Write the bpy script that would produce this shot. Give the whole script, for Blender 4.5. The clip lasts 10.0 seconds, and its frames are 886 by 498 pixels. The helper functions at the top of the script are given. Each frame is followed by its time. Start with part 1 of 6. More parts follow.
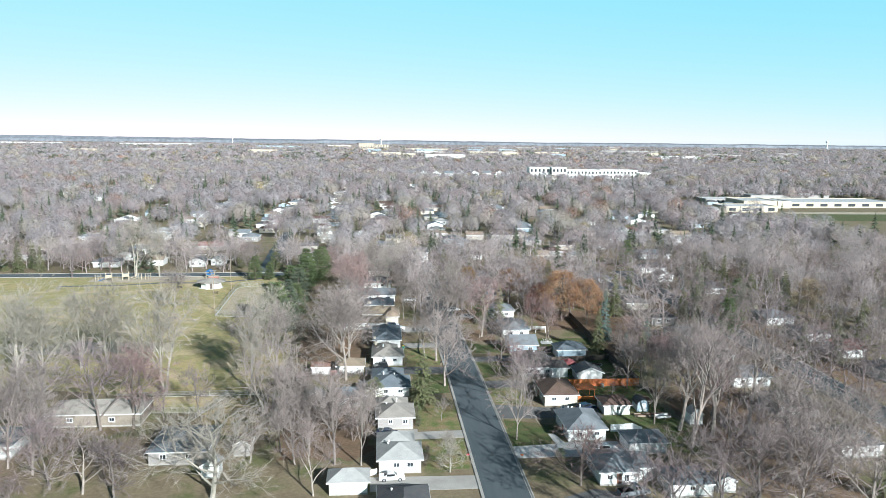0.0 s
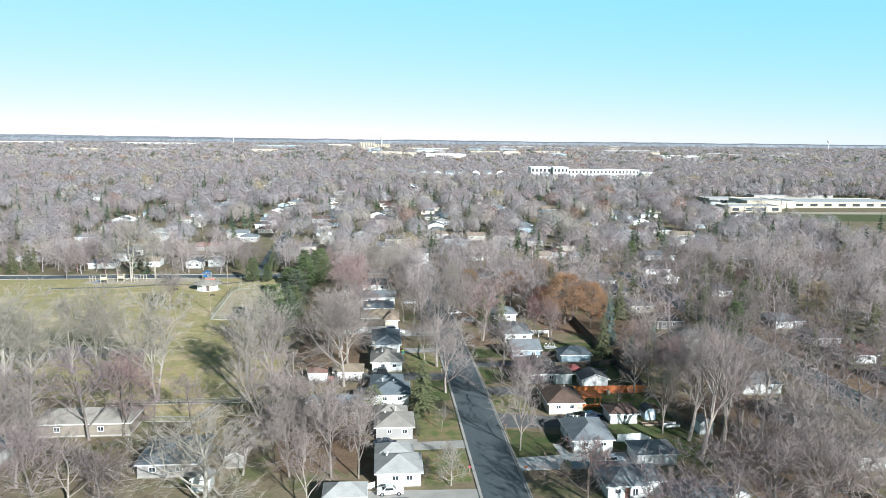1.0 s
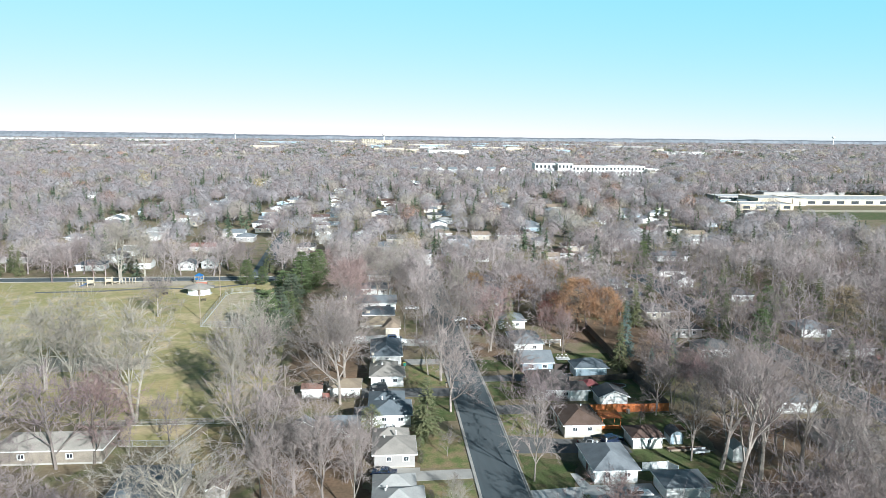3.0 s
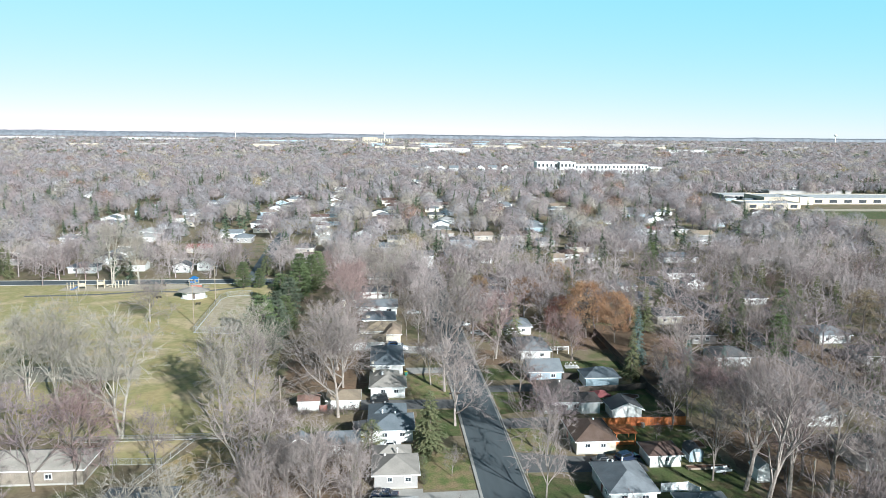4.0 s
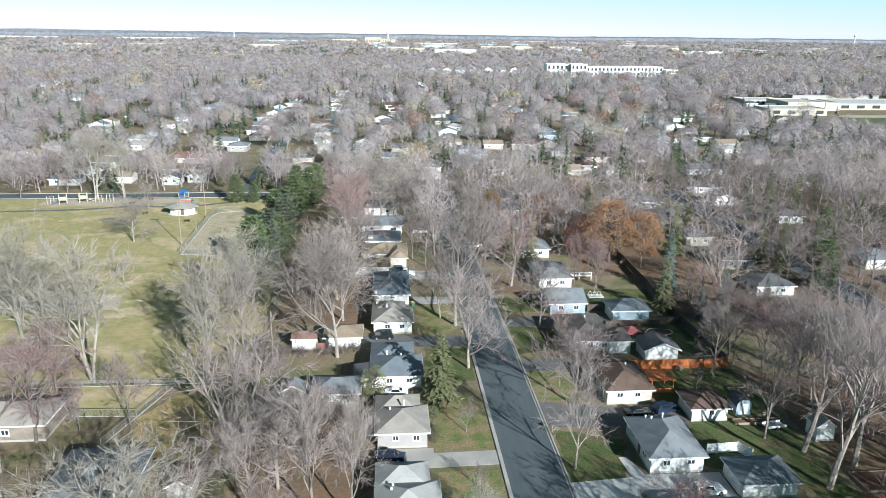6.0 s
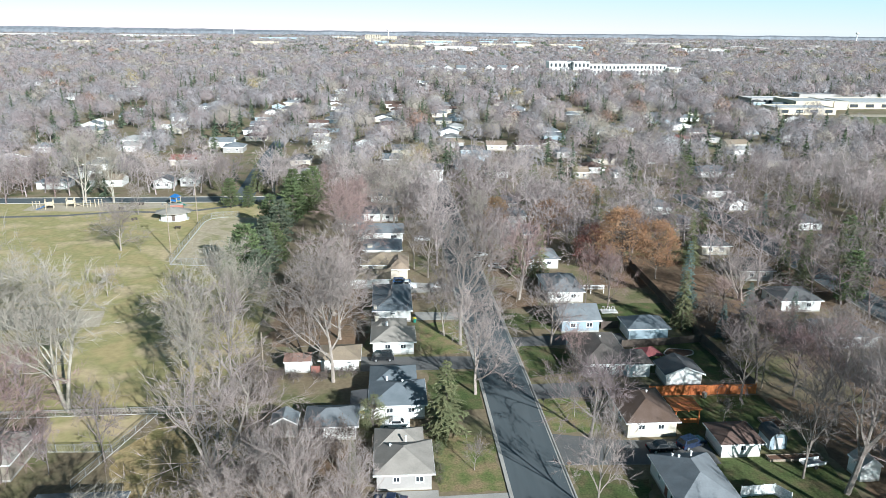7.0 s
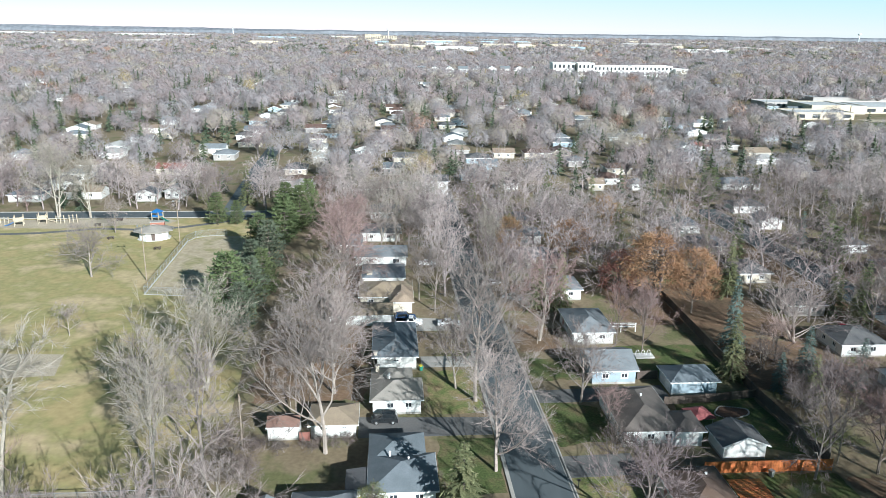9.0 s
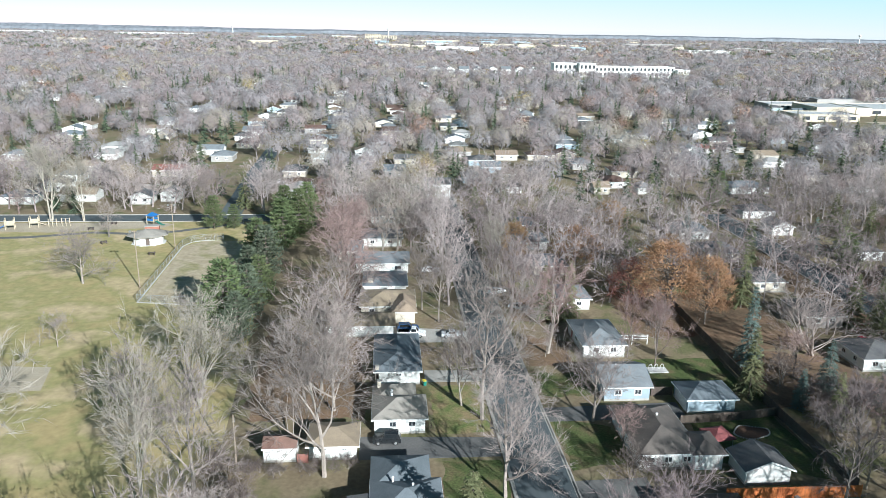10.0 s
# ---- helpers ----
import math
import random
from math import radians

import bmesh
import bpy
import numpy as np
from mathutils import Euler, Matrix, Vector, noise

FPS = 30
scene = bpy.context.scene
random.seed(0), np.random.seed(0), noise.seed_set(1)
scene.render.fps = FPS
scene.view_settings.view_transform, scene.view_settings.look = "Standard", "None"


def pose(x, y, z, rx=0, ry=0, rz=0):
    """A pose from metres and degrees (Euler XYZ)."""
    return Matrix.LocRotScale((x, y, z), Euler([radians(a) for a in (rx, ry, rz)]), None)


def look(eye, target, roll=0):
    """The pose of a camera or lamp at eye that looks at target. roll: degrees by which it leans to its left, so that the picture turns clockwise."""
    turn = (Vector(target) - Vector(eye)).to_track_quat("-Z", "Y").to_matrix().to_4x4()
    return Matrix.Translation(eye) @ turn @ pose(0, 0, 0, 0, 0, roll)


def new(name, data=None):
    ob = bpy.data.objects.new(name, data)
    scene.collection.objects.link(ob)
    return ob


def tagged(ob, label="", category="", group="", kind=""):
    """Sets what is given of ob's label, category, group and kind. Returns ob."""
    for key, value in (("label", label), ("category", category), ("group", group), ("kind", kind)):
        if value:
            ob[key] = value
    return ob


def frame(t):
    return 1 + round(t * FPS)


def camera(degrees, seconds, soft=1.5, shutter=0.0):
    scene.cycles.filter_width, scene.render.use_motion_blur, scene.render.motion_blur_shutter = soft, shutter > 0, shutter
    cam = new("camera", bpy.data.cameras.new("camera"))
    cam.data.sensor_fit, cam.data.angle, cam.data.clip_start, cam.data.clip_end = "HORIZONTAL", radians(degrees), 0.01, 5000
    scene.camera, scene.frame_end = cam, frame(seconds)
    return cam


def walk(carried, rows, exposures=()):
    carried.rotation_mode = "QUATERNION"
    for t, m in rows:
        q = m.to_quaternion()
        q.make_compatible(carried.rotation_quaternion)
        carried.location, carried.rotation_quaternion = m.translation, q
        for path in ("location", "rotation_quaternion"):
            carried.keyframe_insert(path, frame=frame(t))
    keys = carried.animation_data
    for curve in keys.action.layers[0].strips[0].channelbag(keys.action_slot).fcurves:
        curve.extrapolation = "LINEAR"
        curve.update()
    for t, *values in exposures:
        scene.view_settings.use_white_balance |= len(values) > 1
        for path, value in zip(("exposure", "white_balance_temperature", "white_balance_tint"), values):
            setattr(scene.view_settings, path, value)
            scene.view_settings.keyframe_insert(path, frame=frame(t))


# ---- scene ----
cam = camera(62.0, 10.0, soft=0.7)
PATH = [
    (0, (-21.906, -29.999, 60.963), (-21.731, -28.03, 60.662), 0.6),
    (0.5, (-21.674, -27.377, 60.922), (-21.5, -25.407, 60.62), 0.6),
    (1, (-21.423, -24.509, 60.966), (-21.25, -22.539, 60.663), 0.6),
    (1.5, (-21.183, -21.307, 60.918), (-21.011, -19.338, 60.613), 0.5),
    (2, (-21.115, -18.007, 60.927), (-20.945, -16.038, 60.619), 0.6),
    (2.5, (-20.88, -13.806, 60.833), (-20.712, -11.837, 60.523), 0.6),
    (4, (-20.539, -0.461, 60.624), (-20.375, 1.507, 60.307), 0.5),
    (4.5, (-20.486, 4.488, 60.451), (-20.325, 6.456, 60.134), 0.5),
    (5, (-20.366, 9.549, 60.137), (-20.209, 11.497, 59.713), 0.5),
    (5.5, (-20.337, 14.98, 59.936), (-20.185, 16.895, 59.382), 0.6),
    (7, (-20.225, 31.589, 60.027), (-20.076, 33.499, 59.452), 0.6),
    (7.5, (-20.248, 37.208, 59.975), (-20.1, 39.117, 59.4), 0.6),
    (8, (-20.454, 43.002, 59.951), (-20.304, 44.912, 59.376), 0.7),
    (8.5, (-20.568, 48.938, 60.139), (-20.418, 50.848, 59.564), 0.7),
    (9, (-20.752, 54.011, 60.359), (-20.601, 55.921, 59.783), 0.8),
    (9.5, (-20.929, 57.872, 60.27), (-20.777, 59.782, 59.694), 0.9),
    (10, (-21.305, 60.288, 60.221), (-21.152, 62.198, 59.645), 1.0),
]
walk(cam, [(t, look(eye, target, roll)) for t, eye, target, roll in PATH], exposures=[(0.0, 1.13, 5500, 3)])

# ---- world and sun ----
SUN_ELEVATION, SUN_AZIMUTH = 22.0, 152.0
world = bpy.data.worlds.new("sky")
scene.world = world
world.use_nodes = True
wn = world.node_tree.nodes
sky = wn.new("ShaderNodeTexSky")
sky.sky_type = "NISHITA"
sky.sun_disc = False
sky.sun_elevation, sky.sun_rotation = radians(SUN_ELEVATION), radians(SUN_AZIMUTH)
sky.altitude, sky.air_density, sky.dust_density, sky.ozone_density = 250, 0.5, 0.0, 0.4
split, join = wn.new("ShaderNodeSeparateColor"), wn.new("ShaderNodeCombineColor")
wl = world.node_tree.links.new
wl(sky.outputs[0], split.inputs[0])
# hazy pale band above the horizon, deeper blue overhead
for k, (power, gain) in enumerate(((0.60, 1.29), (0.16, 3.06), (0.10, 3.35))):
    pw, ml = wn.new("ShaderNodeMath"), wn.new("ShaderNodeMath")
    pw.operation, ml.operation = "POWER", "MULTIPLY"
    pw.inputs[1].default_value, ml.inputs[1].default_value = power, gain
    wl(split.outputs[k], pw.inputs[0])
    wl(pw.outputs[0], ml.inputs[0])
    wl(ml.outputs[0], join.inputs[k])
# unseen overhead sky dimmed to deep blue, so shadows get less fill
height = wn.new("ShaderNodeMapRange")
height.interpolation_type = "SMOOTHSTEP"
height.inputs[1].default_value, height.inputs[2].default_value = 1.6, 4.6
wl(split.outputs[2], height.inputs[0])
deep = wn.new("ShaderNodeMix")
deep.data_type = "RGBA"
deep.inputs[6].default_value = (0.15, 0.24, 0.43, 1)
wl(height.outputs[0], deep.inputs[0])
wl(join.outputs[0], deep.inputs[7])
wl(deep.outputs[2], wn["Background"].inputs[0])
wn["Background"].inputs[1].default_value = 0.1
sun_data = bpy.data.lights.new("sun", "SUN")
sun_data.energy, sun_data.angle, sun_data.color = 5.0, radians(0.5), (1.0, 0.92, 0.825)
sun = new("sun", sun_data)
_el, _az = radians(SUN_ELEVATION), radians(SUN_AZIMUTH)
_to = Vector((math.sin(_az) * math.cos(_el), math.cos(_az) * math.cos(_el), math.sin(_el)))
sun.rotation_euler = (-_to).to_track_quat("-Z", "Y").to_euler()


# ---- materials ----
def surface(name, a, b, scale=1.0, rough=0.85, fine=None, bump=0.0, vary=0.0, metal=0.0, glass=0.0, spec=0.3, c=None, stretch=None, through_light=0.0, grain=0.28, sparse=0.0):
    """A procedural surface: colours a and b mixed by broad noise, fine grain, optional third colour c, bump and a change per object."""
    m = bpy.data.materials.new(name)
    m.use_nodes = True
    t = m.node_tree
    n, ln = t.nodes, t.links.new
    p = n["Principled BSDF"]
    geo = n.new("ShaderNodeNewGeometry")
    pos = geo.outputs["Position"]
    if stretch:
        mp = n.new("ShaderNodeMapping")
        mp.inputs["Scale"].default_value = stretch
        ln(pos, mp.inputs["Vector"])
        pos = mp.outputs[0]
    big = n.new("ShaderNodeTexNoise")
    big.inputs["Scale"].default_value, big.inputs["Detail"].default_value = 0.35 * scale, 5
    ln(pos, big.inputs["Vector"])
    ramp = n.new("ShaderNodeValToRGB")
    e = ramp.color_ramp.elements
    e[0].position, e[1].position = 0.36, 0.64
    e[0].color, e[1].color = (*a, 1), (*b, 1)
    if c:
        k = ramp.color_ramp.elements.new(0.5)
        k.color = (*c, 1)
    ln(big.outputs[0], ramp.inputs[0])
    small = n.new("ShaderNodeTexNoise")
    small.inputs["Scale"].default_value, small.inputs["Detail"].default_value = (fine or 9.0 * scale), 4
    ln(pos, small.inputs["Vector"])
    sm = n.new("ShaderNodeMapRange")
    sm.inputs[1].default_value, sm.inputs[2].default_value = 0.3, 0.7
    sm.inputs[3].default_value, sm.inputs[4].default_value = 1 - grain, 1 + grain
    ln(small.outputs[0], sm.inputs[0])
    out = ramp.outputs[0]
    mul = n.new("ShaderNodeVectorMath")
    mul.operation = "SCALE"
    ln(out, mul.inputs[0])
    ln(sm.outputs[0], mul.inputs["Scale"])
    out = mul.outputs[0]
    if vary:
        info = n.new("ShaderNodeObjectInfo")
        hsv = n.new("ShaderNodeHueSaturation")
        vr = n.new("ShaderNodeMapRange")
        vr.inputs[3].default_value, vr.inputs[4].default_value = 1 - vary, 1 + vary
        ln(info.outputs["Random"], vr.inputs[0])
        ln(vr.outputs[0], hsv.inputs["Value"])
        hr = n.new("ShaderNodeMapRange")
        hr.inputs[3].default_value, hr.inputs[4].default_value = 0.5 - vary * 0.06, 0.5 + vary * 0.06
        wn_ = n.new("ShaderNodeTexWhiteNoise")
        wn_.noise_dimensions = "1D"
        ln(info.outputs["Random"], wn_.inputs["W"])
        ln(wn_.outputs["Value"], hr.inputs[0])
        ln(hr.outputs[0], hsv.inputs["Hue"])
        ln(out, hsv.inputs["Color"])
        out = hsv.outputs[0]
    ln(out, p.inputs["Base Color"])
    p.inputs["Roughness"].default_value, p.inputs["Metallic"].default_value = rough, metal
    p.inputs["Transmission Weight"].default_value, p.inputs["Specular IOR Level"].default_value = glass, spec
    if bump:
        bm_ = n.new("ShaderNodeBump")
        bm_.inputs["Strength"].default_value, bm_.inputs["Distance"].default_value = bump, 0.05
        ln(small.outputs[0], bm_.inputs["Height"])
        ln(bm_.outputs[0], p.inputs["Normal"])
    if through_light:
        tr = n.new("ShaderNodeBsdfTranslucent")
        mx = n.new("ShaderNodeMixShader")
        mx.inputs[0].default_value = through_light
        ln(out, tr.inputs["Color"])
        ln(p.outputs[0], mx.inputs[1])
        ln(tr.outputs[0], mx.inputs[2])
        ln(mx.outputs[0], n["Material Output"].inputs[0])
    if sparse:
        see, loose = n.new("ShaderNodeBsdfTransparent"), n.new("ShaderNodeMixShader")
        loose.inputs[0].default_value = sparse
        ln(mx.outputs[0] if through_light else p.outputs[0], loose.inputs[1])
        ln(see.outputs[0], loose.inputs[2])
        ln(loose.outputs[0], n["Material Output"].inputs[0])
    return m


M = {}
M["ground"] = surface("lawn_and_leaf_litter", (0.175, 0.135, 0.085), (0.125, 0.125, 0.055), 0.35, 0.95, 1.4, 0.25, c=(0.20, 0.16, 0.10), grain=0.18)
M["field"] = surface("park_grass", (0.36, 0.288, 0.14), (0.44, 0.347, 0.205), 0.3, 0.95, 0.7, 0.2, c=(0.285, 0.258, 0.112), grain=0.14)
M["lawn"] = surface("green_lawn", (0.068, 0.092, 0.028), (0.125, 0.105, 0.052), 1.0, 0.95, 3.2, 0.2, c=(0.085, 0.10, 0.035), grain=0.34)
M["dry"] = surface("dry_lawn", (0.115, 0.14, 0.045), (0.23, 0.175, 0.095), 1.2, 0.95, 3.2, 0.2, grain=0.32, c=(0.175, 0.165, 0.07))
M["worn"] = surface("worn_tan_grass", (0.34, 0.285, 0.19), (0.27, 0.245, 0.13), 0.5, 0.95, 0.9, 0.2, c=(0.40, 0.335, 0.24), grain=0.15)
M["dirt"] = surface("sand_and_dirt", (0.42, 0.36, 0.275), (0.35, 0.30, 0.225), 0.5, 0.95, 4.0, 0.3)
M["asphalt"] = surface("asphalt", (0.078, 0.092, 0.1), (0.096, 0.11, 0.118), 0.5, 0.8, 1.2, 0.1, grain=0.06, stretch=(1, 0.12, 1))
M["asphalt_old"] = surface("worn_asphalt", (0.11, 0.11, 0.11), (0.14, 0.135, 0.13), 0.8, 0.9, 3.0, 0.2, grain=0.1)
M["concrete"] = surface("concrete", (0.38, 0.36, 0.33), (0.31, 0.295, 0.27), 0.8, 0.85, 5.0, 0.15, grain=0.08)
M["concrete_new"] = surface("pale_concrete", (0.52, 0.51, 0.49), (0.47, 0.46, 0.44), 0.8, 0.8, 5.0, 0.1, grain=0.06)
M["bark"] = surface("grey_bark", (0.28, 0.24, 0.21), (0.205, 0.175, 0.153), 3.0, 0.9, 12.0, 0.4, 0.22)
M["bark_pale"] = surface("pale_bark", (0.33, 0.30, 0.25), (0.25, 0.225, 0.19), 3.0, 0.9, 12.0, 0.4, 0.12)
M["bark_dark"] = surface("dark_bark", (0.12, 0.10, 0.085), (0.16, 0.13, 0.11), 3.0, 0.9, 12.0, 0.4, 0.2)
M["twig"] = surface("grey_twigs", (0.285, 0.238, 0.22), (0.21, 0.176, 0.163), 1.5, 0.9, 6.0, 0, 0.22, through_light=0.12)
M["twig_pale"] = surface("pale_twigs", (0.33, 0.295, 0.25), (0.26, 0.23, 0.195), 1.5, 0.9, 6.0, 0, 0.14, through_light=0.2)
M["twig_red"] = surface("reddish_twigs", (0.30, 0.212, 0.196), (0.225, 0.158, 0.146), 1.5, 0.9, 6.0, 0, 0.2, through_light=0.18)
# darker copy of the grey twigs; shade on right-hand trees put into colour
M["twig_shade"] = surface("shade_toned_twigs", (0.235, 0.188, 0.185), (0.165, 0.132, 0.13), 1.5, 0.9, 6.0, 0, 0.25, through_light=0.12)
M["twig_brush"] = surface("dull_brown_twigs", (0.185, 0.15, 0.135), (0.125, 0.102, 0.093), 1.5, 0.9, 6.0, 0, 0.22, through_light=0.12)
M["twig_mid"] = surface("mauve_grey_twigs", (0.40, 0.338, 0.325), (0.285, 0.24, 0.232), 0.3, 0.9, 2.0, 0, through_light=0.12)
M["ochre"] = surface("ochre_clinging_leaves", (0.34, 0.265, 0.15), (0.25, 0.195, 0.11), 0.8, 0.85, 4.0, 0, 0.15, through_light=0.3)
# grey bark darkened likewise, shade held in the colour
M["bark_shade"] = surface("shade_toned_bark", (0.165, 0.14, 0.125), (0.115, 0.10, 0.088), 3.0, 0.9, 12.0, 0.4, 0.2)
M["maroon"] = surface("dark_red_leaves", (0.20, 0.09, 0.07), (0.145, 0.065, 0.052), 0.8, 0.8, 4.0, 0, 0.2, through_light=0.3)
M["russet"] = surface("russet_leaves", (0.34, 0.20, 0.115), (0.235, 0.125, 0.075), 0.8, 0.8, 4.0, 0, 0.25, through_light=0.3)
M["spruce"] = surface("spruce_needles", (0.13, 0.145, 0.07), (0.185, 0.185, 0.095), 1.2, 0.8, 5.0, 0, 0.2, through_light=0.2)
M["blue_spruce"] = surface("blue_spruce_needles", (0.15, 0.19, 0.17), (0.11, 0.145, 0.125), 1.2, 0.8, 5.0, 0, 0.15, through_light=0.2)
M["blue_pine"] = surface("grey_green_pine_needles", (0.115, 0.135, 0.09), (0.08, 0.097, 0.065), 1.2, 0.8, 5.0, 0, 0.15, through_light=0.2)
M["pine"] = surface("pine_needles", (0.125, 0.152, 0.066), (0.086, 0.112, 0.05), 1.2, 0.8, 5.0, 0, 0.2, through_light=0.2)
M["white"] = surface("white_siding", (0.66, 0.655, 0.635), (0.60, 0.595, 0.575), 0.6, 0.6, 4.0, 0.05, 0.04, grain=0.05)
M["cream"] = surface("cream_siding", (0.48, 0.43, 0.35), (0.43, 0.385, 0.315), 0.6, 0.7, 4.0, 0.05, 0.06, grain=0.05)
M["greige"] = surface("beige_grey_siding", (0.33, 0.31, 0.297), (0.29, 0.272, 0.26), 0.6, 0.7, 4.0, 0.05, 0.06, grain=0.05)
M["paleblue"] = surface("pale_blue_siding", (0.30, 0.365, 0.41), (0.265, 0.325, 0.37), 0.6, 0.7, 4.0, 0.05, 0.05, grain=0.05)
M["stone_tan"] = surface("tan_stone_veneer", (0.24, 0.205, 0.165), (0.18, 0.155, 0.128), 2.0, 0.9, 7.0, 0.25, grain=0.2)
M["brick"] = surface("red_brick", (0.30, 0.13, 0.09), (0.25, 0.11, 0.085), 2.0, 0.9, 9.0, 0.2)
M["trim"] = surface("white_trim", (0.70, 0.70, 0.69), (0.66, 0.66, 0.65), 1.0, 0.5, 6.0)
M["shingle_grey"] = surface("grey_shingles", (0.185, 0.20, 0.213), (0.15, 0.163, 0.175), 1.6, 0.85, 7.0, 0.3, 0.1, grain=0.14)
M["shingle_blue"] = surface("blue_grey_shingles", (0.155, 0.175, 0.195), (0.125, 0.145, 0.16), 1.6, 0.85, 7.0, 0.3, 0.08, grain=0.14)
M["shingle_dark"] = surface("charcoal_shingles", (0.085, 0.085, 0.09), (0.11, 0.108, 0.108), 1.6, 0.85, 7.0, 0.3, 0.15, grain=0.14)
M["shingle_brown"] = surface("brown_shingles", (0.10, 0.065, 0.05), (0.125, 0.085, 0.07), 1.6, 0.85, 7.0, 0.3, 0.15, grain=0.14)
M["shingle_tan"] = surface("tan_shingles", (0.28, 0.22, 0.16), (0.23, 0.18, 0.135), 1.6, 0.85, 7.0, 0.3, 0.15, grain=0.14)
M["shingle_taupe"] = surface("taupe_shingles", (0.29, 0.265, 0.235), (0.24, 0.22, 0.195), 1.6, 0.85, 7.0, 0.3, 0.08, grain=0.14)
M["shingle_rust"] = surface("rusty_brown_shingles", (0.20, 0.12, 0.095), (0.16, 0.10, 0.08), 1.6, 0.85, 7.0, 0.3, 0.1, grain=0.14)
M["shingle_umber"] = surface("umber_grey_shingles", (0.15, 0.128, 0.115), (0.12, 0.103, 0.094), 1.6, 0.85, 7.0, 0.3, 0.08, grain=0.14)
M["shingle_pale"] = surface("pale_shingles", (0.34, 0.335, 0.32), (0.29, 0.285, 0.275), 1.6, 0.85, 7.0, 0.3, 0.1, grain=0.14)
M["shingle_red"] = surface("red_brown_shingles", (0.24, 0.11, 0.085), (0.19, 0.09, 0.07), 1.6, 0.85, 7.0, 0.3, 0.15, grain=0.14)
M["pane"] = surface("window_glass", (0.035, 0.042, 0.05), (0.03, 0.035, 0.042), 1.0, 0.06, 3.0, spec=0.8)
M["door"] = surface("painted_door", (0.24, 0.10, 0.07), (0.21, 0.09, 0.065), 1.0, 0.5, 4.0, vary=0.3)
M["metal"] = surface("galvanised_metal", (0.45, 0.45, 0.45), (0.38, 0.38, 0.385), 3.0, 0.45, 9.0, metal=0.7)
M["orange_wood"] = surface("orange_stained_wood", (0.50, 0.17, 0.055), (0.42, 0.135, 0.045), 1.5, 0.7, 6.0, 0.15, 0.12, stretch=(1, 1, 0.2))
M["dark_wood"] = surface("weathered_dark_wood", (0.11, 0.085, 0.07), (0.085, 0.068, 0.058), 1.5, 0.85, 6.0, 0.2, 0.15)
M["wood"] = surface("weathered_pole_wood", (0.27, 0.22, 0.17), (0.22, 0.18, 0.14), 2.5, 0.85, 9.0, 0.2)
# woods colour shifted to blue-grey to carry the haze of distance
M["horizon_haze"] = surface("haze_tinted_far_woods", (0.17, 0.18, 0.20), (0.14, 0.15, 0.17), 0.02, 1.0, 0.05)


# ---- mesh helpers ----
def link_mesh(name, me, material, parent=None, label=""):
    ob = new(name, me)
    if material is not None and not me.materials:
        me.materials.append(material)
    if parent is not None:
        ob.parent = parent
    return tagged(ob, label)


def part(name, bm, material, parent=None, label=""):
    me = bpy.data.meshes.new(name)
    bm.to_mesh(me)
    bm.free()
    return link_mesh(name, me, material, parent, label)


def raw_mesh(name, verts, faces):
    me = bpy.data.meshes.new(name)
    me.from_pydata([tuple(v) for v in verts], [], faces)
    me.update()
    return me


def tri_mesh(name, tris):
    """A mesh from an array of separate triangles (n, 3, 3)."""
    tris = np.ascontiguousarray(tris, dtype=np.float32)
    n = len(tris)
    me = bpy.data.meshes.new(name)
    me.vertices.add(3 * n)
    me.vertices.foreach_set("co", tris.ravel())
    me.loops.add(3 * n)
    me.loops.foreach_set("vertex_index", np.arange(3 * n, dtype=np.int32))
    me.polygons.add(n)
    me.polygons.foreach_set("loop_start", np.arange(0, 3 * n, 3, dtype=np.int32))
    me.polygons.foreach_set("loop_total", np.full(n, 3, dtype=np.int32))
    me.update(calc_edges=True)
    return me


def thing(name, x, y, z=0.0, turn=0.0, label="", category="", group="", kind=""):
    ob = new(name)
    ob.matrix_basis = pose(x, y, z, 0, 0, turn)
    ob.empty_display_size = 0.3
    return tagged(ob, label, category, group, kind)


def box(bm, x0, x1, y0, y1, z0, z1):
    v = [bm.verts.new(p) for p in ((x0, y0, z0), (x1, y0, z0), (x1, y1, z0), (x0, y1, z0), (x0, y0, z1), (x1, y0, z1), (x1, y1, z1), (x0, y1, z1))]
    for f in ((3, 2, 1, 0), (4, 5, 6, 7), (0, 1, 5, 4), (1, 2, 6, 5), (2, 3, 7, 6), (3, 0, 4, 7)):
        bm.faces.new([v[k] for k in f])


def tube(bm, a, b, r0, r1, sides=8):
    a, b = Vector(a), Vector(b)
    d = (b - a).normalized()
    u = d.orthogonal().normalized()
    w = d.cross(u)
    ring = [[bm.verts.new(p + r * (math.cos(t) * u + math.sin(t) * w)) for t in (2 * math.pi * k / sides for k in range(sides))] for p, r in ((a, r0), (b, r1))]
    for k in range(sides):
        bm.faces.new((ring[0][k], ring[0][(k + 1) % sides], ring[1][(k + 1) % sides], ring[1][k]))
    bm.faces.new(ring[0][::-1])
    bm.faces.new(ring[1])


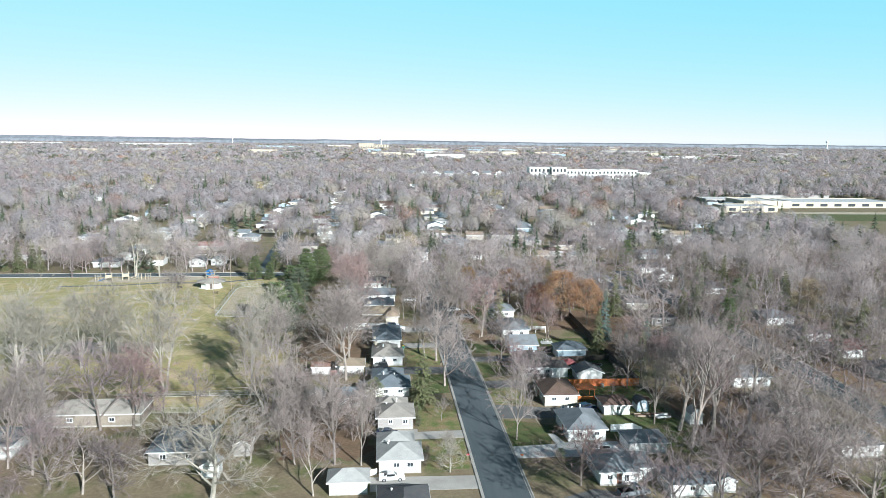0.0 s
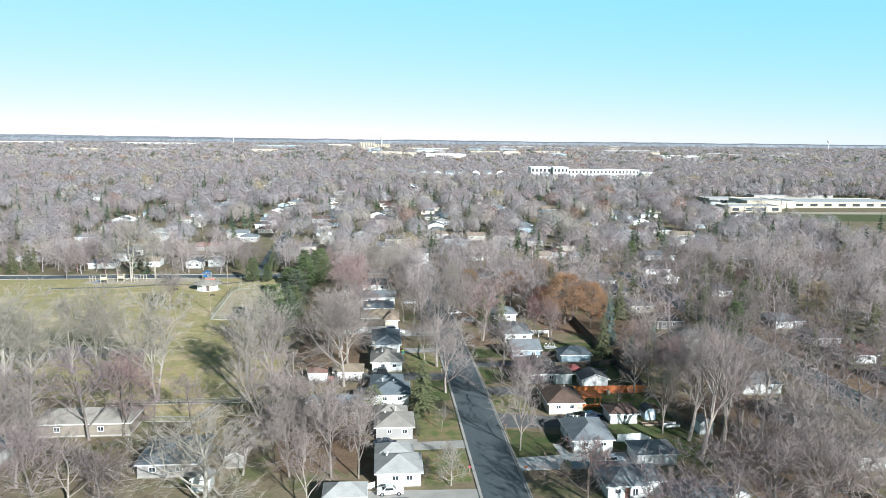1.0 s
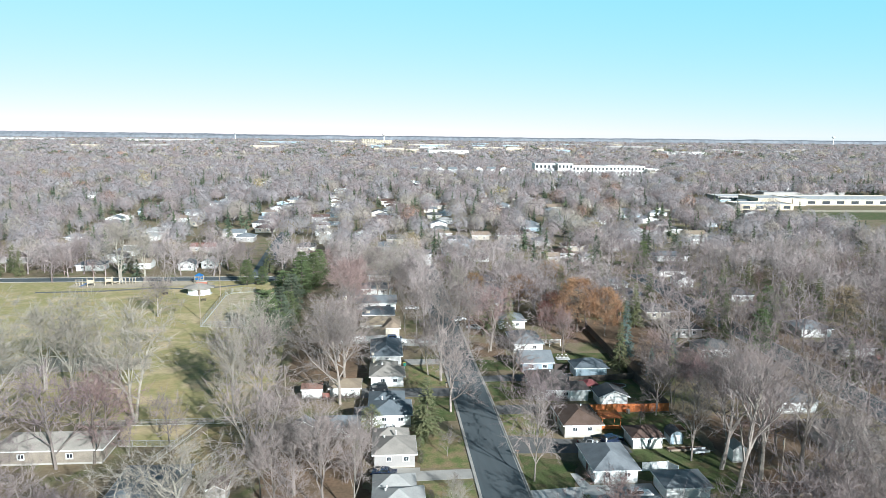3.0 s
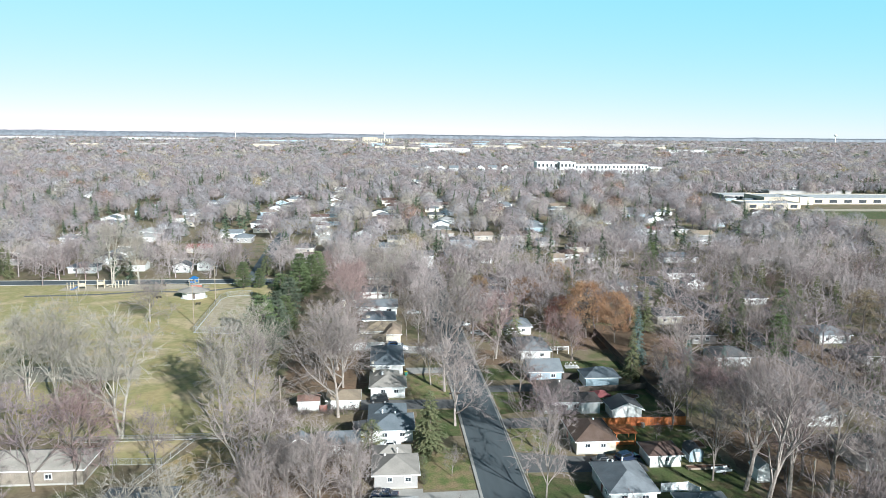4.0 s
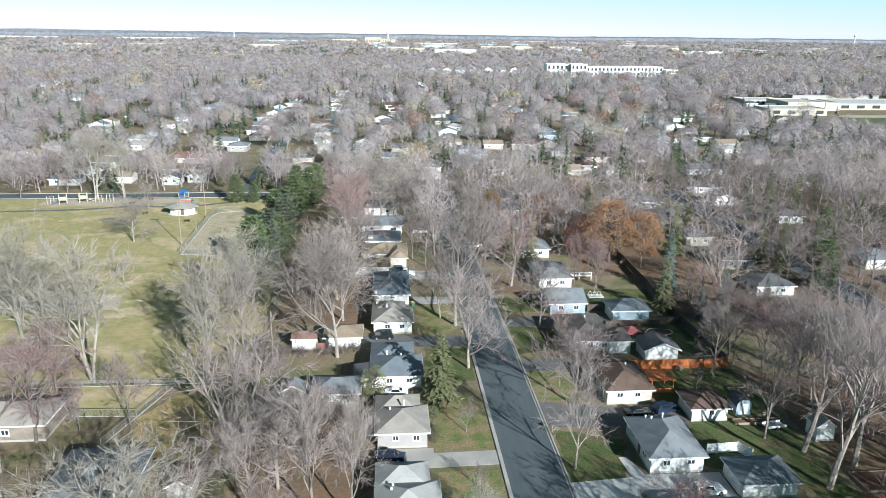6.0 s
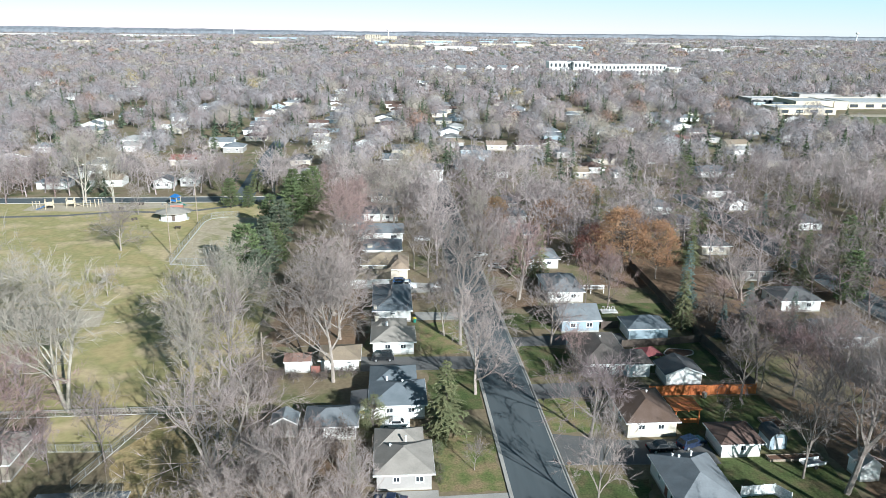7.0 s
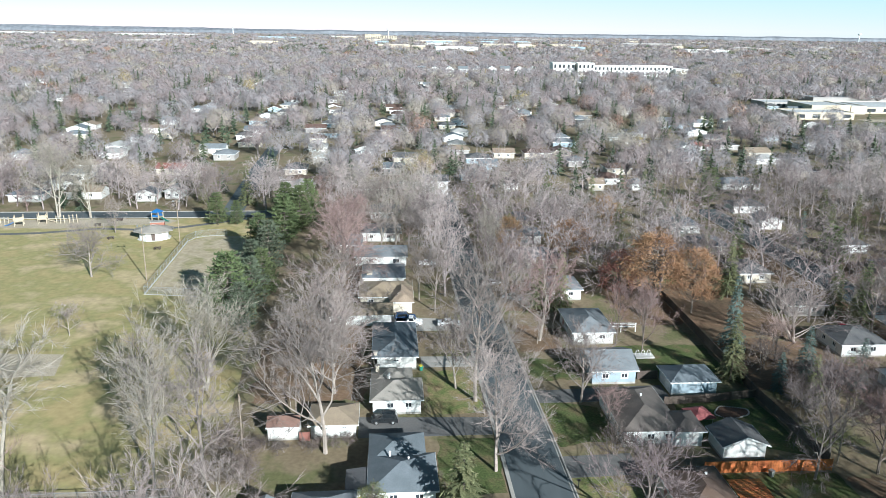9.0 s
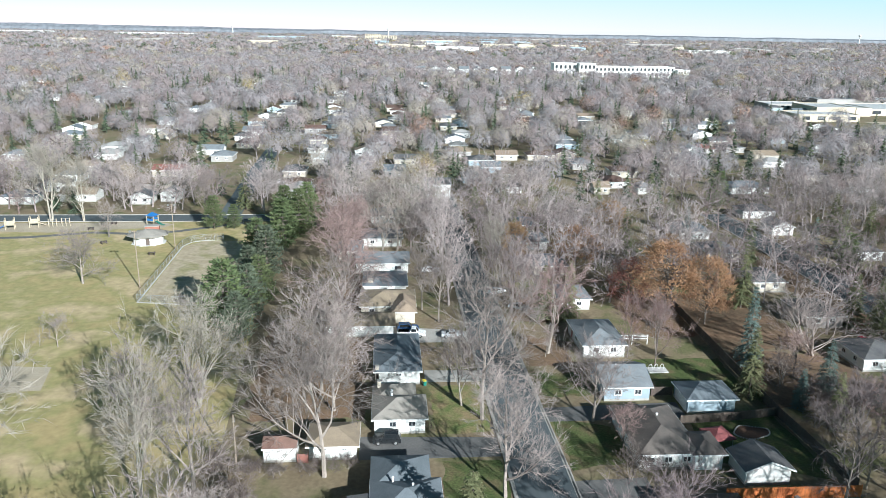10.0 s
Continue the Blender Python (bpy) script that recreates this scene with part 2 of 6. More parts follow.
def sheet(name, points, z, material, kind="structure", label="", category="", thick=0.0):
    """A flat outline on the ground, with an edge of its own thickness."""
    bm = bmesh.new()
    low, high = [bm.verts.new((x, y, z - thick)) for x, y in points], [bm.verts.new((x, y, z)) for x, y in points]
    top = bm.faces.new(high)
    n = len(points)
    if thick:
        for k in range(n):
            bm.faces.new((low[k], low[(k + 1) % n], high[(k + 1) % n], high[k]))
    else:
        for v in low:
            bm.verts.remove(v)
    top.normal_update()
    if top.normal.z < 0:
        bmesh.ops.reverse_faces(bm, faces=bm.faces[:])
    ob = part(name, bm, material)
    return tagged(ob, label, category, kind=kind)


# ---- ground ----
GX, GY = 3600, 4890
sheet("ground", [(-GX, -400), (GX, -400), (GX, GY), (-GX, GY)], 0.0, M["ground"], label="leaf-strewn dormant grass over flat suburban ground", category="ground")


def strip(name, pts, half, z, material, label, category, thick=0.0):
    left, right = [], []
    for k, (x, y) in enumerate(pts):
        a, b = pts[max(k - 1, 0)], pts[min(k + 1, len(pts) - 1)]
        d = Vector((b[0] - a[0], b[1] - a[1])).normalized()
        left.append((x - d.y * half, y + d.x * half))
        right.append((x + d.y * half, y - d.x * half))
    return sheet(name, left + right[::-1], z, material, "structure", label, category, thick)


def street(name, pts, half, kerb=True):
    strip(name, pts, half, 0.02, M["asphalt"], "dark asphalt residential street with concrete kerbs", "street", 0.02)
    if kerb:
        for s in (-1, 1):
            off = []
            gut = []
            for k, (x, y) in enumerate(pts):
                a, b = pts[max(k - 1, 0)], pts[min(k + 1, len(pts) - 1)]
                d = Vector((b[0] - a[0], b[1] - a[1])).normalized()
                off.append((x - s * d.y * (half + 0.42), y + s * d.x * (half + 0.42)))
                gut.append((x - s * d.y * (half + 0.14), y + s * d.x * (half + 0.14)))
            strip("gutter_pan", gut, 0.16, 0.03, M["concrete"], "grey concrete gutter beside the street", "gutter", 0.03)
            strip("kerb", off, 0.12, 0.15, M["concrete"], "pale concrete kerb along the street", "kerb", 0.15)


MAIN = [(0.1, -60), (0.15, 150), (-0.3, 190), (-0.6, 330)]
street("road", MAIN, 4.0)
street("road", [(91, -60), (91, 300)], 4.0)
street("road", [(-260, 296), (-69, 296.2), (-44, 296.3)], 3.9)
street("road", [(-72.5, 300.2), (-76, 370), (-78, 440)], 3.6, False)

# park field
sheet("grass_field", [(-240, 152), (-112, 150), (-84, 142.5), (-50, 143), (-46, 160), (-48, 190), (-50, 215), (-52, 291), (-240, 291)], 0.012, M["field"], "structure", "worn yellow-green park grass", "grass field")
sheet("infield", [(-76.6, 221), (-64.5, 219), (-55, 219), (-55, 268), (-68, 269.5), (-74, 269), (-78, 264)], 0.02, M["worn"], "structure", "dry tan grass inside the ball field fence", "grass")
sheet("playground_sand", [(-142, 281), (-121, 279), (-100, 283), (-90, 284), (-87, 288), (-92, 291), (-142, 290)], 0.024, M["dirt"], "structure", "pale sand under the playground", "sand")
sheet("ball_diamond", [(-118, 176), (-80, 178), (-82, 187), (-116, 190)], 0.02, M["dirt"], "structure", "bare tan dirt of an old ball diamond", "dirt")
strip("footpath", [(-150, 272), (-125, 274), (-108, 279), (-95, 277), (-84, 280), (-66, 290)], 1.1, 0.03, M["asphalt_old"], "grey asphalt footpath through the park", "path", 0.03)

def ragged(pts, amount, step=0.8):
    """An outline with a loose, uneven edge."""
    out = []
    for (ax, ay), (bx, by) in zip(pts, pts[1:] + pts[:1]):
        n = max(1, int(math.hypot(bx - ax, by - ay) / step))
        for k in range(n):
            x, y = ax + (bx - ax) * k / n, ay + (by - ay) * k / n
            v = noise.noise_vector(Vector((x * 0.45, y * 0.45, 0.3)))
            out.append((x + amount * v.x * 1.6, y + amount * v.y * 1.6))
    return out


# fallen leaves under the oaks and behind the fences
M["golden"] = surface("golden_leaf_strewn_grass", (0.27, 0.20, 0.09), (0.17, 0.15, 0.06), 0.9, 0.95, 2.2, 0.3, c=(0.34, 0.26, 0.13), grain=0.22)
M["litter"] = surface("fallen_oak_leaves", (0.185, 0.12, 0.075), (0.135, 0.095, 0.06), 0.5, 0.95, 1.5, 0.3, grain=0.2)
for layer, pts in enumerate(([(30, 197), (52, 196), (54, 222), (32, 224)], [(44.5, 166), (62, 168), (64, 186), (45, 190)], [(45, 112), (60, 116), (64, 136), (45, 140)], [(4.8, 184), (13, 183), (15, 196), (5, 198)], [(5, 205), (15, 204), (14, 226), (5, 226)], [(-44, 166), (-30, 166), (-29, 200), (-45, 204)], [(78, 150), (86, 150), (86, 190), (78, 190)], [(44.5, 84), (64, 82), (66, 112), (45, 113)], [(45, 190), (64, 189), (65, 216), (45, 218)], [(60, 112), (66, 112), (66, 186), (62, 186)], [(-42, 104), (-24, 104), (-24, 130), (-41, 131)], [(-34, 166), (-25, 166), (-26, 240), (-33, 240)], [(77, 190), (86, 190), (86, 260), (77, 262)], [(96.5, 130), (105, 130), (105, 240), (96.5, 240)])):
    sheet("leaf_litter", ragged(pts, 1.3), 0.004 + 0.0005 * layer, M["litter"], "structure", "brown fallen leaves on the ground", "fallen leaves")

sheet("leaf_strewn_lawn", ragged([(-57.5, 117), (-43, 117), (-42, 138), (-55, 140), (-60, 129)], 0.9), 0.014, M["golden"], "structure", "golden dry lawn strewn with fallen leaves", "lawn")
sheet("lawn", ragged([(-72, 130.5), (-61.5, 130), (-58.5, 140.5), (-74, 141)], 0.5), 0.018, M["field"], "structure", "pale yellow-green mown lawn inside a wire fence", "lawn")
strip("footpath", [(-84, 142.6), (-66, 142.4), (-56, 142.0)], 0.5, 0.026, M["dirt"], "narrow bare tan path along the field's edge", "path", 0.02)
# lawns and driveways along the street
for pts, m_ in (
    ([(-13.5, 98.5), (-4.7, 98.5), (-4.7, 111.5), (-13.5, 111.5)], "dry"), ([(-13.5, 117), (-4.7, 117), (-4.7, 131), (-13.5, 131)], "dry"),
    ([(-13.5, 139), (-4.7, 139), (-4.7, 153.5), (-13.5, 153.5)], "lawn"), ([(-14, 161), (-5, 161), (-5.2, 177), (-14, 177)], "dry"),
    ([(5, 107), (12.5, 108), (15.5, 118.5), (5, 121.5)], "lawn"), ([(5, 132), (13, 130), (14, 140), (5, 146)], "dry"),
    ([(24.5, 111), (43, 100), (43, 141.5), (24.5, 141.5)], "lawn"), ([(26.5, 151), (42, 146), (42, 164), (27, 164)], "lawn"),
    ([(5, 150), (14.5, 152), (14, 162), (5, 165)], "lawn"), ([(24, 172), (42, 172), (42, 186), (24, 186)], "lawn"), ([(4.6, 172), (14, 172), (14, 181), (4.6, 181)], "lawn")):
    sheet("lawn", ragged(pts, 0.45), 0.016, M[m_], "structure", "mown lawn with fallen leaves", "lawn")
for pts, m_, lab in (
    ([(-14, 112.4), (-4.4, 112.8), (-4.4, 116.5), (-13.8, 116.2), (-13.8, 117.6), (-22.5, 117.6), (-22.5, 112.2)], "concrete", "grey concrete driveway"),
    ([(4.6, 107.6), (4.6, 102.2), (13, 102.4), (26.5, 101.8), (26.5, 108.9), (15.6, 108.9), (14.5, 113.5), (13.2, 113.5), (13.6, 108.4)], "concrete_new", "pale new concrete driveway beside the white house"),
    ([(4.8, 122.5), (27.5, 121.5), (27.8, 128.5), (15.8, 128.5), (4.8, 131)], "asphalt_old", "worn asphalt driveway"),
    ([(-4.6, 154.3), (-25.5, 154.3), (-25.5, 160.6), (-4.6, 159.6)], "asphalt_old", "worn asphalt driveway"),
    ([(-4.6, 178.3), (-14.6, 178.3), (-14.6, 183), (-4.6, 182.6)], "concrete", "grey concrete driveway"),
    ([(-4.9, 195.5), (-21, 195.5), (-21, 204), (-4.9, 201)], "concrete", "grey concrete driveway"),
    ([(4.2, 163.8), (27.4, 164), (27.4, 169.2), (4.2, 168.2)], "asphalt_old", "worn asphalt driveway"),
    ([(-4.4, 90.5), (-23.5, 90.5), (-23.5, 96), (-4.4, 95.6)], "concrete", "grey concrete driveway"),
    ([(4.6, 78), (28, 78), (28, 84), (16, 89), (4.6, 84)], "asphalt_old", "worn asphalt driveway"),
    ([(4.2, 142.2), (15, 142.6), (15, 148), (4.2, 147.6)], "asphalt_old", "worn asphalt driveway")):
    sheet("driveway", pts, 0.034, M[m_], "structure", lab, "driveway", 0.034)

# ---- houses ----
KEEP_OUT = []


def facade(bm, axis, at_, a0, a1, z1, holes, th, inward):
    """A wall with openings: boxes round the holes (a0, a1, z0, z1)."""
    def put(p, q, lo, hi):
        if q - p < 0.01 or hi - lo < 0.01:
            return
        s, e = sorted((at_, at_ + inward * th))
        if axis == "x":
            box(bm, p, q, s, e, lo, hi)
        else:
            box(bm, s, e, p, q, lo, hi)
    pos = a0
    for h0, h1, lo, hi in sorted(holes):
        put(pos, h0, 0, z1)
        put(h0, h1, 0, lo)
        put(h0, h1, hi, z1)
        pos = h1
    put(pos, a1, 0, z1)


def roof_mesh(w, d, eave, rise, style, over=0.45, th=0.14):
    """A closed roof solid, centred; style hip, gable_x or gable_y by the ridge's direction."""
    x, y = w / 2 + over, d / 2 + over
    if style == "hip":
        k = min(x, y)
        r = [(0, -(y - k), 0), (0, y - k, 0)] if y >= x else [(-(x - k), 0, 0), (x - k, 0, 0)]
    elif style == "gable_y":
        r = [(0, -y, 0), (0, y, 0)]
    else:
        r = [(-x, 0, 0), (x, 0, 0)]
    bm = bmesh.new()
    rings = []
    for dz in (th, 0.0):
        c = [bm.verts.new((sx * x, sy * y, eave + dz)) for sx, sy in ((-1, -1), (1, -1), (1, 1), (-1, 1))]
        top = [bm.verts.new((p[0], p[1], eave + rise + dz)) for p in r]
        rings.append((c, top))
    flat = abs(r[0][0] - r[1][0]) < 0.02 and abs(r[0][1] - r[1][1]) < 0.02
    for n, (c, top) in enumerate(rings):
        a, b = top
        along_y = abs(r[0][0]) < 1e-6 and not (abs(r[0][1]) < 1e-6 and abs(r[1][0]) > 1e-6)
        if flat:
            fs = [(c[0], c[1], a), (c[1], c[2], a), (c[2], c[3], a), (c[3], c[0], a)]
        elif along_y:
            fs = [(c[0], c[1], a), (c[1], c[2], b, a), (c[2], c[3], b), (c[3], c[0], a, b)]
        else:
            fs = [(c[0], c[1], b, a), (c[1], c[2], b), (c[2], c[3], a, b), (c[3], c[0], a)]
        for k, f in enumerate(fs):
            if len(f) == 3 and style != "hip":
                continue
            bm.faces.new(f if n == 0 else f[::-1])
    (c, top), (c2, top2) = rings
    for k in range(4):
        e, f, g, h = c[k], c[(k + 1) % 4], c2[(k + 1) % 4], c2[k]
        if style == "hip" or (style == "gable_y") == (k in (1, 3)):
            bm.faces.new((h, g, f, e))
        else:
            apex = {("gable_y", 0): 0, ("gable_y", 2): 1, ("gable_x", 3): 0, ("gable_x", 1): 1}[style, k]
            bm.faces.new((h, top2[apex], top[apex], e))
            bm.faces.new((top2[apex], g, f, top[apex]))
    if flat:
        for v in (rings[0][1][1], rings[1][1][1]):
            if not v.link_faces:
                bm.verts.remove(v)
    return bm


def window(parent, axis, at_, a, zc, w, h, out):
    """A window in its opening: a white frame with a mullion, and two panes behind it."""
    bm = bmesh.new()
    t, dp = 0.09, 0.06
    def put(p, q, lo, hi, s, e):
        s, e = sorted((at_ + out * s, at_ + out * e))
        if axis == "x":
            box(bm, a + p, a + q, s, e, lo, hi)
        else:
            box(bm, s, e, a + p, a + q, lo, hi)
    put(-w / 2 - 0.06, w / 2 + 0.06, zc - h / 2 - 0.1, zc - h / 2 + t, -0.1, dp)
    put(-w / 2 - 0.06, w / 2 + 0.06, zc + h / 2 - t, zc + h / 2 + 0.06, -0.1, dp)
    put(-w / 2 - 0.06, -w / 2 + t, zc - h / 2, zc + h / 2, -0.1, dp - 0.004)
    put(w / 2 - t, w / 2 + 0.06, zc - h / 2, zc + h / 2, -0.1, dp - 0.004)
    put(-0.03, 0.03, zc - h / 2 + t, zc + h / 2 - t, -0.08, dp - 0.02)
    fr = part("window", bm, M["trim"], parent)
    for s in (-1, 1):
        bm = bmesh.new()
        put(*sorted((s * 0.03, s * (w / 2 - t))), zc - h / 2 + t, zc + h / 2 - t, -0.07, -0.05)
        part("pane", bm, M["pane"], fr)


def chimney(parent, x, y, top, material, w=0.8):
    bm = bmesh.new()
    box(bm, x - w / 2, x + w / 2, y - w / 2, y + w / 2, 0.2, top - 0.12)
    c = part("chimney", bm, M[material], parent)
    bm = bmesh.new()
    box(bm, x - w / 2 - 0.08, x + w / 2 + 0.08, y - w / 2 - 0.08, y + w / 2 + 0.08, top - 0.12, top)
    part("chimney_cap", bm, M["concrete"], c)


def house(name, x0, x1, y0, y1, wall, roof, style="hip", eave=2.6, rise=1.7, south=(), west=(), east=(), door=None, garage_door=None, wing=None, vents=(), stack=None,
          label="", category="house", over=0.45, group="houses of the neighbourhood"):
    """A small house or garage. south, west, east: windows (place along the side from 0 to 1, width, height, middle height)."""
    w, d = x1 - x0, y1 - y0
    KEEP_OUT.append((x0 - 1, x1 + 1, y0 - 1, y1 + 1))
    h = thing(name, (x0 + x1) / 2, (y0 + y1) / 2, 0, 0, label, category, group)
    bm = bmesh.new()
    th = 0.18
    holes = {"s": [], "w": [], "e": []}
    for f, ww, hh, zc in south:
        holes["s"].append((-w / 2 + f * w - ww / 2, -w / 2 + f * w + ww / 2, zc - hh / 2, zc + hh / 2))
    for side, lst in (("w", west), ("e", east)):
        for f, ww, hh, zc in lst:
            holes[side].append((-d / 2 + f * d - ww / 2, -d / 2 + f * d + ww / 2, zc - hh / 2, zc + hh / 2))
    facade(bm, "x", -d / 2, -w / 2, w / 2, eave, holes["s"], th, 1)
    facade(bm, "x", d / 2, -w / 2, w / 2, eave, [], th, -1)
    facade(bm, "y", -w / 2, -d / 2 + th, d / 2 - th, eave, holes["w"], th, 1)
    facade(bm, "y", w / 2, -d / 2 + th, d / 2 - th, eave, holes["e"], th, -1)
    if style == "gable_y":
        k = rise * (w / 2) / (w / 2 + over)
        for yy in (-d / 2, d / 2 - th):
            a = [bm.verts.new(p) for p in ((-w / 2, yy, eave), (w / 2, yy, eave), (0, yy, eave + k))]
            b = [bm.verts.new(p) for p in ((-w / 2, yy + th, eave), (w / 2, yy + th, eave), (0, yy + th, eave + k))]
            bm.faces.new(a)
            bm.faces.new(b[::-1])
    if style == "gable_x":
        k = rise * (d / 2) / (d / 2 + over)
        for xx in (-w / 2, w / 2 - th):
            a = [bm.verts.new(p) for p in ((xx, -d / 2, eave), (xx, d / 2, eave), (xx, 0, eave + k))]
            b = [bm.verts.new(p) for p in ((xx + th, -d / 2, eave), (xx + th, d / 2, eave), (xx + th, 0, eave + k))]
            bm.faces.new(a[::-1])
            bm.faces.new(b)
    bmesh.ops.remove_doubles(bm, verts=bm.verts[:], dist=0.002)
    part("wall", bm, M[wall], h)
    bm = bmesh.new()
    box(bm, -w / 2 - 0.02, w / 2 + 0.02, -d / 2 - 0.02, d / 2 + 0.02, 0, 0.35)
    part("foundation", bm, M["concrete"], h)
    part("roof", roof_mesh(w, d, eave, rise, style, over), M[roof], h)
    # white eaves: fascia boards round the roof's edge
    X, Y, lo, hi = w / 2 + over, d / 2 + over, eave - 0.1, eave + 0.12
    if style == "hip":
        bm = bmesh.new()
        loops = [[bm.verts.new((sx * (X + e), sy * (Y + e), z)) for sx, sy in ((-1, -1), (1, -1), (1, 1), (-1, 1))] for e, z in ((0.04, lo), (0.04, hi), (-0.02, hi), (-0.02, lo))]
        for n in range(4):
            for k in range(4):
                p, q = loops[n], loops[(n + 1) % 4]
                bm.faces.new((p[k], p[(k + 1) % 4], q[(k + 1) % 4], q[k]))
        part("fascia", bm, M["trim"], h)
    else:
        for s in (-1, 1):
            bm = bmesh.new()
            if style == "gable_x":
                box(bm, -X - 0.03, X + 0.03, *sorted((s * (Y - 0.02), s * (Y + 0.04))), lo, hi)
            else:
                box(bm, *sorted((s * (X - 0.02), s * (X + 0.04))), -Y, Y, lo, hi)
            part("fascia", bm, M["trim"], h)
    if style == "gable_y":
        bm = bmesh.new()
        prof = [(-X, lo), (0, eave + rise - 0.1), (X, lo), (X, hi + 0.02), (0, eave + rise + 0.15), (-X, hi + 0.02)]
        v, q = [[bm.verts.new((px, yy, pz)) for px, pz in prof] for yy in (-Y - 0.05, -Y - 0.005)]
        for c in (v, q[::-1]):
            bm.faces.new(c)
        for k in range(6):
            bm.faces.new((v[k], q[k], q[(k + 1) % 6], v[(k + 1) % 6]))
        part("bargeboard", bm, M["trim"], h)
    for f, ww, hh, zc in south:
        window(h, "x", -d / 2, -w / 2 + f * w, zc, ww, hh, -1)
    for f, ww, hh, zc in west:
        window(h, "y", -w / 2, -d / 2 + f * d, zc, ww, hh, -1)
    for f, ww, hh, zc in east:
        window(h, "y", w / 2, -d / 2 + f * d, zc, ww, hh, 1)
    if door:
        side, f = door
        bm = bmesh.new()
        if side == "s":
            box(bm, -w / 2 + f * w - 0.45, -w / 2 + f * w + 0.45, -d / 2 - 0.05, -d / 2 + 0.02, 0.36, 2.4)
        else:
            s = -1 if side == "w" else 1
            xs = sorted((s * w / 2, s * (w / 2 + 0.05)))
            box(bm, xs[0], xs[1], -d / 2 + f * d - 0.45, -d / 2 + f * d + 0.45, 0.36, 2.4)
        part("door", bm, M["door"], h)
    if garage_door:
        side, f, gw = garage_door
        for k in range(4):
            bm = bmesh.new()
            lo, hi = 0.06 + k * 0.53, 0.06 + k * 0.53 + 0.515
            if side == "s":
                box(bm, -w / 2 + f * w - gw / 2, -w / 2 + f * w + gw / 2, -d / 2 - 0.05, -d / 2 - 0.02, lo, hi)
            else:
                s = -1 if side == "w" else 1
                xs = sorted((s * (w / 2 + 0.02), s * (w / 2 + 0.05)))
                box(bm, xs[0], xs[1], -d / 2 + f * d - gw / 2, -d / 2 + f * d + gw / 2, lo, hi)
            part("garage_door_panel", bm, M["trim"], h)
    if wing:
        # a narrower or lower part of the same house, in the plan's coordinates
        a0, a1, b0, b1, wrise, wstyle = wing
        cx, cy = (x0 + x1) / 2, (y0 + y1) / 2
        KEEP_OUT.append((a0 - 1, a1 + 1, b0 - 1, b1 + 1))
        bm = bmesh.new()
        box(bm, a0 - cx, a1 - cx, b0 - cy, b1 - cy, 0, eave - 0.02)
        part("wing_wall", bm, M[wall], h)
        bm = roof_mesh(a1 - a0, b1 - b0, eave - 0.03, wrise, wstyle, over)
        bmesh.ops.translate(bm, verts=bm.verts[:], vec=((a0 + a1) / 2 - cx, (b0 + b1) / 2 - cy, 0))
        part("wing_roof", bm, M[roof], h)
        bm = bmesh.new()
        box(bm, a0 - cx - over - 0.03, a1 - cx + over + 0.03, b0 - cy - over - 0.03, b0 - cy - over + 0.02, eave - 0.13, eave + 0.09)
        part("wing_fascia", bm, M["trim"], h)
    for fx, fy in vents:
        # pipe through the roof, at a share of the half width and half depth
        zx = eave + rise * max(0.0, 1 - max(abs(fx), 0)) * 0.95
        bm = bmesh.new()
        tube(bm, (fx * w / 2, fy * d / 2, zx - 0.3), (fx * w / 2, fy * d / 2, zx + 0.55), 0.13, 0.13)
        tube(bm, (fx * w / 2, fy * d / 2, zx + 0.5), (fx * w / 2, fy * d / 2, zx + 0.62), 0.2, 0.16)
        part("roof_vent", bm, M["trim"], h)
    if stack:
        chimney(h, *stack)
    return h


W = (1.1, 0.95, 1.65)
house("house", -21.9, -14.2, 97.3, 105.0, "white", "shingle_pale", "hip", south=((0.42, *W), (0.74, 1.2, 1.0, 1.65)), east=((0.5, 2.0, 1.2, 1.6),), door=("e", 0.2),
      wing=(-21.9, -15.4, 104.0, 109.6, 1.5, "hip"), vents=((-0.55, 0.3), (-0.5, 0.5)), label="white sided house with a pale grey hipped roof")
house("house", -22.1, -14.7, 117.9, 125.6, "greige", "shingle_taupe", "hip", south=((0.36, 0.9, 0.9, 1.7), (0.78, *W)), door=("e", 0.5),
      wing=(-22.1, -15.8, 124.0, 129.3, 1.5, "hip"), vents=((-0.5, 0.35), (0.1, 0.6)), label="beige sided house with a worn grey hipped roof")
house("house", -23.2, -14.7, 136.8, 145.0, "white", "shingle_blue", "hip", south=((0.35, *W), (0.75, *W)), east=((0.5, 2.0, 1.2, 1.6),),
      wing=(-23.2, -16.0, 143.5, 150.6, 1.6, "hip"), vents=((-0.4, 0.7), (0.2, 0.2)), label="white house with a blue-grey shingled roof shaded by a spruce")
house("house", -23.3, -15.5, 161.3, 168.4, "white", "shingle_taupe", "hip", south=((0.36, *W), (0.74, *W)), east=((0.5, 2.0, 1.2, 1.6),),
      wing=(-23.3, -17.0, 167.0, 172.4, 1.5, "hip"), vents=((-0.35, 0.6), (-0.3, 0.75), (-0.3, 0.45)), stack=(-3.2, 5.8, 4.4, "cream", 0.6), label="white house with a tan-grey hipped roof")
house("house", -23.3, -15.6, 177.6, 193.4, "white", "shingle_blue", "hip", south=((0.52, 1.1, 0.5, 1.9),), east=((0.3, 1.6, 1.1, 1.6), (0.7, 1.6, 1.1, 1.6)), stack=(-3.6, -7.6, 3.6, "cream", 0.6),
      label="white house with a long blue-grey roof in dappled shade")
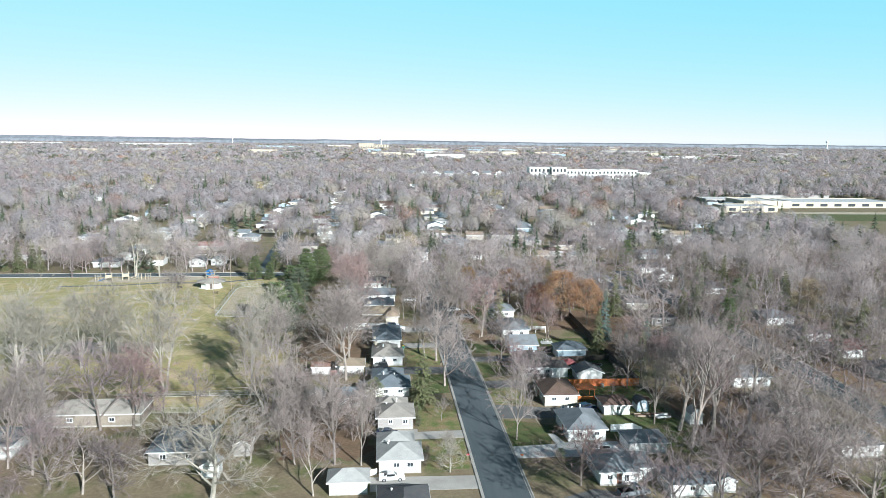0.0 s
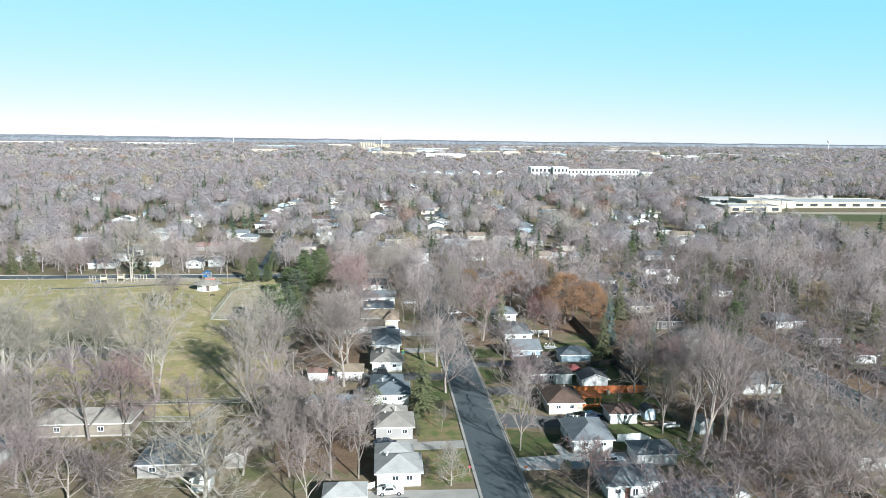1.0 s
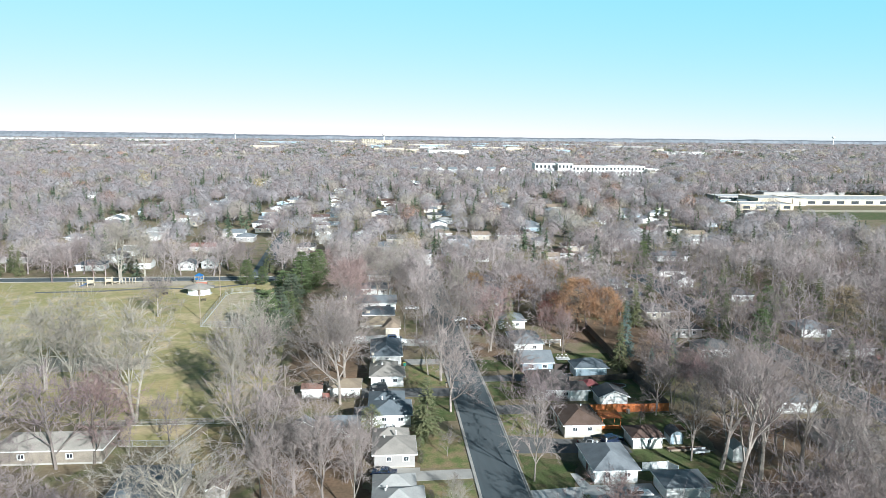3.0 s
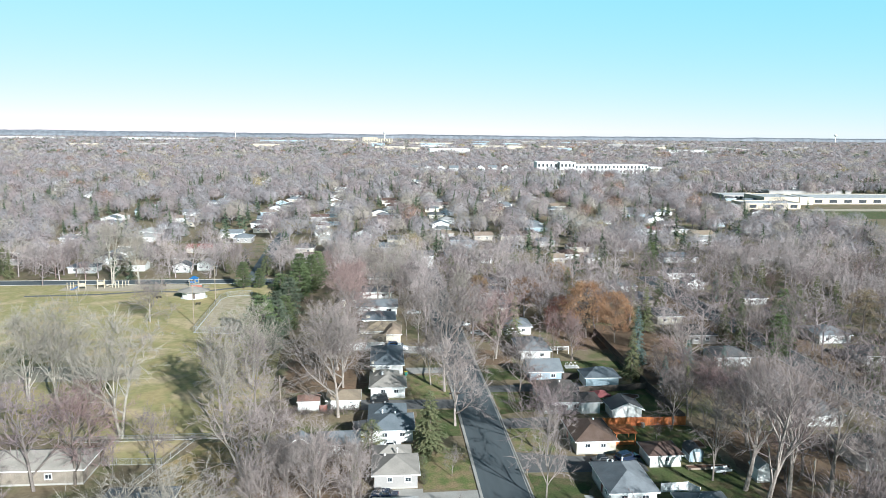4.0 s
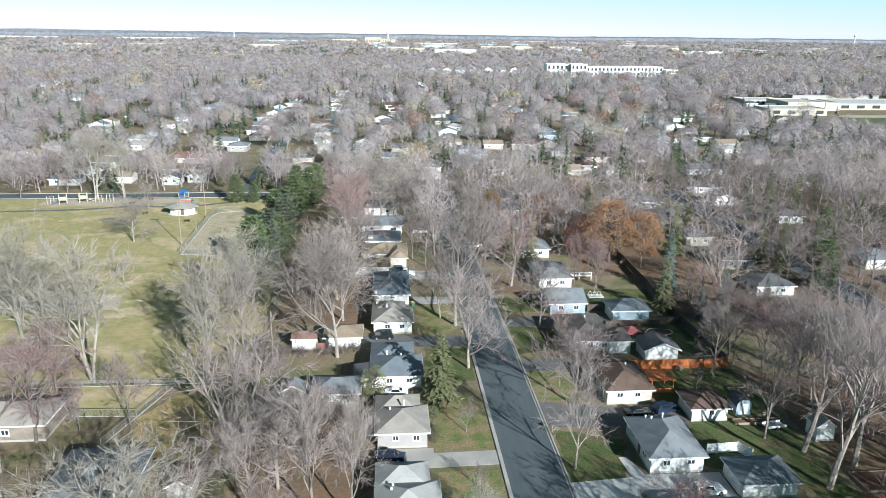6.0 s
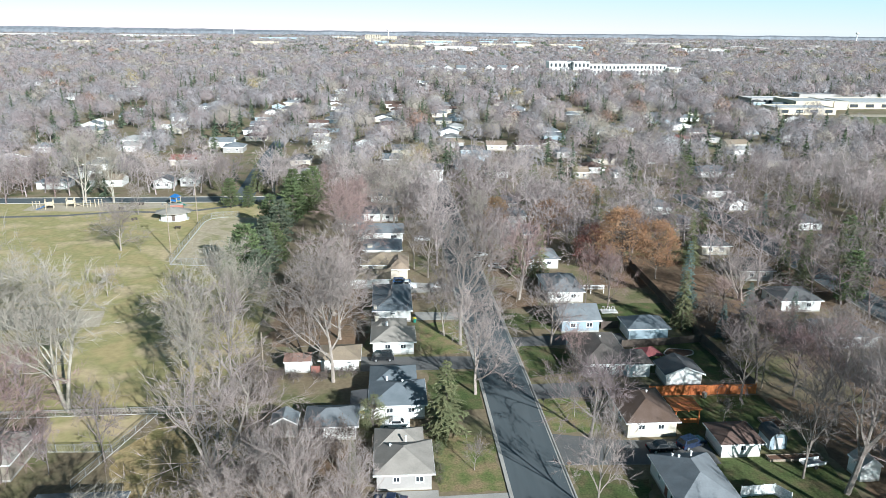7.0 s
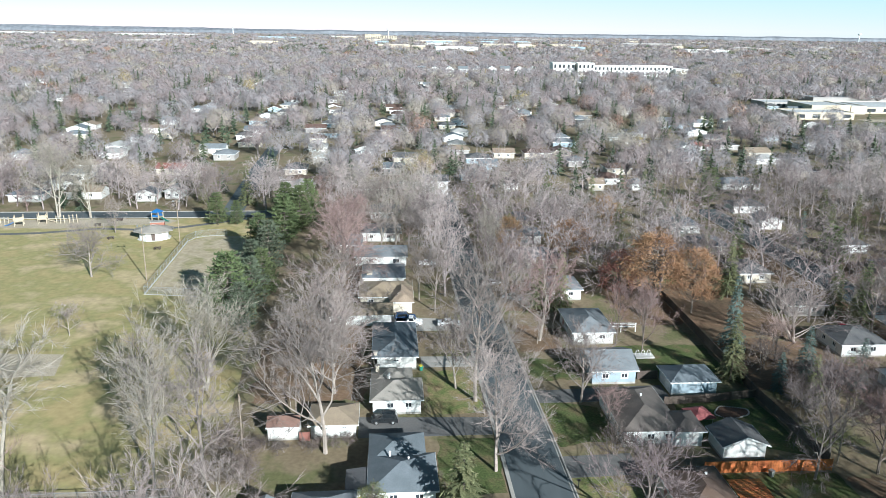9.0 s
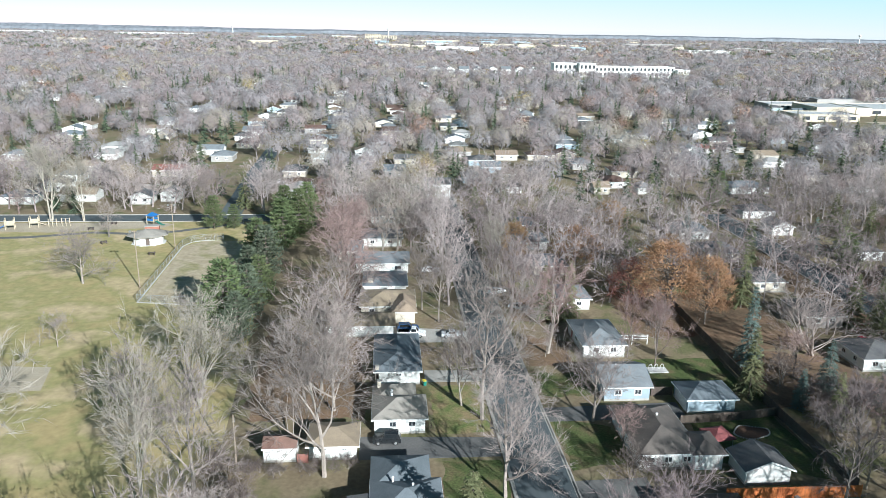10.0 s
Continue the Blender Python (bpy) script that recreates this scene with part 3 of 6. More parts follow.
house("house", -26.8, -15.4, 209.0, 219.0, "cream", "shingle_tan", "hip", south=((0.2, 1.2, 1.0, 1.6),), wing=(-20.0, -15.4, 205.6, 214.0, 1.9, "hip"), label="cream house with a tan hipped roof and cross wing")
house("garage", -33.0, -20.0, 198.6, 205.6, "white", "shingle_tan", "gable_x", rise=1.3, eave=2.4, label="long white garage with a tan gabled roof", category="garage")
house("house", -26.5, -16.8, 222.0, 232.0, "white", "shingle_blue", "hip", south=((0.5, *W),), stack=(-3.4, -3.6, 3.8, "cream", 1.3), label="white house with a blue-grey hipped roof and broad chimney")
house("house", -29.0, -15.8, 239.0, 248.0, "white", "shingle_grey", "gable_x", south=((0.3, *W), (0.8, 1.8, 1.3, 1.4)), label="white house with a grey gabled roof")
house("shed", -39.0, -34.4, 154.3, 157.8, "white", "shingle_rust", "gable_x", eave=2.2, rise=0.9, label="small white shed with a red-brown roof", category="shed", over=0.2)
house("garage", -32.6, -25.8, 154.6, 160.6, "white", "shingle_tan", "hip", eave=2.3, rise=1.2, south=((0.3, 1.0, 0.4, 1.7), (0.75, 0.8, 0.4, 1.7)), label="white garage with a tan hipped roof", category="garage")
house("house", 16.4, 24.1, 109.1, 120.0, "white", "shingle_grey", "hip", rise=1.9, south=((0.3, *W), (0.76, 1.2, 0.8, 1.7)), west=((0.25, 1.6, 1.1, 1.6), (0.7, 1.0, 1.0, 1.6)), door=("w", 0.45), vents=((-0.45, 0.65), (-0.3, 0.5), (0.2, 0.6)),
      label="white house with a grey hipped roof beside a concrete drive")
house("garage", 26.8, 34.4, 102.6, 108.6, "white", "shingle_grey", "hip", rise=1.5, eave=2.3, garage_door=("w", 0.5, 4.6), label="white detached garage with a grey hipped roof", category="garage")
house("house", 16.1, 23.7, 129.3, 139.6, "cream", "shingle_brown", "hip", rise=1.9, south=((0.28, 1.1, 0.9, 1.7), (0.68, 1.0, 0.9, 1.7)), west=((0.4, 1.8, 1.2, 1.6),), door=("w", 0.7), vents=((0.3, 0.3),), label="cream house with a dark brown hipped roof")
house("garage", 28.1, 34.0, 123.0, 128.6, "white", "shingle_brown", "hip", rise=1.4, eave=2.3, south=((0.55, 0.9, 1.0, 1.5),), label="white garage with a dark brown hipped roof", category="garage")
house("house", 15.3, 23.1, 170.1, 179.2, "paleblue", "shingle_grey", "gable_x", rise=1.9, south=((0.3, 1.2, 1.0, 1.6), (0.74, 1.2, 1.0, 1.6)), west=((0.5, 2.0, 1.2, 1.6),), vents=((-0.2, 0.0),), label="pale blue house with a grey gabled roof")
house("house", 16.2, 24.2, 187.2, 199.5, "white", "shingle_grey", "hip", rise=1.8, south=((0.3, 1.2, 1.0, 1.6), (0.72, 1.2, 1.0, 1.6)), west=((0.5, 2.0, 1.2, 1.6),), door=("w", 0.75), label="white house with a weathered grey hipped roof")
house("garage", 27.9, 35.9, 165.4, 171.4, "paleblue", "shingle_blue", "hip", rise=1.7, eave=2.5, garage_door=("w", 0.5, 4.8), label="pale blue garage with a blue-grey hipped roof", category="garage")
house("house", 14.6, 23.2, 149.8, 163.2, "white", "shingle_umber", "hip", rise=2.0, south=((0.18, 1.2, 1.0, 1.6), (0.48, 1.2, 1.0, 1.6), (0.8, 1.2, 1.0, 1.6)), west=((0.3, 1.8, 1.2, 1.6),), wing=(22.4, 26.6, 149.4, 155.0, 1.0, "hip"), vents=((0.1, 0.1),), label="white house with an umber-grey hipped roof behind bare shrubs")
house("garage", 28.1, 34.5, 145.4, 150.6, "white", "shingle_dark", "gable_y", rise=1.5, eave=2.3, label="white garage with a charcoal gabled roof", category="garage")
house("house", 17.2, 24.0, 90.0, 99.0, "white", "shingle_grey", "hip", rise=1.7, south=((0.25, 1.1, 0.9, 1.6), (0.7, 1.0, 1.4, 1.4)), west=((0.5, 1.8, 1.1, 1.6),), wing=(23.0, 27.4, 91.5, 97.5, 1.3, "hip"), door=("s", 0.5), label="white house with a blue-grey roof and low wing")
house("garage", 28.1, 35.6, 84.9, 91.4, "white", "shingle_blue", "hip", rise=1.6, eave=2.4, south=((0.5, 1.0, 0.9, 1.6),), label="white garage with a blue-grey hipped roof", category="garage")
house("shed", 37.0, 40.2, 86.0, 89.4, "white", "shingle_grey", "gable_y", rise=0.9, eave=2.1, label="small white shed with a grey roof", category="shed", over=0.15)
house("shed", 44.9, 47.7, 116.0, 119.0, "white", "shingle_pale", "gable_y", rise=1.2, eave=2.4, label="tall white garden shed", category="shed", over=0.15)
house("garage", -30.4, -23.9, 89.6, 94.2, "white", "shingle_pale", "hip", rise=1.4, eave=2.4, label="white garage with a pale hipped roof", category="garage")
house("shed", -38.2, -34.4, 132.4, 135.6, "greige", "shingle_grey", "gable_y", 2.2, 1.2, label="pale grey garden shed among bare shrubs", category="shed", over=0.2)
house("garage", -32.8, -25.4, 131.2, 137.0, "white", "shingle_grey", "hip", 2.4, 1.4, south=((0.3, 0.9, 0.8, 1.6), (0.7, 0.9, 0.8, 1.6)), label="pale garage with a grey roof among bare trees", category="garage")
house("shed", -53.6, -50.4, 97.4, 100.6, "white", "shingle_pale", "gable_y", 2.3, 1.1, label="small white shed under a wide bare tree", category="shed", over=0.2)
house("shed", -49.6, -46.4, 106.5, 110.0, "greige", "shingle_brown", "gable_y", 2.2, 1.0, label="small shed with a brown roof beside the house", category="shed", over=0.2)
house("house", -21.8, -14.0, 76.0, 87.0, "white", "shingle_dark", "hip", label="white house with a charcoal hipped roof", vents=((-0.5, 0.4),))

# houses farther off, along the next streets
F = (1.2, 1.0, 1.6)
for x0, x1, y0, dep, wall_, roof_, style_, eave_, lab in (
    (-7.0, 2.2, 324, 8, "white", "shingle_dark", "gable_x", 5.2, "white two-storey house with a dark roof"),
    (31, 41, 405, 8, "cream", "shingle_tan", "gable_x", 2.6, "cream rambler with a tan roof"),
    (46, 59, 405, 8, "cream", "shingle_brown", "hip", 2.6, "long cream rambler with a brown roof"),
    (69, 81, 459, 8, "greige", "shingle_grey", "hip", 2.6, "grey rambler with a grey roof"),
    (104, 114, 460, 8, "white", "shingle_grey", "gable_x", 2.6, "white rambler with a grey roof"),
    (118, 131, 476, 8, "white", "shingle_dark", "gable_x", 2.8, "white rambler with a charcoal roof"),
    (116, 126, 415, 8, "cream", "shingle_tan", "hip", 2.6, "cream rambler with a tan roof"),
    (131, 139, 423, 8, "white", "shingle_pale", "gable_y", 2.8, "white house with a pale gabled roof")):
    house("house", x0, x1, y0, y0 + dep, wall_, roof_, style_, eave_, 1.8, ((0.25, *F), (0.7, *F)) if eave_ < 4 else ((0.25, *F), (0.7, *F), (0.48, 1.1, 1.1, 4.0)), label=lab)
for x0, x1, y0, dep, wall_, roof_, style_, eave_, lab in (
    (154, 169, 516, 9, "paleblue", "shingle_blue", "hip", 2.6, "pale house with a blue-grey roof"),
    (180, 193, 526, 9, "white", "shingle_grey", "hip", 2.6, "white rambler with a grey roof"),
    (100, 105, 364, 6, "white", "shingle_tan", "gable_x", 2.6, "white garage with a tan roof"),
    (25, 32, 357, 7, "cream", "shingle_tan", "hip", 2.6, "cream house with a tan roof"),
    (58, 64, 331, 7, "cream", "shingle_tan", "gable_x", 2.6, "cream house with a tan roof"),
    (75, 80.5, 331, 7, "white", "shingle_grey", "hip", 2.6, "white house with a grey roof"),
    (111, 127, 331, 9, "white", "shingle_blue", "hip", 2.7, "long white rambler with a blue-grey roof"),
    (98.5, 110, 293, 8, "white", "shingle_dark", "hip", 2.6, "white house with a charcoal roof in shade")):
    house("house", x0, x1, y0, y0 + dep, wall_, roof_, style_, eave_, 1.8, ((0.25, *F), (0.7, *F)), label=lab)
for x0, x1, y0, dep, wall_, roof_, style_, eave_, lab in (
    (98, 104.5, 272, 8, "white", "shingle_grey", "gable_y", 2.7, "white house with a grey gabled roof"),
    (154, 165, 388, 8, "white", "shingle_pale", "hip", 2.6, "white house with a pale roof"),
    (136, 148, 427, 8, "white", "shingle_red", "hip", 2.6, "white rambler with a red-brown roof"),
    (155, 174, 333, 8, "white", "shingle_tan", "gable_x", 2.6, "long white rambler with a tan roof"),
    (-109, -102, 315, 7, "white", "shingle_grey", "gable_y", 2.6, "white garage with a grey gabled roof"),
    (-100, -94, 319, 7, "white", "shingle_pale", "gable_y", 2.8, "white house gable with a pale roof"),
    (-114, -103, 336, 9, "cream", "shingle_tan", "hip", 2.6, "cream rambler with a tan roof"),
    (-116, -104, 364, 9, "cream", "shingle_red", "gable_x", 2.6, "cream rambler with a red-brown roof")):
    house("house", x0, x1, y0, y0 + dep, wall_, roof_, style_, eave_, 1.7, ((0.25, *F), (0.7, *F)), label=lab)
for x0, x1, y0, dep, wall_, roof_, style_, eave_, lab in (
    (-58, -48, 319, 14, "white", "shingle_pale", "gable_y", 2.8, "white house with a large pale gabled roof"),
    (-111, -99, 417, 9, "white", "shingle_grey", "gable_x", 2.6, "white rambler with a grey roof"),
    (-36, -27, 414, 8, "white", "shingle_tan", "gable_y", 2.8, "white house with a tan gabled roof"),
    (-29, -20, 323, 8, "cream", "shingle_brown", "gable_x", 2.6, "yellowish house with a brown roof"),
    (-26, -17, 288, 9, "white", "shingle_blue", "hip", 2.6, "white house with a blue-grey roof"),
    (-28, -17, 262, 10, "white", "shingle_grey", "hip", 2.6, "white house with a grey hipped roof"),
    (-152, -141, 315, 8, "white", "shingle_blue", "hip", 2.6, "white house with a blue-green roof"),
    (-134, -122, 319, 8, "white", "shingle_tan", "gable_x", 2.6, "white rambler with a tan roof")):
    house("house", x0, x1, y0, y0 + dep, wall_, roof_, style_, eave_, 1.8, ((0.25, *F), (0.7, *F)), label=lab)
for x0, x1, y0, dep, wall_, roof_, style_, eave_, lab in (
    (66, 75.5, 139, 9, "white", "shingle_grey", "hip", 2.6, "white house with a grey hipped roof behind trees"),
    (67, 76, 159, 9, "white", "shingle_blue", "hip", 2.6, "white house with a blue-grey hipped roof"),
    (67, 76, 179, 9, "white", "shingle_dark", "hip", 2.6, "white house with a charcoal hipped roof"),
    (106.5, 116, 198, 10, "white", "shingle_grey", "hip", 2.6, "white house with a grey hipped roof"),
    (107.5, 116, 178, 9, "white", "shingle_dark", "hip", 2.6, "white house with a dark hipped roof"),
    (107.5, 115.5, 161, 9, "white", "shingle_red", "gable_x", 2.6, "white house with a red-brown roof"),
    (-91, -72, 123, 8, "stone_tan", "shingle_taupe", "hip", 2.8, "long tan stone house with a taupe roof among trees"),
    (-64.5, -54.0, 103.5, 12, "greige", "shingle_blue", "hip", 2.6, "grey house with a blue-grey hipped roof behind a bare tree")):
    house("house", x0, x1, y0, y0 + dep, wall_, roof_, style_, eave_, 1.8, ((0.25, *F), (0.7, *F)), west=((0.3, *F), (0.7, *F)) if x0 > 60 else (), label=lab)
for x0, x1, y0 in ((67, 76, 119), (67.5, 76, 98), (68, 76, 200), (67, 75, 222), (66, 75, 246), (67, 76, 268), (107, 115, 140), (107, 116, 120), (107, 116, 222), (108, 116, 246)):
    house("house", x0, x1, y0, y0 + 10, random.choice(("white", "white", "cream", "greige")), random.choice(("shingle_grey", "shingle_dark", "shingle_blue")), "hip", 2.6, 1.8, ((0.3, *F), (0.7, *F)), label="pale sided house with a grey hipped roof among bare trees")
for x0, x1, y0 in ((16, 24, 212), (16, 24.5, 236), (15, 24, 258), (14, 24, 276), (-99, -91, 108), (-34, -28, 250)):
    house("house", x0, x1, y0, y0 + 9, random.choice(("white", "cream")), random.choice(("shingle_grey", "shingle_blue")), "hip", 2.6, 1.8, ((0.3, *F), (0.7, *F)), label="pale sided house with a grey hipped roof among bare trees")

# rows of houses along the streets beyond
rng = random.Random(11)
for sx in (-170, -79, 0, 91, 182, 273):
    for side in (-1, 1):
        y = 330 + rng.uniform(0, 12)
        while y < 640:
            cx = sx + side * 20 + rng.uniform(-6, 9)
            w_, d_ = rng.uniform(8, 12), rng.uniform(8, 12)
            free = all(not (cx - w_ / 2 < b and cx + w_ / 2 > a and y < d and y + d_ > c) for a, b, c, d in KEEP_OUT)
            if free and abs(cx + 20) < 0.62 * (y - 40):
                house("house", cx - w_ / 2, cx + w_ / 2, y, y + d_, rng.choice(("white", "white", "cream", "cream", "greige", "paleblue")),
                      rng.choice(("shingle_grey", "shingle_dark", "shingle_blue", "shingle_tan", "shingle_brown", "shingle_pale")), rng.choice(("hip", "hip", "gable_x", "gable_y")), 2.7, 1.8,
                      ((0.28, *F), (0.72, *F)), label="pale sided rambler with a shingled roof among bare trees")
            y += d_ + rng.uniform(6, 22)



def far_house(x, y, w_, d_, turn, wall, roof, style):
    """A house that is seen only from far off: walls, roof and its southern windows."""
    h = thing("house", x, y, 0, turn, "pale distant house with a shingled roof among bare trees", "house", "houses of the neighbourhood")
    KEEP_OUT.append((x - w_ / 2, x + w_ / 2, y - d_ / 2, y + d_ / 2))
    bm = bmesh.new()
    box(bm, -w_ / 2, w_ / 2, -d_ / 2, d_ / 2, 0, 3.0)
    if style == "gable_y":
        a = [bm.verts.new(p) for p in ((-w_ / 2, -d_ / 2, 3.0), (w_ / 2, -d_ / 2, 3.0), (0, -d_ / 2, 4.9))]
        bm.faces.new(a)
    part("wall", bm, M[wall], h)
    part("roof", roof_mesh(w_, d_, 3.0, 2.0, style), M[roof], h)
    for fx in (-0.25, 0.25):
        bm = bmesh.new()
        box(bm, fx * w_ - 0.7, fx * w_ + 0.7, -d_ / 2 - 0.06, -d_ / 2 - 0.01, 1.0, 2.1)
        part("window", bm, M["pane"], h)


far_rng = random.Random(31)
for sx in (-352, -261, -170, -79, 0, 91, 182, 273, 364, 455):
    for side in (-1, 1):
        y = 655 + far_rng.uniform(0, 30)
        while y < 960:
            cx = sx + side * 20 + far_rng.uniform(-7, 7)
            if abs(cx + 20) < 0.62 * (y - 40) and not (250 < cx < 480 and y < 725):
                far_house(cx, y, far_rng.uniform(9, 13), far_rng.uniform(8, 11), far_rng.choice((0, 0, 4, -5)), far_rng.choice(("white", "white", "white", "cream", "greige")),
                          far_rng.choice(("shingle_grey", "shingle_dark", "shingle_tan", "shingle_brown", "shingle_pale")), far_rng.choice(("hip", "gable_x", "gable_y")))
            y += far_rng.uniform(24, 58)

# ---- trees ----


def frame_of(d):
    u = np.cross(d, (0.0, 0.0, 1.0) if abs(d[2]) < 0.9 else (1.0, 0.0, 0.0))
    u /= np.linalg.norm(u)
    return u, np.cross(d, u)


def prism(a, b, r0, r1, sides):
    d = (b - a) / (np.linalg.norm(b - a) + 1e-9)
    u, w = frame_of(d)
    t = np.arange(sides) * 2 * math.pi / sides
    ring = np.cos(t)[:, None] * u + np.sin(t)[:, None] * w
    lo, hi = a + r0 * ring, b + r1 * ring
    out = []
    for k in range(sides):
        j = (k + 1) % sides
        out.append((lo[k], lo[j], hi[j]))
        out.append((lo[k], hi[j], hi[k]))
    return out


def blade(a, b, r, g):
    d = (b - a) / (np.linalg.norm(b - a) + 1e-9)
    u, w = frame_of(d)
    t = g.uniform(0, math.pi)
    s = r * (math.cos(t) * u + math.sin(t) * w)
    return (a - s, a + s, b)


def ribbon(a, b, r0, r1, g):
    d = (b - a) / (np.linalg.norm(b - a) + 1e-9)
    u, w = frame_of(d)
    t = g.uniform(0, math.pi)
    s = math.cos(t) * u + math.sin(t) * w
    return [(a - r0 * s, a + r0 * s, b + r1 * s), (a - r0 * s, b + r1 * s, b - r1 * s)]


def bare_template(seed, height, spread, fork=0.25, limbs=7, up=0.6, fine=1.0, stems=1, trunk_r=None, branches=(6, 5), twig=0.027):
    """A leafless tree of a given height: triangles of the trunk with its main limbs, and of the crown of branches and twigs."""
    g = np.random.default_rng(seed)
    wood, crown = [], []
    r_base = trunk_r or height * 0.021

    def bend(d, amount):
        d = d + g.normal(0, amount, 3)
        return d / np.linalg.norm(d)

    def grow(p, d, length, r, level):
        steps = (4, 4, 3, 2)[level]
        pts, q = [p], p
        for k in range(steps):
            d = bend(d, (0.06, 0.2, 0.24, 0.28)[level])
            if level == 1:
                d = bend(d + np.array((0, 0, 0.10)), 0.02)
            q = q + d * length / steps
            pts.append(q)
        for k in range(steps):
            ra, rb = r * (1 - 0.75 * k / steps), r * (1 - 0.75 * (k + 1) / steps)
            if level <= 1:
                wood.extend(prism(pts[k], pts[k + 1], ra, rb, 6 if level == 0 else 4))
            elif level == 2:
                crown.extend(prism(pts[k], pts[k + 1], ra, rb, 3))
            else:
                crown.extend(ribbon(pts[k], pts[k + 1], ra * 0.6, rb * 0.6, g))
        if level == 3:
            for _ in range(int(13 * fine)):
                s = g.uniform(0.15, 1.0)
                a = pts[0] + (pts[-1] - pts[0]) * s
                e = bend(d, 0.44)
                e[2] += 0.12
                crown.append(blade(a, a + e * length * g.uniform(0.34, 0.7), twig * (height / 14) ** 0.5, g))
            return
        count = (limbs, branches[0], branches[1])[level]
        for k in range(count):
            s = fork + (1 - fork) * ((k + g.uniform(0, 0.8)) / count) if level == 0 else g.uniform(0.25, 1.0)
            i = min(int(s * steps), steps - 1)
            a = pts[i] + (pts[i + 1] - pts[i]) * (s * steps - i)
            az = k * 2.4 + g.uniform(-0.5, 0.5)
            if level == 0:
                out = np.array((math.cos(az), math.sin(az), 0.0)) * spread
                e = out + np.array((0, 0, up * (0.55 + 0.9 * s)))
            else:
                u, w = frame_of(d)
                e = d * 0.75 + (math.cos(az) * u + math.sin(az) * w) * 0.75 + np.array((0, 0, 0.16))
            e = e / np.linalg.norm(e)
            ln = length * ((0.74 * (1.15 - 0.55 * s)), 0.60, 0.66)[level] * g.uniform(0.75, 1.15)
            grow(a, e, ln, r * (0.52, 0.45, 0.42)[level] * (1.1 - 0.4 * s), level + 1)

    for k in range(stems):
        lean = np.array((0.0, 0.0, 1.0)) + (g.normal(0, 0.04, 3) if stems == 1 else np.append(g.normal(0, 0.3 if stems > 2 else 0.13, 2), 0))
        grow(np.array((0.0, 0.0, -0.1)) + (0 if stems == 1 else g.normal(0, 0.15, 3) * (1, 1, 0)), lean / np.linalg.norm(lean), height * (0.80 if stems == 1 else g.uniform(0.6, 0.8)), r_base / stems ** 0.5, 0)
    return np.array(wood), np.array(crown)


def spruce_template(seed, height, radius, low=0.06):
    g = np.random.default_rng(seed)
    wood = prism(np.array((0, 0, -0.1)), np.array((0, 0, height * 0.97)), height * 0.016, 0.02, 6)
    crown = []
    whorls = int(height * 1.9)
    for k in range(whorls):
        s = low + (1 - low) * k / whorls
        R = radius * (1 - s) ** 0.8 * g.uniform(0.8, 1.12) + 0.12
        for j in range(int(7 + 5 * (1 - s))):
            az = g.uniform(0, 2 * math.pi)
            r = R * g.uniform(0.75, 1.12)
            a = np.array((0, 0, s * height))
            out = np.array((math.cos(az), math.sin(az), 0))
            tip = a + out * r + np.array((0, 0, -0.28 * r + 0.1))
            mid = a + out * r * 0.55 + np.array((0, 0, -0.05 * r))
            side = np.array((-math.sin(az), math.cos(az), 0))
            wd = 0.07 * r + 0.05
            crown += [(a, mid - side * wd, mid + side * wd), (mid - side * wd, tip, mid + side * wd)]
            for _ in range(12):
                q = a + (tip - a) * g.uniform(0.3, 1.0)
                e = out * g.uniform(0.1, 0.6) + side * g.normal(0, 0.8) + np.array((0, 0, g.uniform(-0.9, 0.15)))
                crown.append(blade(q, q + e * (0.28 + 0.10 * r), 0.06 + 0.016 * r, g))
    return np.array(wood), np.array(crown)


def clump_template(seed, height, radius, clumps, size, blades, base=0.18, leaf=0.16, flat=0.75):
    """A crown of loose tufts on a trunk with short limbs: pines, and oaks that keep their leaves."""
    g = np.random.default_rng(seed)
    wood = prism(np.array((0, 0, -0.1)), np.array((0, 0, height * 0.8)), height * 0.02, height * 0.006, 6)
    crown = []
    for k in range(clumps):
        s = g.uniform(0, 1) ** 0.8
        z = height * (base + (1 - base) * s)
        lim = radius * (math.sin(math.pi * min(1.0, 0.2 + 0.8 * s)) ** 0.6 + 0.12)
        az, rr = g.uniform(0, 2 * math.pi), lim * g.uniform(0.35, 1.0) ** 0.6
        c = np.array((math.cos(az) * rr, math.sin(az) * rr, z))
        wood += prism(np.array((0, 0, max(z - rr * 0.45, height * 0.1))), c, 0.06, 0.02, 3)
        for _ in range(blades):
            d = g.normal(0, 1, 3)
            d /= np.linalg.norm(d)
            d[2] *= flat
            q = c + d * size * g.uniform(0.15, 1.0)
            e = d + g.normal(0, 0.5, 3)
            crown.append(blade(q, q + e / np.linalg.norm(e) * leaf * 2.4, leaf * 0.55, g))
    return np.array(wood), np.array(crown)


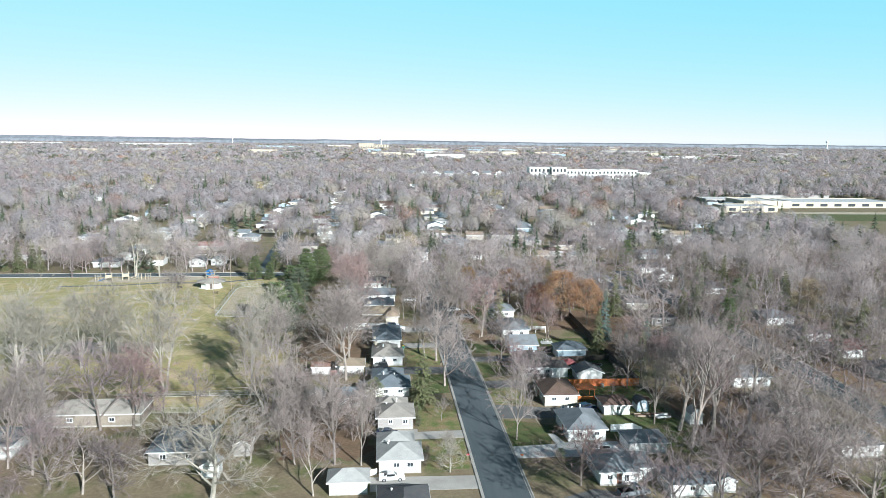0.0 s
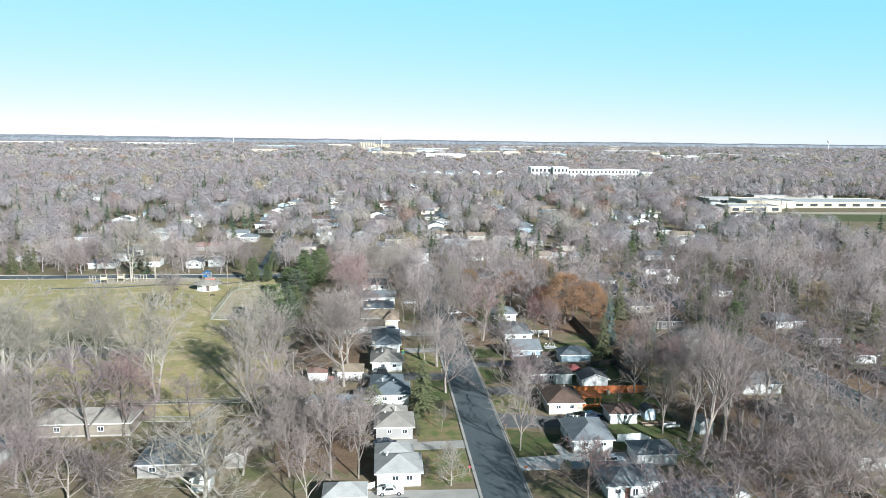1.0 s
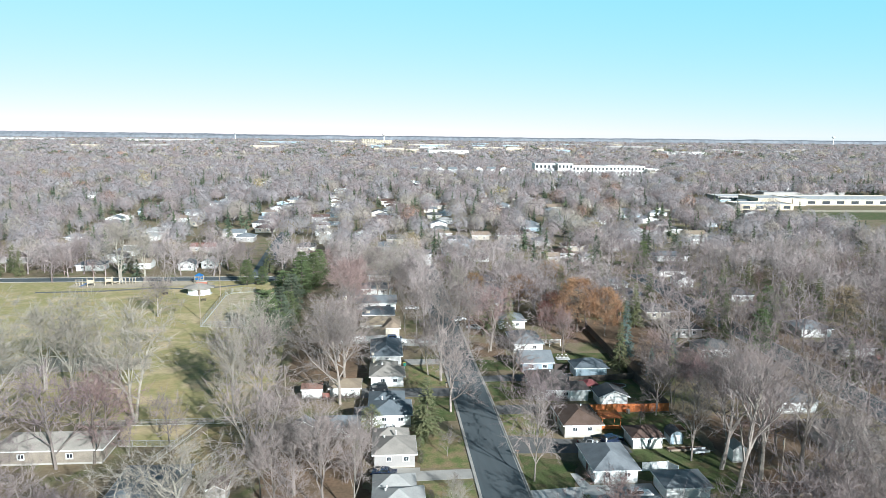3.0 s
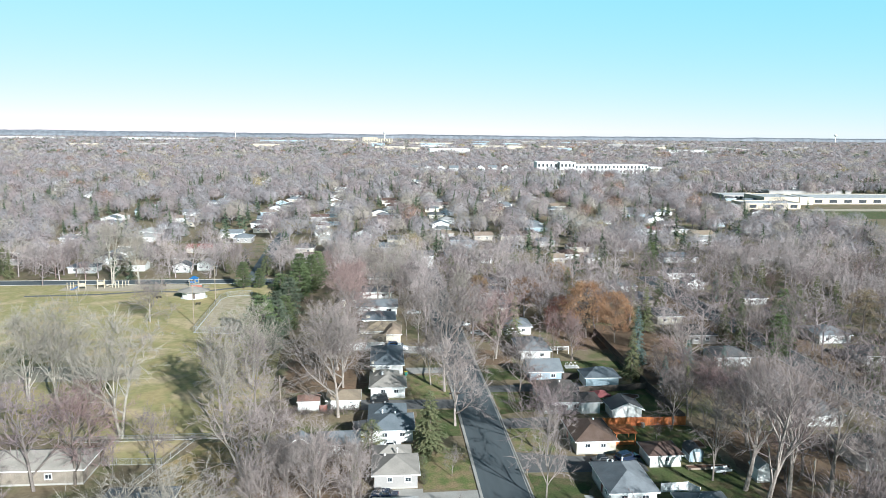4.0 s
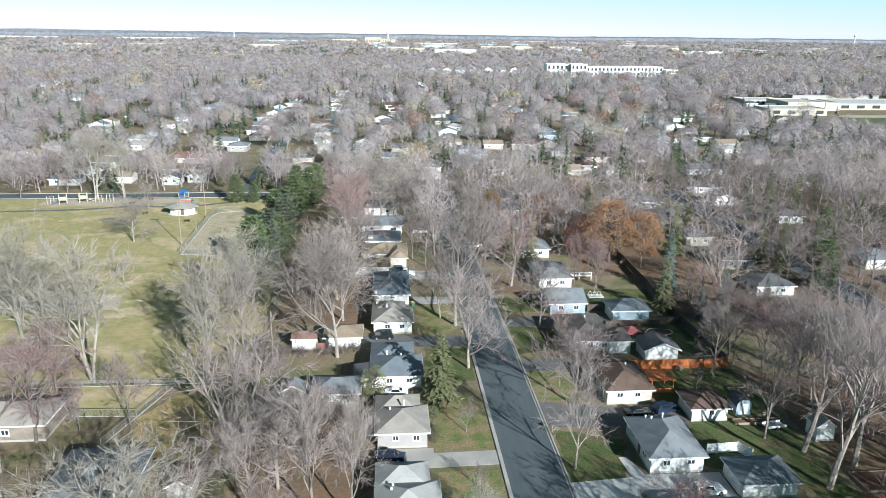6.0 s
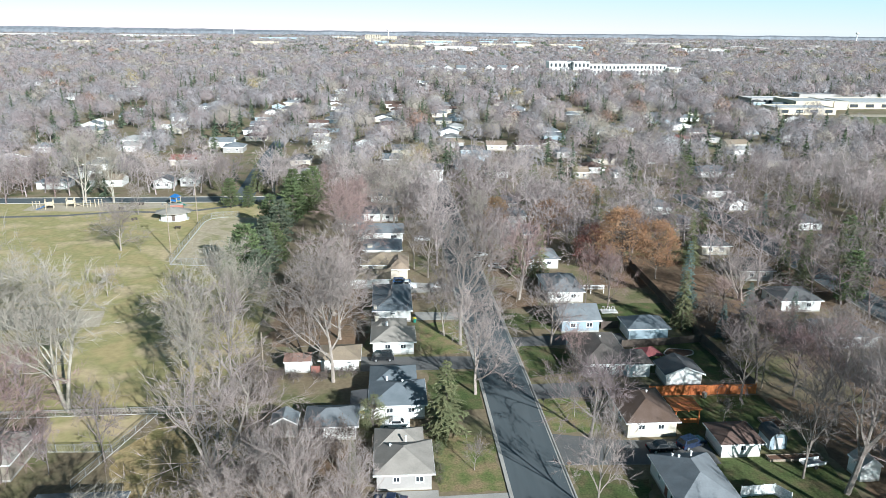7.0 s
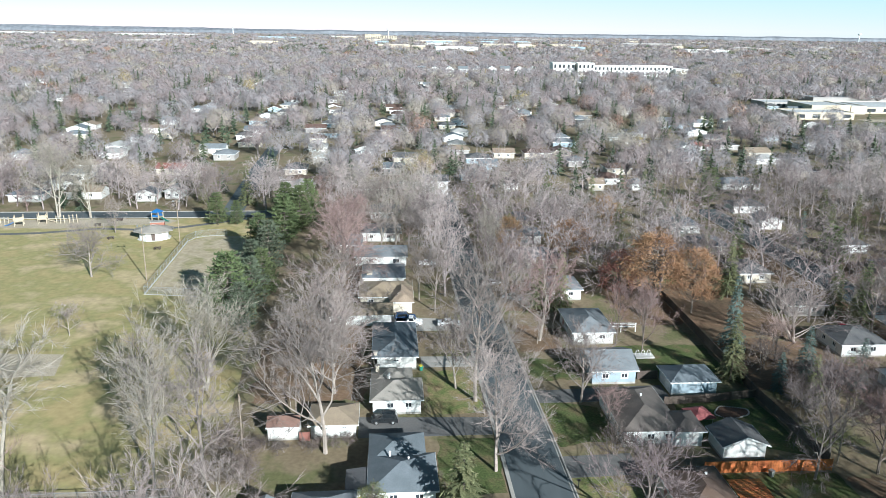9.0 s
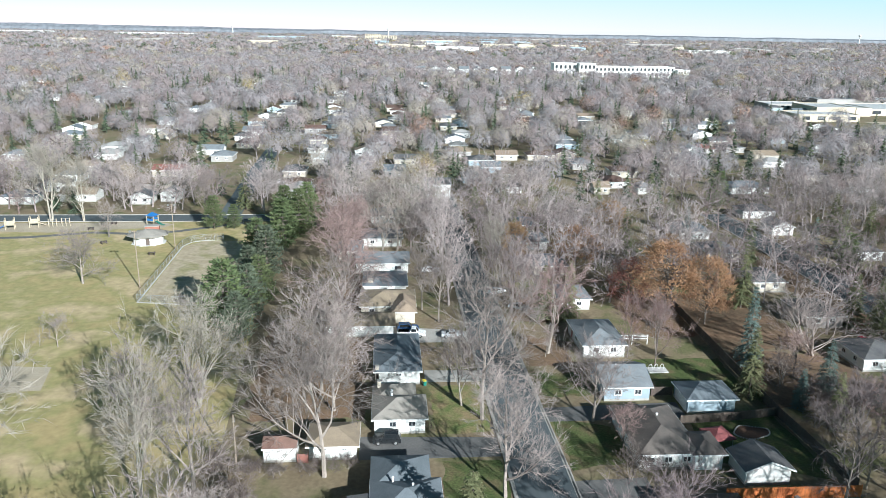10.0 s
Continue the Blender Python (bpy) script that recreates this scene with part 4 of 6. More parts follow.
def pine_template(seed, height, radius, low=0.1):
    """A full pine: whorls of near-level boughs that end in dense upturned tufts."""
    g = np.random.default_rng(seed)
    wood = prism(np.array((0, 0, -0.1)), np.array((0, 0, height * 0.95)), height * 0.02, 0.03, 6)
    crown = []
    whorls = int(height * 0.95)
    for k in range(whorls):
        s = low + (0.97 - low) * (k + g.uniform(-0.2, 0.2)) / whorls
        R = radius * min(1.0, 1.9 * (1 - s)) ** 0.75 * (0.75 + 0.25 * min(1.0, s / 0.25)) + 0.25
        turn = g.uniform(0, 6.3)
        for j in range(9):
            if g.uniform() < 0.1:
                continue
            az = turn + j * 0.698 + g.uniform(-0.25, 0.25)
            r = R * g.uniform(0.68, 1.14)
            out, side = np.array((math.cos(az), math.sin(az), 0.0)), np.array((-math.sin(az), math.cos(az), 0.0))
            a = np.array((0, 0, s * height))
            b = a + out * r + np.array((0, 0, (0.25 * s - 0.08) * r))
            wood += prism(a, b, 0.05 + 0.008 * r, 0.015, 3)
            for _ in range(int(9 + 7 * r)):
                f = g.uniform(0.3, 1.04)
                q = a + (b - a) * f + side * g.normal(0, 0.14 + 0.13 * r * f) + np.array((0, 0, g.normal(0.1, 0.12)))
                e = out * g.uniform(0.1, 0.9) + side * g.normal(0, 0.55) + np.array((0, 0, g.uniform(-0.1, 0.75)))
                crown.append(blade(q, q + e / np.linalg.norm(e) * g.uniform(0.5, 0.85), 0.17, g))
    return np.array(wood), np.array(crown)


TREES = {}


def template(key, wood_mat, crown_mat, pair, label, name="tree", category="tree"):
    TREES.setdefault(key, []).append((tri_mesh("trunk", pair[0]), tri_mesh("crown", pair[1]), M[wood_mat], M[crown_mat], label, name, category))


for k in range(5):
    template("maple", "bark", "twig", bare_template(10 + k, 14, 0.74, 0.2, 8, 0.55, 1.0), "leafless grey-brown tree with a broad twiggy crown")
for k in range(4):
    template("elm", "bark", "twig", bare_template(30 + k, 17, 0.52, 0.24, 8, 0.8, 1.0), "tall leafless tree with upswept grey branches")
for k in range(3):
    template("pale", "bark_pale", "twig_pale", bare_template(50 + k, 20, 0.5, 0.22, 6, 0.8, 1.2, 2, twig=0.021), "tall leafless tree with pale silvery bark")
for k in range(2):
    template("spread", "bark_pale", "twig_pale", bare_template(60 + k, 16, 0.75, 0.12, 10, 0.5, 1.6, trunk_r=0.42, branches=(7, 6), twig=0.016), "wide spreading leafless tree with pale bark")
for k in range(4):
    template("shade_dark", "bark_shade", "twig_shade", bare_template(140 + k, 14, 0.72, 0.2, 8, 0.58, 1.15), "leafless tree with a dense twiggy crown coloured darker for shade")
for k in range(1):
    template("maroon", "bark_dark", "maroon", clump_template(150, 11, 4.0, 80, 1.25, 40, 0.22, 0.16, 0.75), "oak with dark red clinging leaves", "oak_tree")
for k in range(1):
    template("ochre", "bark_dark", "ochre", clump_template(152, 13, 5.2, 110, 1.3, 22, 0.3, 0.13, 0.75), "broad tree with thin ochre clinging leaves", "oak_tree")
for k in range(1):
    template("rusty", "bark", "twig_red", bare_template(151, 15, 0.5, 0.2, 8, 0.75, 1.2), "thin tree with a haze of rusty twigs")
for k in range(2):
    template("red", "bark_dark", "twig_red", bare_template(70 + k, 12, 0.5, 0.2, 8, 0.65, 1.0), "leafless tree with dense reddish twigs")
for k in range(3):
    template("shrub", "bark", "twig_brush", bare_template(80 + k, 5, 0.6, 0.1, 4, 0.7, 0.8, 4), "bare many-stemmed shrub with thin grey twigs", "shrub", "shrub")
for k in range(2):
    template("spruce", "bark_dark", "spruce", spruce_template(90 + k, 13, 2.9), "dark green spruce with drooping boughs", "spruce_tree")
for k in range(2):
    template("blue_spruce", "bark_dark", "blue_spruce", spruce_template(95 + k, 13, 2.6), "blue-grey spruce with drooping boughs", "spruce_tree")
for k in range(3):
    template("pine", "bark_dark", "pine", pine_template(100 + k, 14, 4.3), "dense dark green pine with full crown", "pine_tree")
for k in range(2):
    template("blue_pine", "bark_dark", "blue_pine", pine_template(105 + k, 14, 4.1), "dense grey-green pine with full crown", "pine_tree")
for k in range(2):
    template("fan", "bark", "twig", bare_template(170 + k, 15, 0.72, 0.12, 6, 0.62, 0.8, 4, 0.5, branches=(5, 4), twig=0.019), "leafless tree fanning out in many stems")
for k in range(3):
    template("grand", "bark", "twig", bare_template(180 + k, 19, 0.46, 0.26, 9, 0.95, 0.75, 1, 0.42, branches=(5, 5), twig=0.018), "tall leafless shade tree with stout rising limbs")
for k in range(3):
    template("oak", "bark_dark", "russet", clump_template(110 + k, 13, 5.0, 130, 1.4, 46, 0.28, 0.16, 0.75), "oak that keeps its russet leaves", "oak_tree")
for k in range(1):
    template("cedar", "bark_dark", "spruce", clump_template(120, 6, 1.9, 110, 0.6, 30, 0.06, 0.085), "rounded dark green evergreen bush", "evergreen_bush", "bush")
for k in range(3):
    template("broad", "bark", "twig", bare_template(160 + k, 15, 0.66, 0.2, 8, 0.62, 1.35, branches=(8, 6), twig=0.019), "leafless tree with a wide crown of fine twigs")
LITE = [np.concatenate(bare_template(130 + k, 14, 0.8, 0.2, 7, 0.5, 0.9, branches=(4, 4), twig=0.036)) for k in range(6)]
NOMINAL = {"maple": 14, "elm": 17, "pale": 20, "spread": 16, "shade_dark": 14, "broad": 15, "fan": 15, "ochre": 13, "grand": 19, "blue_pine": 14, "maroon": 11, "rusty": 15, "red": 12, "shrub": 5, "spruce": 13, "blue_spruce": 13, "pine": 14, "oak": 13, "cedar": 6}
PLANTED = []
tree_rng = random.Random(5)


def tree(kind, x, y, height, wide=1.0, which=None, turn=None):
    lst = TREES[kind]
    trunk_me, crown_me, wm, cm, label, name, cat = lst[(which if which is not None else tree_rng.randrange(len(lst))) % len(lst)]
    s = height / NOMINAL[kind]
    t = thing(name, x, y, 0, tree_rng.uniform(0, 360) if turn is None else turn, label, cat, "trees of the neighbourhood")
    t.scale = (s * wide, s * wide, s)
    link_mesh("trunk", trunk_me, wm, t)
    link_mesh("crown", crown_me, cm, t)
    PLANTED.append((x, y, height * 0.17 * wide))
    return t


# low brush along the lot line by the shed
for k in range(9):
    tree("shrub", -41.0 + k * 1.75 + tree_rng.uniform(-0.5, 0.5), 151.3 + tree_rng.uniform(-0.8, 0.8), tree_rng.uniform(1.4, 2.2), 1.3)
# bushes and saplings by the houses
for x, y, h in ((-13.5, 119.3, 1.3), (-13.3, 121.5, 1.6), (-13.6, 123.4, 1.2), (-13.4, 126.6, 2.0), (-13.2, 140.5, 1.4), (-13.6, 143.2, 1.2), (-14.5, 162.6, 1.1), (-14.4, 164.4, 1.3), (15.4, 113.0, 1.2), (15.3, 116.2, 1.0), (12.8, 101.3, 2.2), (15.3, 134.0, 1.2), (14.6, 173.4, 1.3), (14.4, 176.4, 1.1)):
    tree("cedar", x, y, h, 1.5)
for x, y, h in ((-8.4, 122.0, 4.5), (-8.0, 107.0, 3.2), (9.5, 136.0, 4.0), (-9.5, 186.0, 5.0), (9.0, 188.0, 5.5), (33.0, 133.0, 3.5), (-12.5, 104.0, 2.0)):
    tree("elm", x, y, h, 0.7)
for x, y, h in ((-36.5, 129.8, 4.2), (-31.0, 129.0, 4.6), (-27.0, 129.2, 4.0), (-40.5, 130.6, 4.6)):
    tree("shrub", x, y, h, 1.0)
for x, y in ((-13.2, 100.5), (-13.0, 102.8), (15.0, 95.2), (-14.2, 190.0), (15.0, 190.5), (25.2, 152.5), (21.0, 148.3), (24.4, 174.0)):
    tree("shrub", x, y, 1.5, 1.3)
# trees that stand out; those at y 70-77 added to cast shade
for kind, x, y, h, wd in (
    ("elm", 6.1, 111.0, 13.5, 0.6), ("spruce", -11.6, 132.5, 12.5, 1.5), ("pale", -72.2, 142.4, 25.0, 1.0), ("elm", -55.7, 155.3, 15.0, 0.8), ("fan", -44.7, 122.5, 16.0, 1.1),
    ("red", -73.3, 122.9, 14.0, 1.0), ("broad", -6.1, 165.1, 20.5, 0.9), ("maple", -9.0, 169.7, 12.5, 0.85), ("broad", -5.6, 144.5, 14.5, 0.95), ("broad", 11.6, 163.7, 11.0, 1.1),
    ("broad", -30.1, 150.4, 18.5, 0.95), ("broad", -93.8, 232.9, 11.0, 1.2), ("spruce", 40.7, 170.2, 13.4, 1.0), ("blue_spruce", 46.5, 183.0, 16.0, 0.9), ("blue_spruce", 55.7, 172.0, 9.9, 1.2), ("blue_spruce", 47.6, 166.3, 7.5, 1.2), ("spruce", 79.2, 192.1, 15.8, 0.9), ("rusty", 9.8, 189.5, 15.5, 1.05), ("red", 24.7, 187.0, 12.0, 0.6), ("red", 28.8, 183.2, 12.0, 0.6), ("shade_dark", 45.2, 146.6, 13.0, 1.0), ("broad", 58.0, 100.0, 13.0, 1.1), ("maple", 62.0, 107.5, 13.0, 1.0), ("broad", 61.5, 92.0, 13.0, 1.2), ("maple", 68.0, 96.0, 13.0, 1.0), ("fan", 53.0, 87.0, 13.0, 1.2), ("broad", 47.0, 77.0, 15.0, 1.1), ("shade_dark", 38.5, 75.0, 16.0, 1.1), ("shade_dark", 31.0, 72.0, 15.0, 1.1), ("shade_dark", 22.0, 70.0, 14.0, 1.0), ("shade_dark", 54.5, 118.0, 12.0, 1.0), ("shade_dark", 50.5, 131.0, 13.0, 1.0)):
    tree(kind, x, y, h, wd)
for kind, x, y, h, wd in (
    ("grand", 41.5, 113.5, 20.0, 1.0), ("grand", 40.0, 104.2, 21.0, 1.0), ("grand", 46.9, 109.4, 20.0, 1.0), ("grand", 52.5, 122.0, 17.0, 1.05), ("grand", 56.0, 112.0, 18.0, 1.05), ("red", 50.0, 116.0, 11.0, 1.1), ("grand", 59.0, 131.0, 15.0, 1.0), ("broad", 54.0, 140.0, 13.0, 1.0), ("shrub", 50.5, 166.0, 5.0, 1.4), ("shrub", 54.0, 161.0, 6.0, 1.3), ("shrub", 49.0, 175.0, 6.0, 1.2), ("red", 53.0, 178.0, 7.5, 1.2), ("red", 57.5, 160.0, 8.0, 1.2), ("maple", 80.1, 189.5, 12.0, 1.05), ("maple", 64.0, 150.0, 11.0, 1.1), ("red", 60.0, 148.0, 10.0, 1.2), ("shrub", 47.0, 160.0, 5.0, 1.3), ("elm", 37.4, 117.3, 13.5, 0.7), ("maple", 39.1, 140.0, 11.0, 0.9),
    ("shade_dark", 42.9, 83.8, 16.0, 0.9), ("spread", -8.9, 97.2, 6.5, 0.9), ("elm", -89.6, 103.9, 15.0, 0.8), ("elm", -25.2, 100.9, 13.5, 0.6), ("elm", -33.1, 89.7, 11.0, 0.8), ("shade_dark", -79.3, 121.0, 15.4, 1.0), ("maple", -35.5, 108.5, 12.0, 0.9), ("elm", -30.1, 101.8, 15.0, 0.8), ("maple", -37.6, 102.3, 12.0, 0.8), ("maple", -87.9, 111.9, 12.0, 1.0), ("shade_dark", -78.5, 95.0, 11.0, 1.1), ("maple", -72.3, 93.0, 10.0, 1.2), ("maple", -84.0, 101.0, 11.0, 1.1), ("shade_dark", -66.0, 90.0, 10.0, 1.2), ("red", -76.8, 138.6, 11.4, 0.9), ("pale", -102.3, 147.4, 18.0, 0.9), ("pale", -99.5, 164.0, 18.0, 0.9), ("pale", -92.1, 169.8, 15.5, 0.9), ("pale", -106.4, 145.2, 22.0, 1.0), ("shade_dark", -61.0, 127.3, 10.2, 0.7), ("shade_dark", -67.6, 124.6, 7.3, 0.7), ("shrub", -37.4, 124.9, 5.0, 0.9), ("shrub", -32.6, 120.9, 5.5, 1.0), ("shrub", -39.8, 116.4, 5.5, 1.0), ("shrub", -28.6, 125.0, 5.0, 1.0), ("elm", -31.0, 114.5, 9.5, 0.7), ("elm", -36.0, 111.0, 10.0, 0.7), ("shrub", -27.0, 112.5, 5.5, 1.0), ("elm", -41.0, 108.0, 10.0, 0.7), ("elm", -24.3, 114.6, 9.0, 0.5), ("pale", -52.1, 142.2, 19.5, 0.65), ("elm", -46.4, 145.5, 17.0, 0.8), ("maple", -42.5, 136.0, 8.0, 1.0), ("shrub", -40.0, 142.0, 5.0, 1.2), ("shrub", -43.5, 150.0, 5.0, 1.2), ("maple", -46.0, 103.5, 9.0, 1.0),
    ("spread", -50.0, 90.0, 14.0, 1.35), ("cedar", -22.8, 133.0, 6.2, 1.05), ("red", 13.8, 90.5, 9.0, 1.3), ("shade_dark", 10.4, 129.6, 13.0, 0.95), ("shrub", 12.6, 147.6, 5.0, 1.2), ("shrub", 18.0, 147.8, 2.2, 1.2), ("elm", -13.5, 213.4, 13.0, 0.65), ("elm", -10.3, 206.1, 14.0, 0.65), ("pale", 5.0, 231.2, 15.0, 0.6), ("maple", -22.5, 254.5, 12.5, 1.1), ("maple", -14.5, 256.0, 12.0, 1.0), ("broad", -23.5, 275.5, 13.0, 1.1), ("maple", -15.0, 276.0, 13.0, 1.1), ("shade_dark", -11.5, 266.0, 12.0, 1.0), ("red", -30.0, 258.0, 13.0, 1.1), ("red", 13.7, 154.6, 6.8, 0.9)):
    tree(kind, x, y, h, wd)
for kind, x, y, h, wd in (
    ("spruce", -25.4, 120.6, 7.0, 0.8), ("oak", 39.6, 208.0, 16.5, 1.1), ("oak", 46.8, 203.0, 14.5, 0.85), ("maroon", 32.6, 212.0, 11.5, 1.0), ("oak", 12.0, 243.0, 12.0, 0.8), ("fan", 61.5, 186.5, 13.5, 1.25), ("elm", 30.5, 187.6, 9.0, 0.7),
    ("spruce", 59.3, 212.3, 15.0, 0.9), ("pine", -54.6, 204.8, 15.5, 1.1), ("blue_pine", -50.6, 197.0, 11.0, 1.05), ("blue_pine", -50.6, 209.7, 12.5, 0.95), ("pine", -49.5, 218.0, 12.0, 0.92), ("pine", -55.0, 248.0, 13.0, 0.92), ("blue_pine", -50.7, 236.0, 14.0, 1.0), ("pine", -50.2, 262.9, 15.0, 0.92), ("pine", -47.0, 274.0, 15.0, 0.92), ("pine", -52.5, 284.0, 14.0, 0.92), ("pine", -46.0, 288.0, 14.0, 0.92), ("blue_pine", -53.5, 227.0, 11.5, 1.0), ("red", -31.0, 212.0, 15.0, 1.1), ("red", -31.5, 226.0, 16.0, 1.1), ("red", -32.0, 244.0, 15.0, 1.1), ("maple", -32.0, 182.0, 15.0, 1.1), ("maple", -30.0, 169.0, 14.0, 1.1),
    ("pine", -73.7, 282.8, 11.0, 0.9), ("pine", -67.8, 283.0, 8.0, 0.9)):
    tree(kind, x, y, h, wd)
for kind, x, y, h, wd in (
    ("pale", -126.2, 293.6, 22.0, 1.0), ("pale", -116.0, 292.5, 18.0, 0.8), ("maple", -102.0, 274.0, 9.0, 0.8), ("elm", -77.0, 287.0, 15.0, 0.6), ("elm", -62.5, 204.0, 6.0, 0.6), ("maple", -84.5, 196.0, 6.0, 0.8),
    ("blue_spruce", 100.3, 253.6, 11.0, 1.1), ("spruce", 104.9, 248.0, 14.5, 1.0), ("pine", 86.0, 184.0, 13.0, 0.9), ("spruce", 83.0, 199.3, 12.0, 0.9), ("pine", 97.0, 310.7, 13.7, 0.9), ("spruce", 119.6, 275.8, 13.0, 1.2), ("spruce", 60.0, 228.0, 13.0, 1.1), ("spruce", 74.0, 240.0, 14.0, 1.1), ("blue_spruce", 66.0, 262.0, 12.0, 1.1), ("spruce", 128.0, 236.0, 13.0, 1.1), ("pine", 32.0, 290.0, 12.0, 0.9), ("spruce", 50.0, 300.0, 13.0, 1.1), ("pine", 98.1, 233.9, 12.0, 0.8), ("spruce", 73.7, 314.1, 12.0, 1.2), ("spruce", 100.1, 322.0, 9.0, 1.2), ("spruce", -44.1, 126.6, 7.0, 1.1), ("blue_spruce", 62.0, 166.0, 10.0, 1.0), ("spruce", 50.0, 160.0, 10.0, 1.1), ("spruce", 96.0, 205.0, 13.0, 1.0), ("spruce", 122.0, 262.0, 14.0, 1.0),
    ("ochre", 127.5, 209.5, 13.5, 1.05), ("spruce", 95.6, 158.5, 11.5, 1.15), ("spruce", 104.5, 157.5, 13.0, 1.2), ("pine", 105.5, 217.0, 13.0, 0.9),
    ("pale", -90.0, 157.0, 21.0, 0.9), ("pale", -113.0, 160.0, 20.0, 1.0)):
    tree(kind, x, y, h, wd)


def blocked(x, y, r):
    for a, b, c, d in KEEP_OUT:
        if a - 0.6 < x < b + 0.6 and c - 0.6 < y < d + 0.6:
            return True
    if abs(x) < 5.4 or abs(x - 91) < 5.4 or abs(y - 296.5) < 5.2 and x < 86 or (y > 300 and abs(x + 74.5) < 5.2):
        return True
    if -240 < x < -51 and 174 < y < 291:
        return True
    if abs(x) < 27 and 60 < y < 204 and (x > 4.2 or -15 < x < 0 or y < 100):
        return True
    if 24 < x < 36 and 76 < y < 172:
        return True
    if x > -31 and x < 0 and 60 < y < 166:
        return True
    if -51 < x < -34 and 160 < y < 300 and y < 300:
        return True
    if -42 < x < -23 and 142 < y < 158 or -29 < x < -6 and 160 < y < 250:
        return True
    return any((x - p) ** 2 + (y - q) ** 2 < (r + s) ** 2 for p, q, s in PLANTED)


BEYOND = {"twig": [], "twig_pale": [], "twig_red": [], "twig_shade": []}
fill = random.Random(21)
count = 0
for yy in (214, 231, 246, 256, 266, 276, 287):
    for xx in (-6.8, 6.2):
        spot = (xx + fill.uniform(-0.8, 0.8), yy + fill.uniform(-5, 5), fill.uniform(0.85, 1.15))
        BEYOND["twig_shade" if xx > 0 else "twig"].append(spot)
        PLANTED.append((*spot[:2], 3))
for yy in range(120, 292, 13):
    for xx in (84, 98):
        BEYOND["twig_shade"].append((xx + fill.uniform(-0.8, 0.8), yy + fill.uniform(-3, 3), fill.uniform(0.8, 1.1)))
        PLANTED.append((*BEYOND["twig_shade"][-1][:2], 3))
for _ in range(9000):
    y = fill.uniform(74, 330)
    x = fill.uniform(-0.66 * (y + 32) - 20, 0.75 * (y + 32) - 8)
    if count >= 410:
        break
    left_woods = x < -27 and y < 178
    r = (3.2 if y < 112 and x > -80 else 2.4) if left_woods else 2.7 if x > 30 else 2.2
    if blocked(x, y, r) or (x < -43 and (112 if x < -50 else 126) < y < 178 and fill.random() < 0.92) or (36 < x < 130 and fill.random() < (0.66 if x > 62 else 0.5)) or (-82 < x < -20 and y < 166) or (36 < x < 112 and 84 < y < 178 and fill.random() < 0.72) or (22 < x < 66 and 158 < y < 214):
        continue
    if left_woods:
        kind = fill.choice(("maple", "elm", "elm", "pale", "maple", "shrub", "red", "red"))
    elif y > 220 and -48 < x < 0:
        kind = fill.choice(("maple", "maple", "pale", "red", "maple", "pine" if x < -40 else "maple"))
    else:
        # right-hand trees mostly take the colours darkened for shade
        kind = fill.choice(("shade_dark", "shade_dark", "elm", "shade_dark", "maple", "red", "spruce", "shade_dark", "maple", "spruce", "elm", "oak" if y > 190 and 20 < x < 60 else "maple"))

    h = {"shrub": fill.uniform(3, 5), "pale": fill.uniform(14, 20), "maple": fill.uniform(9, 15), "shade_dark": fill.uniform(10, 15), "elm": fill.uniform(10, 17), "red": fill.uniform(7, 11), "spruce": fill.uniform(8, 15), "oak": fill.uniform(9, 13), "pine": fill.uniform(11, 15)}[kind]
    count += 1
    if kind in ("maple", "shade_dark", "elm", "pale", "red", "shrub") and (y > 204 or x > 66 or (x < -30 and y > 100 and count > 260)):
        BEYOND[{"pale": "twig_pale", "red": "twig_red", "shade_dark": "twig_shade" if count % 2 else "twig"}.get(kind, "twig")].append((x, y, h / 14 * (0.8 if kind == "pale" else 1.0)))
        PLANTED.append((x, y, h * 0.17))
    else:
        tree(kind, x, y, h, fill.uniform(0.95, 1.3))

# ---- fences, garden things, vehicles, park ----
M["red_canopy"] = surface("faded_red_canvas", (0.30, 0.10, 0.10), (0.25, 0.085, 0.085), 1.0, 0.8, 5.0)
M["soil"] = surface("bark_mulch", (0.15, 0.085, 0.055), (0.11, 0.065, 0.045), 1.5, 0.95, 6.0, 0.4)
M["vinyl"] = surface("white_vinyl", (0.8, 0.8, 0.79), (0.77, 0.77, 0.76), 1.0, 0.45, 4.0)
M["rubber"] = surface("tyre_rubber", (0.02, 0.02, 0.02), (0.028, 0.028, 0.028), 2.0, 0.85, 9.0)
M["car_glass"] = surface("dark_car_glass", (0.012, 0.015, 0.018), (0.016, 0.018, 0.02), 1.0, 0.05, 3.0, spec=0.9)
M["lamp_red"] = surface("red_tail_lamp", (0.35, 0.02, 0.02), (0.30, 0.02, 0.02), 1.0, 0.2, 3.0)
M["lamp_clear"] = surface("clear_headlamp", (0.7, 0.7, 0.7), (0.62, 0.62, 0.62), 1.0, 0.15, 3.0)
for key, ca in (("white", (0.78, 0.78, 0.78)), ("black", (0.018, 0.02, 0.022)), ("blue", (0.03, 0.07, 0.16)), ("navy", (0.02, 0.03, 0.06)), ("silver", (0.45, 0.46, 0.47)), ("red", (0.35, 0.03, 0.05)), ("grey", (0.16, 0.17, 0.18))):
    M["paint_" + key] = surface(key + "_car_paint", ca, tuple(v * 0.94 for v in ca), 1.0, 0.22, 3.0, spec=0.6)
M["play_tan"] = surface("tan_play_posts", (0.40, 0.34, 0.25), (0.35, 0.30, 0.22), 1.0, 0.6, 4.0)
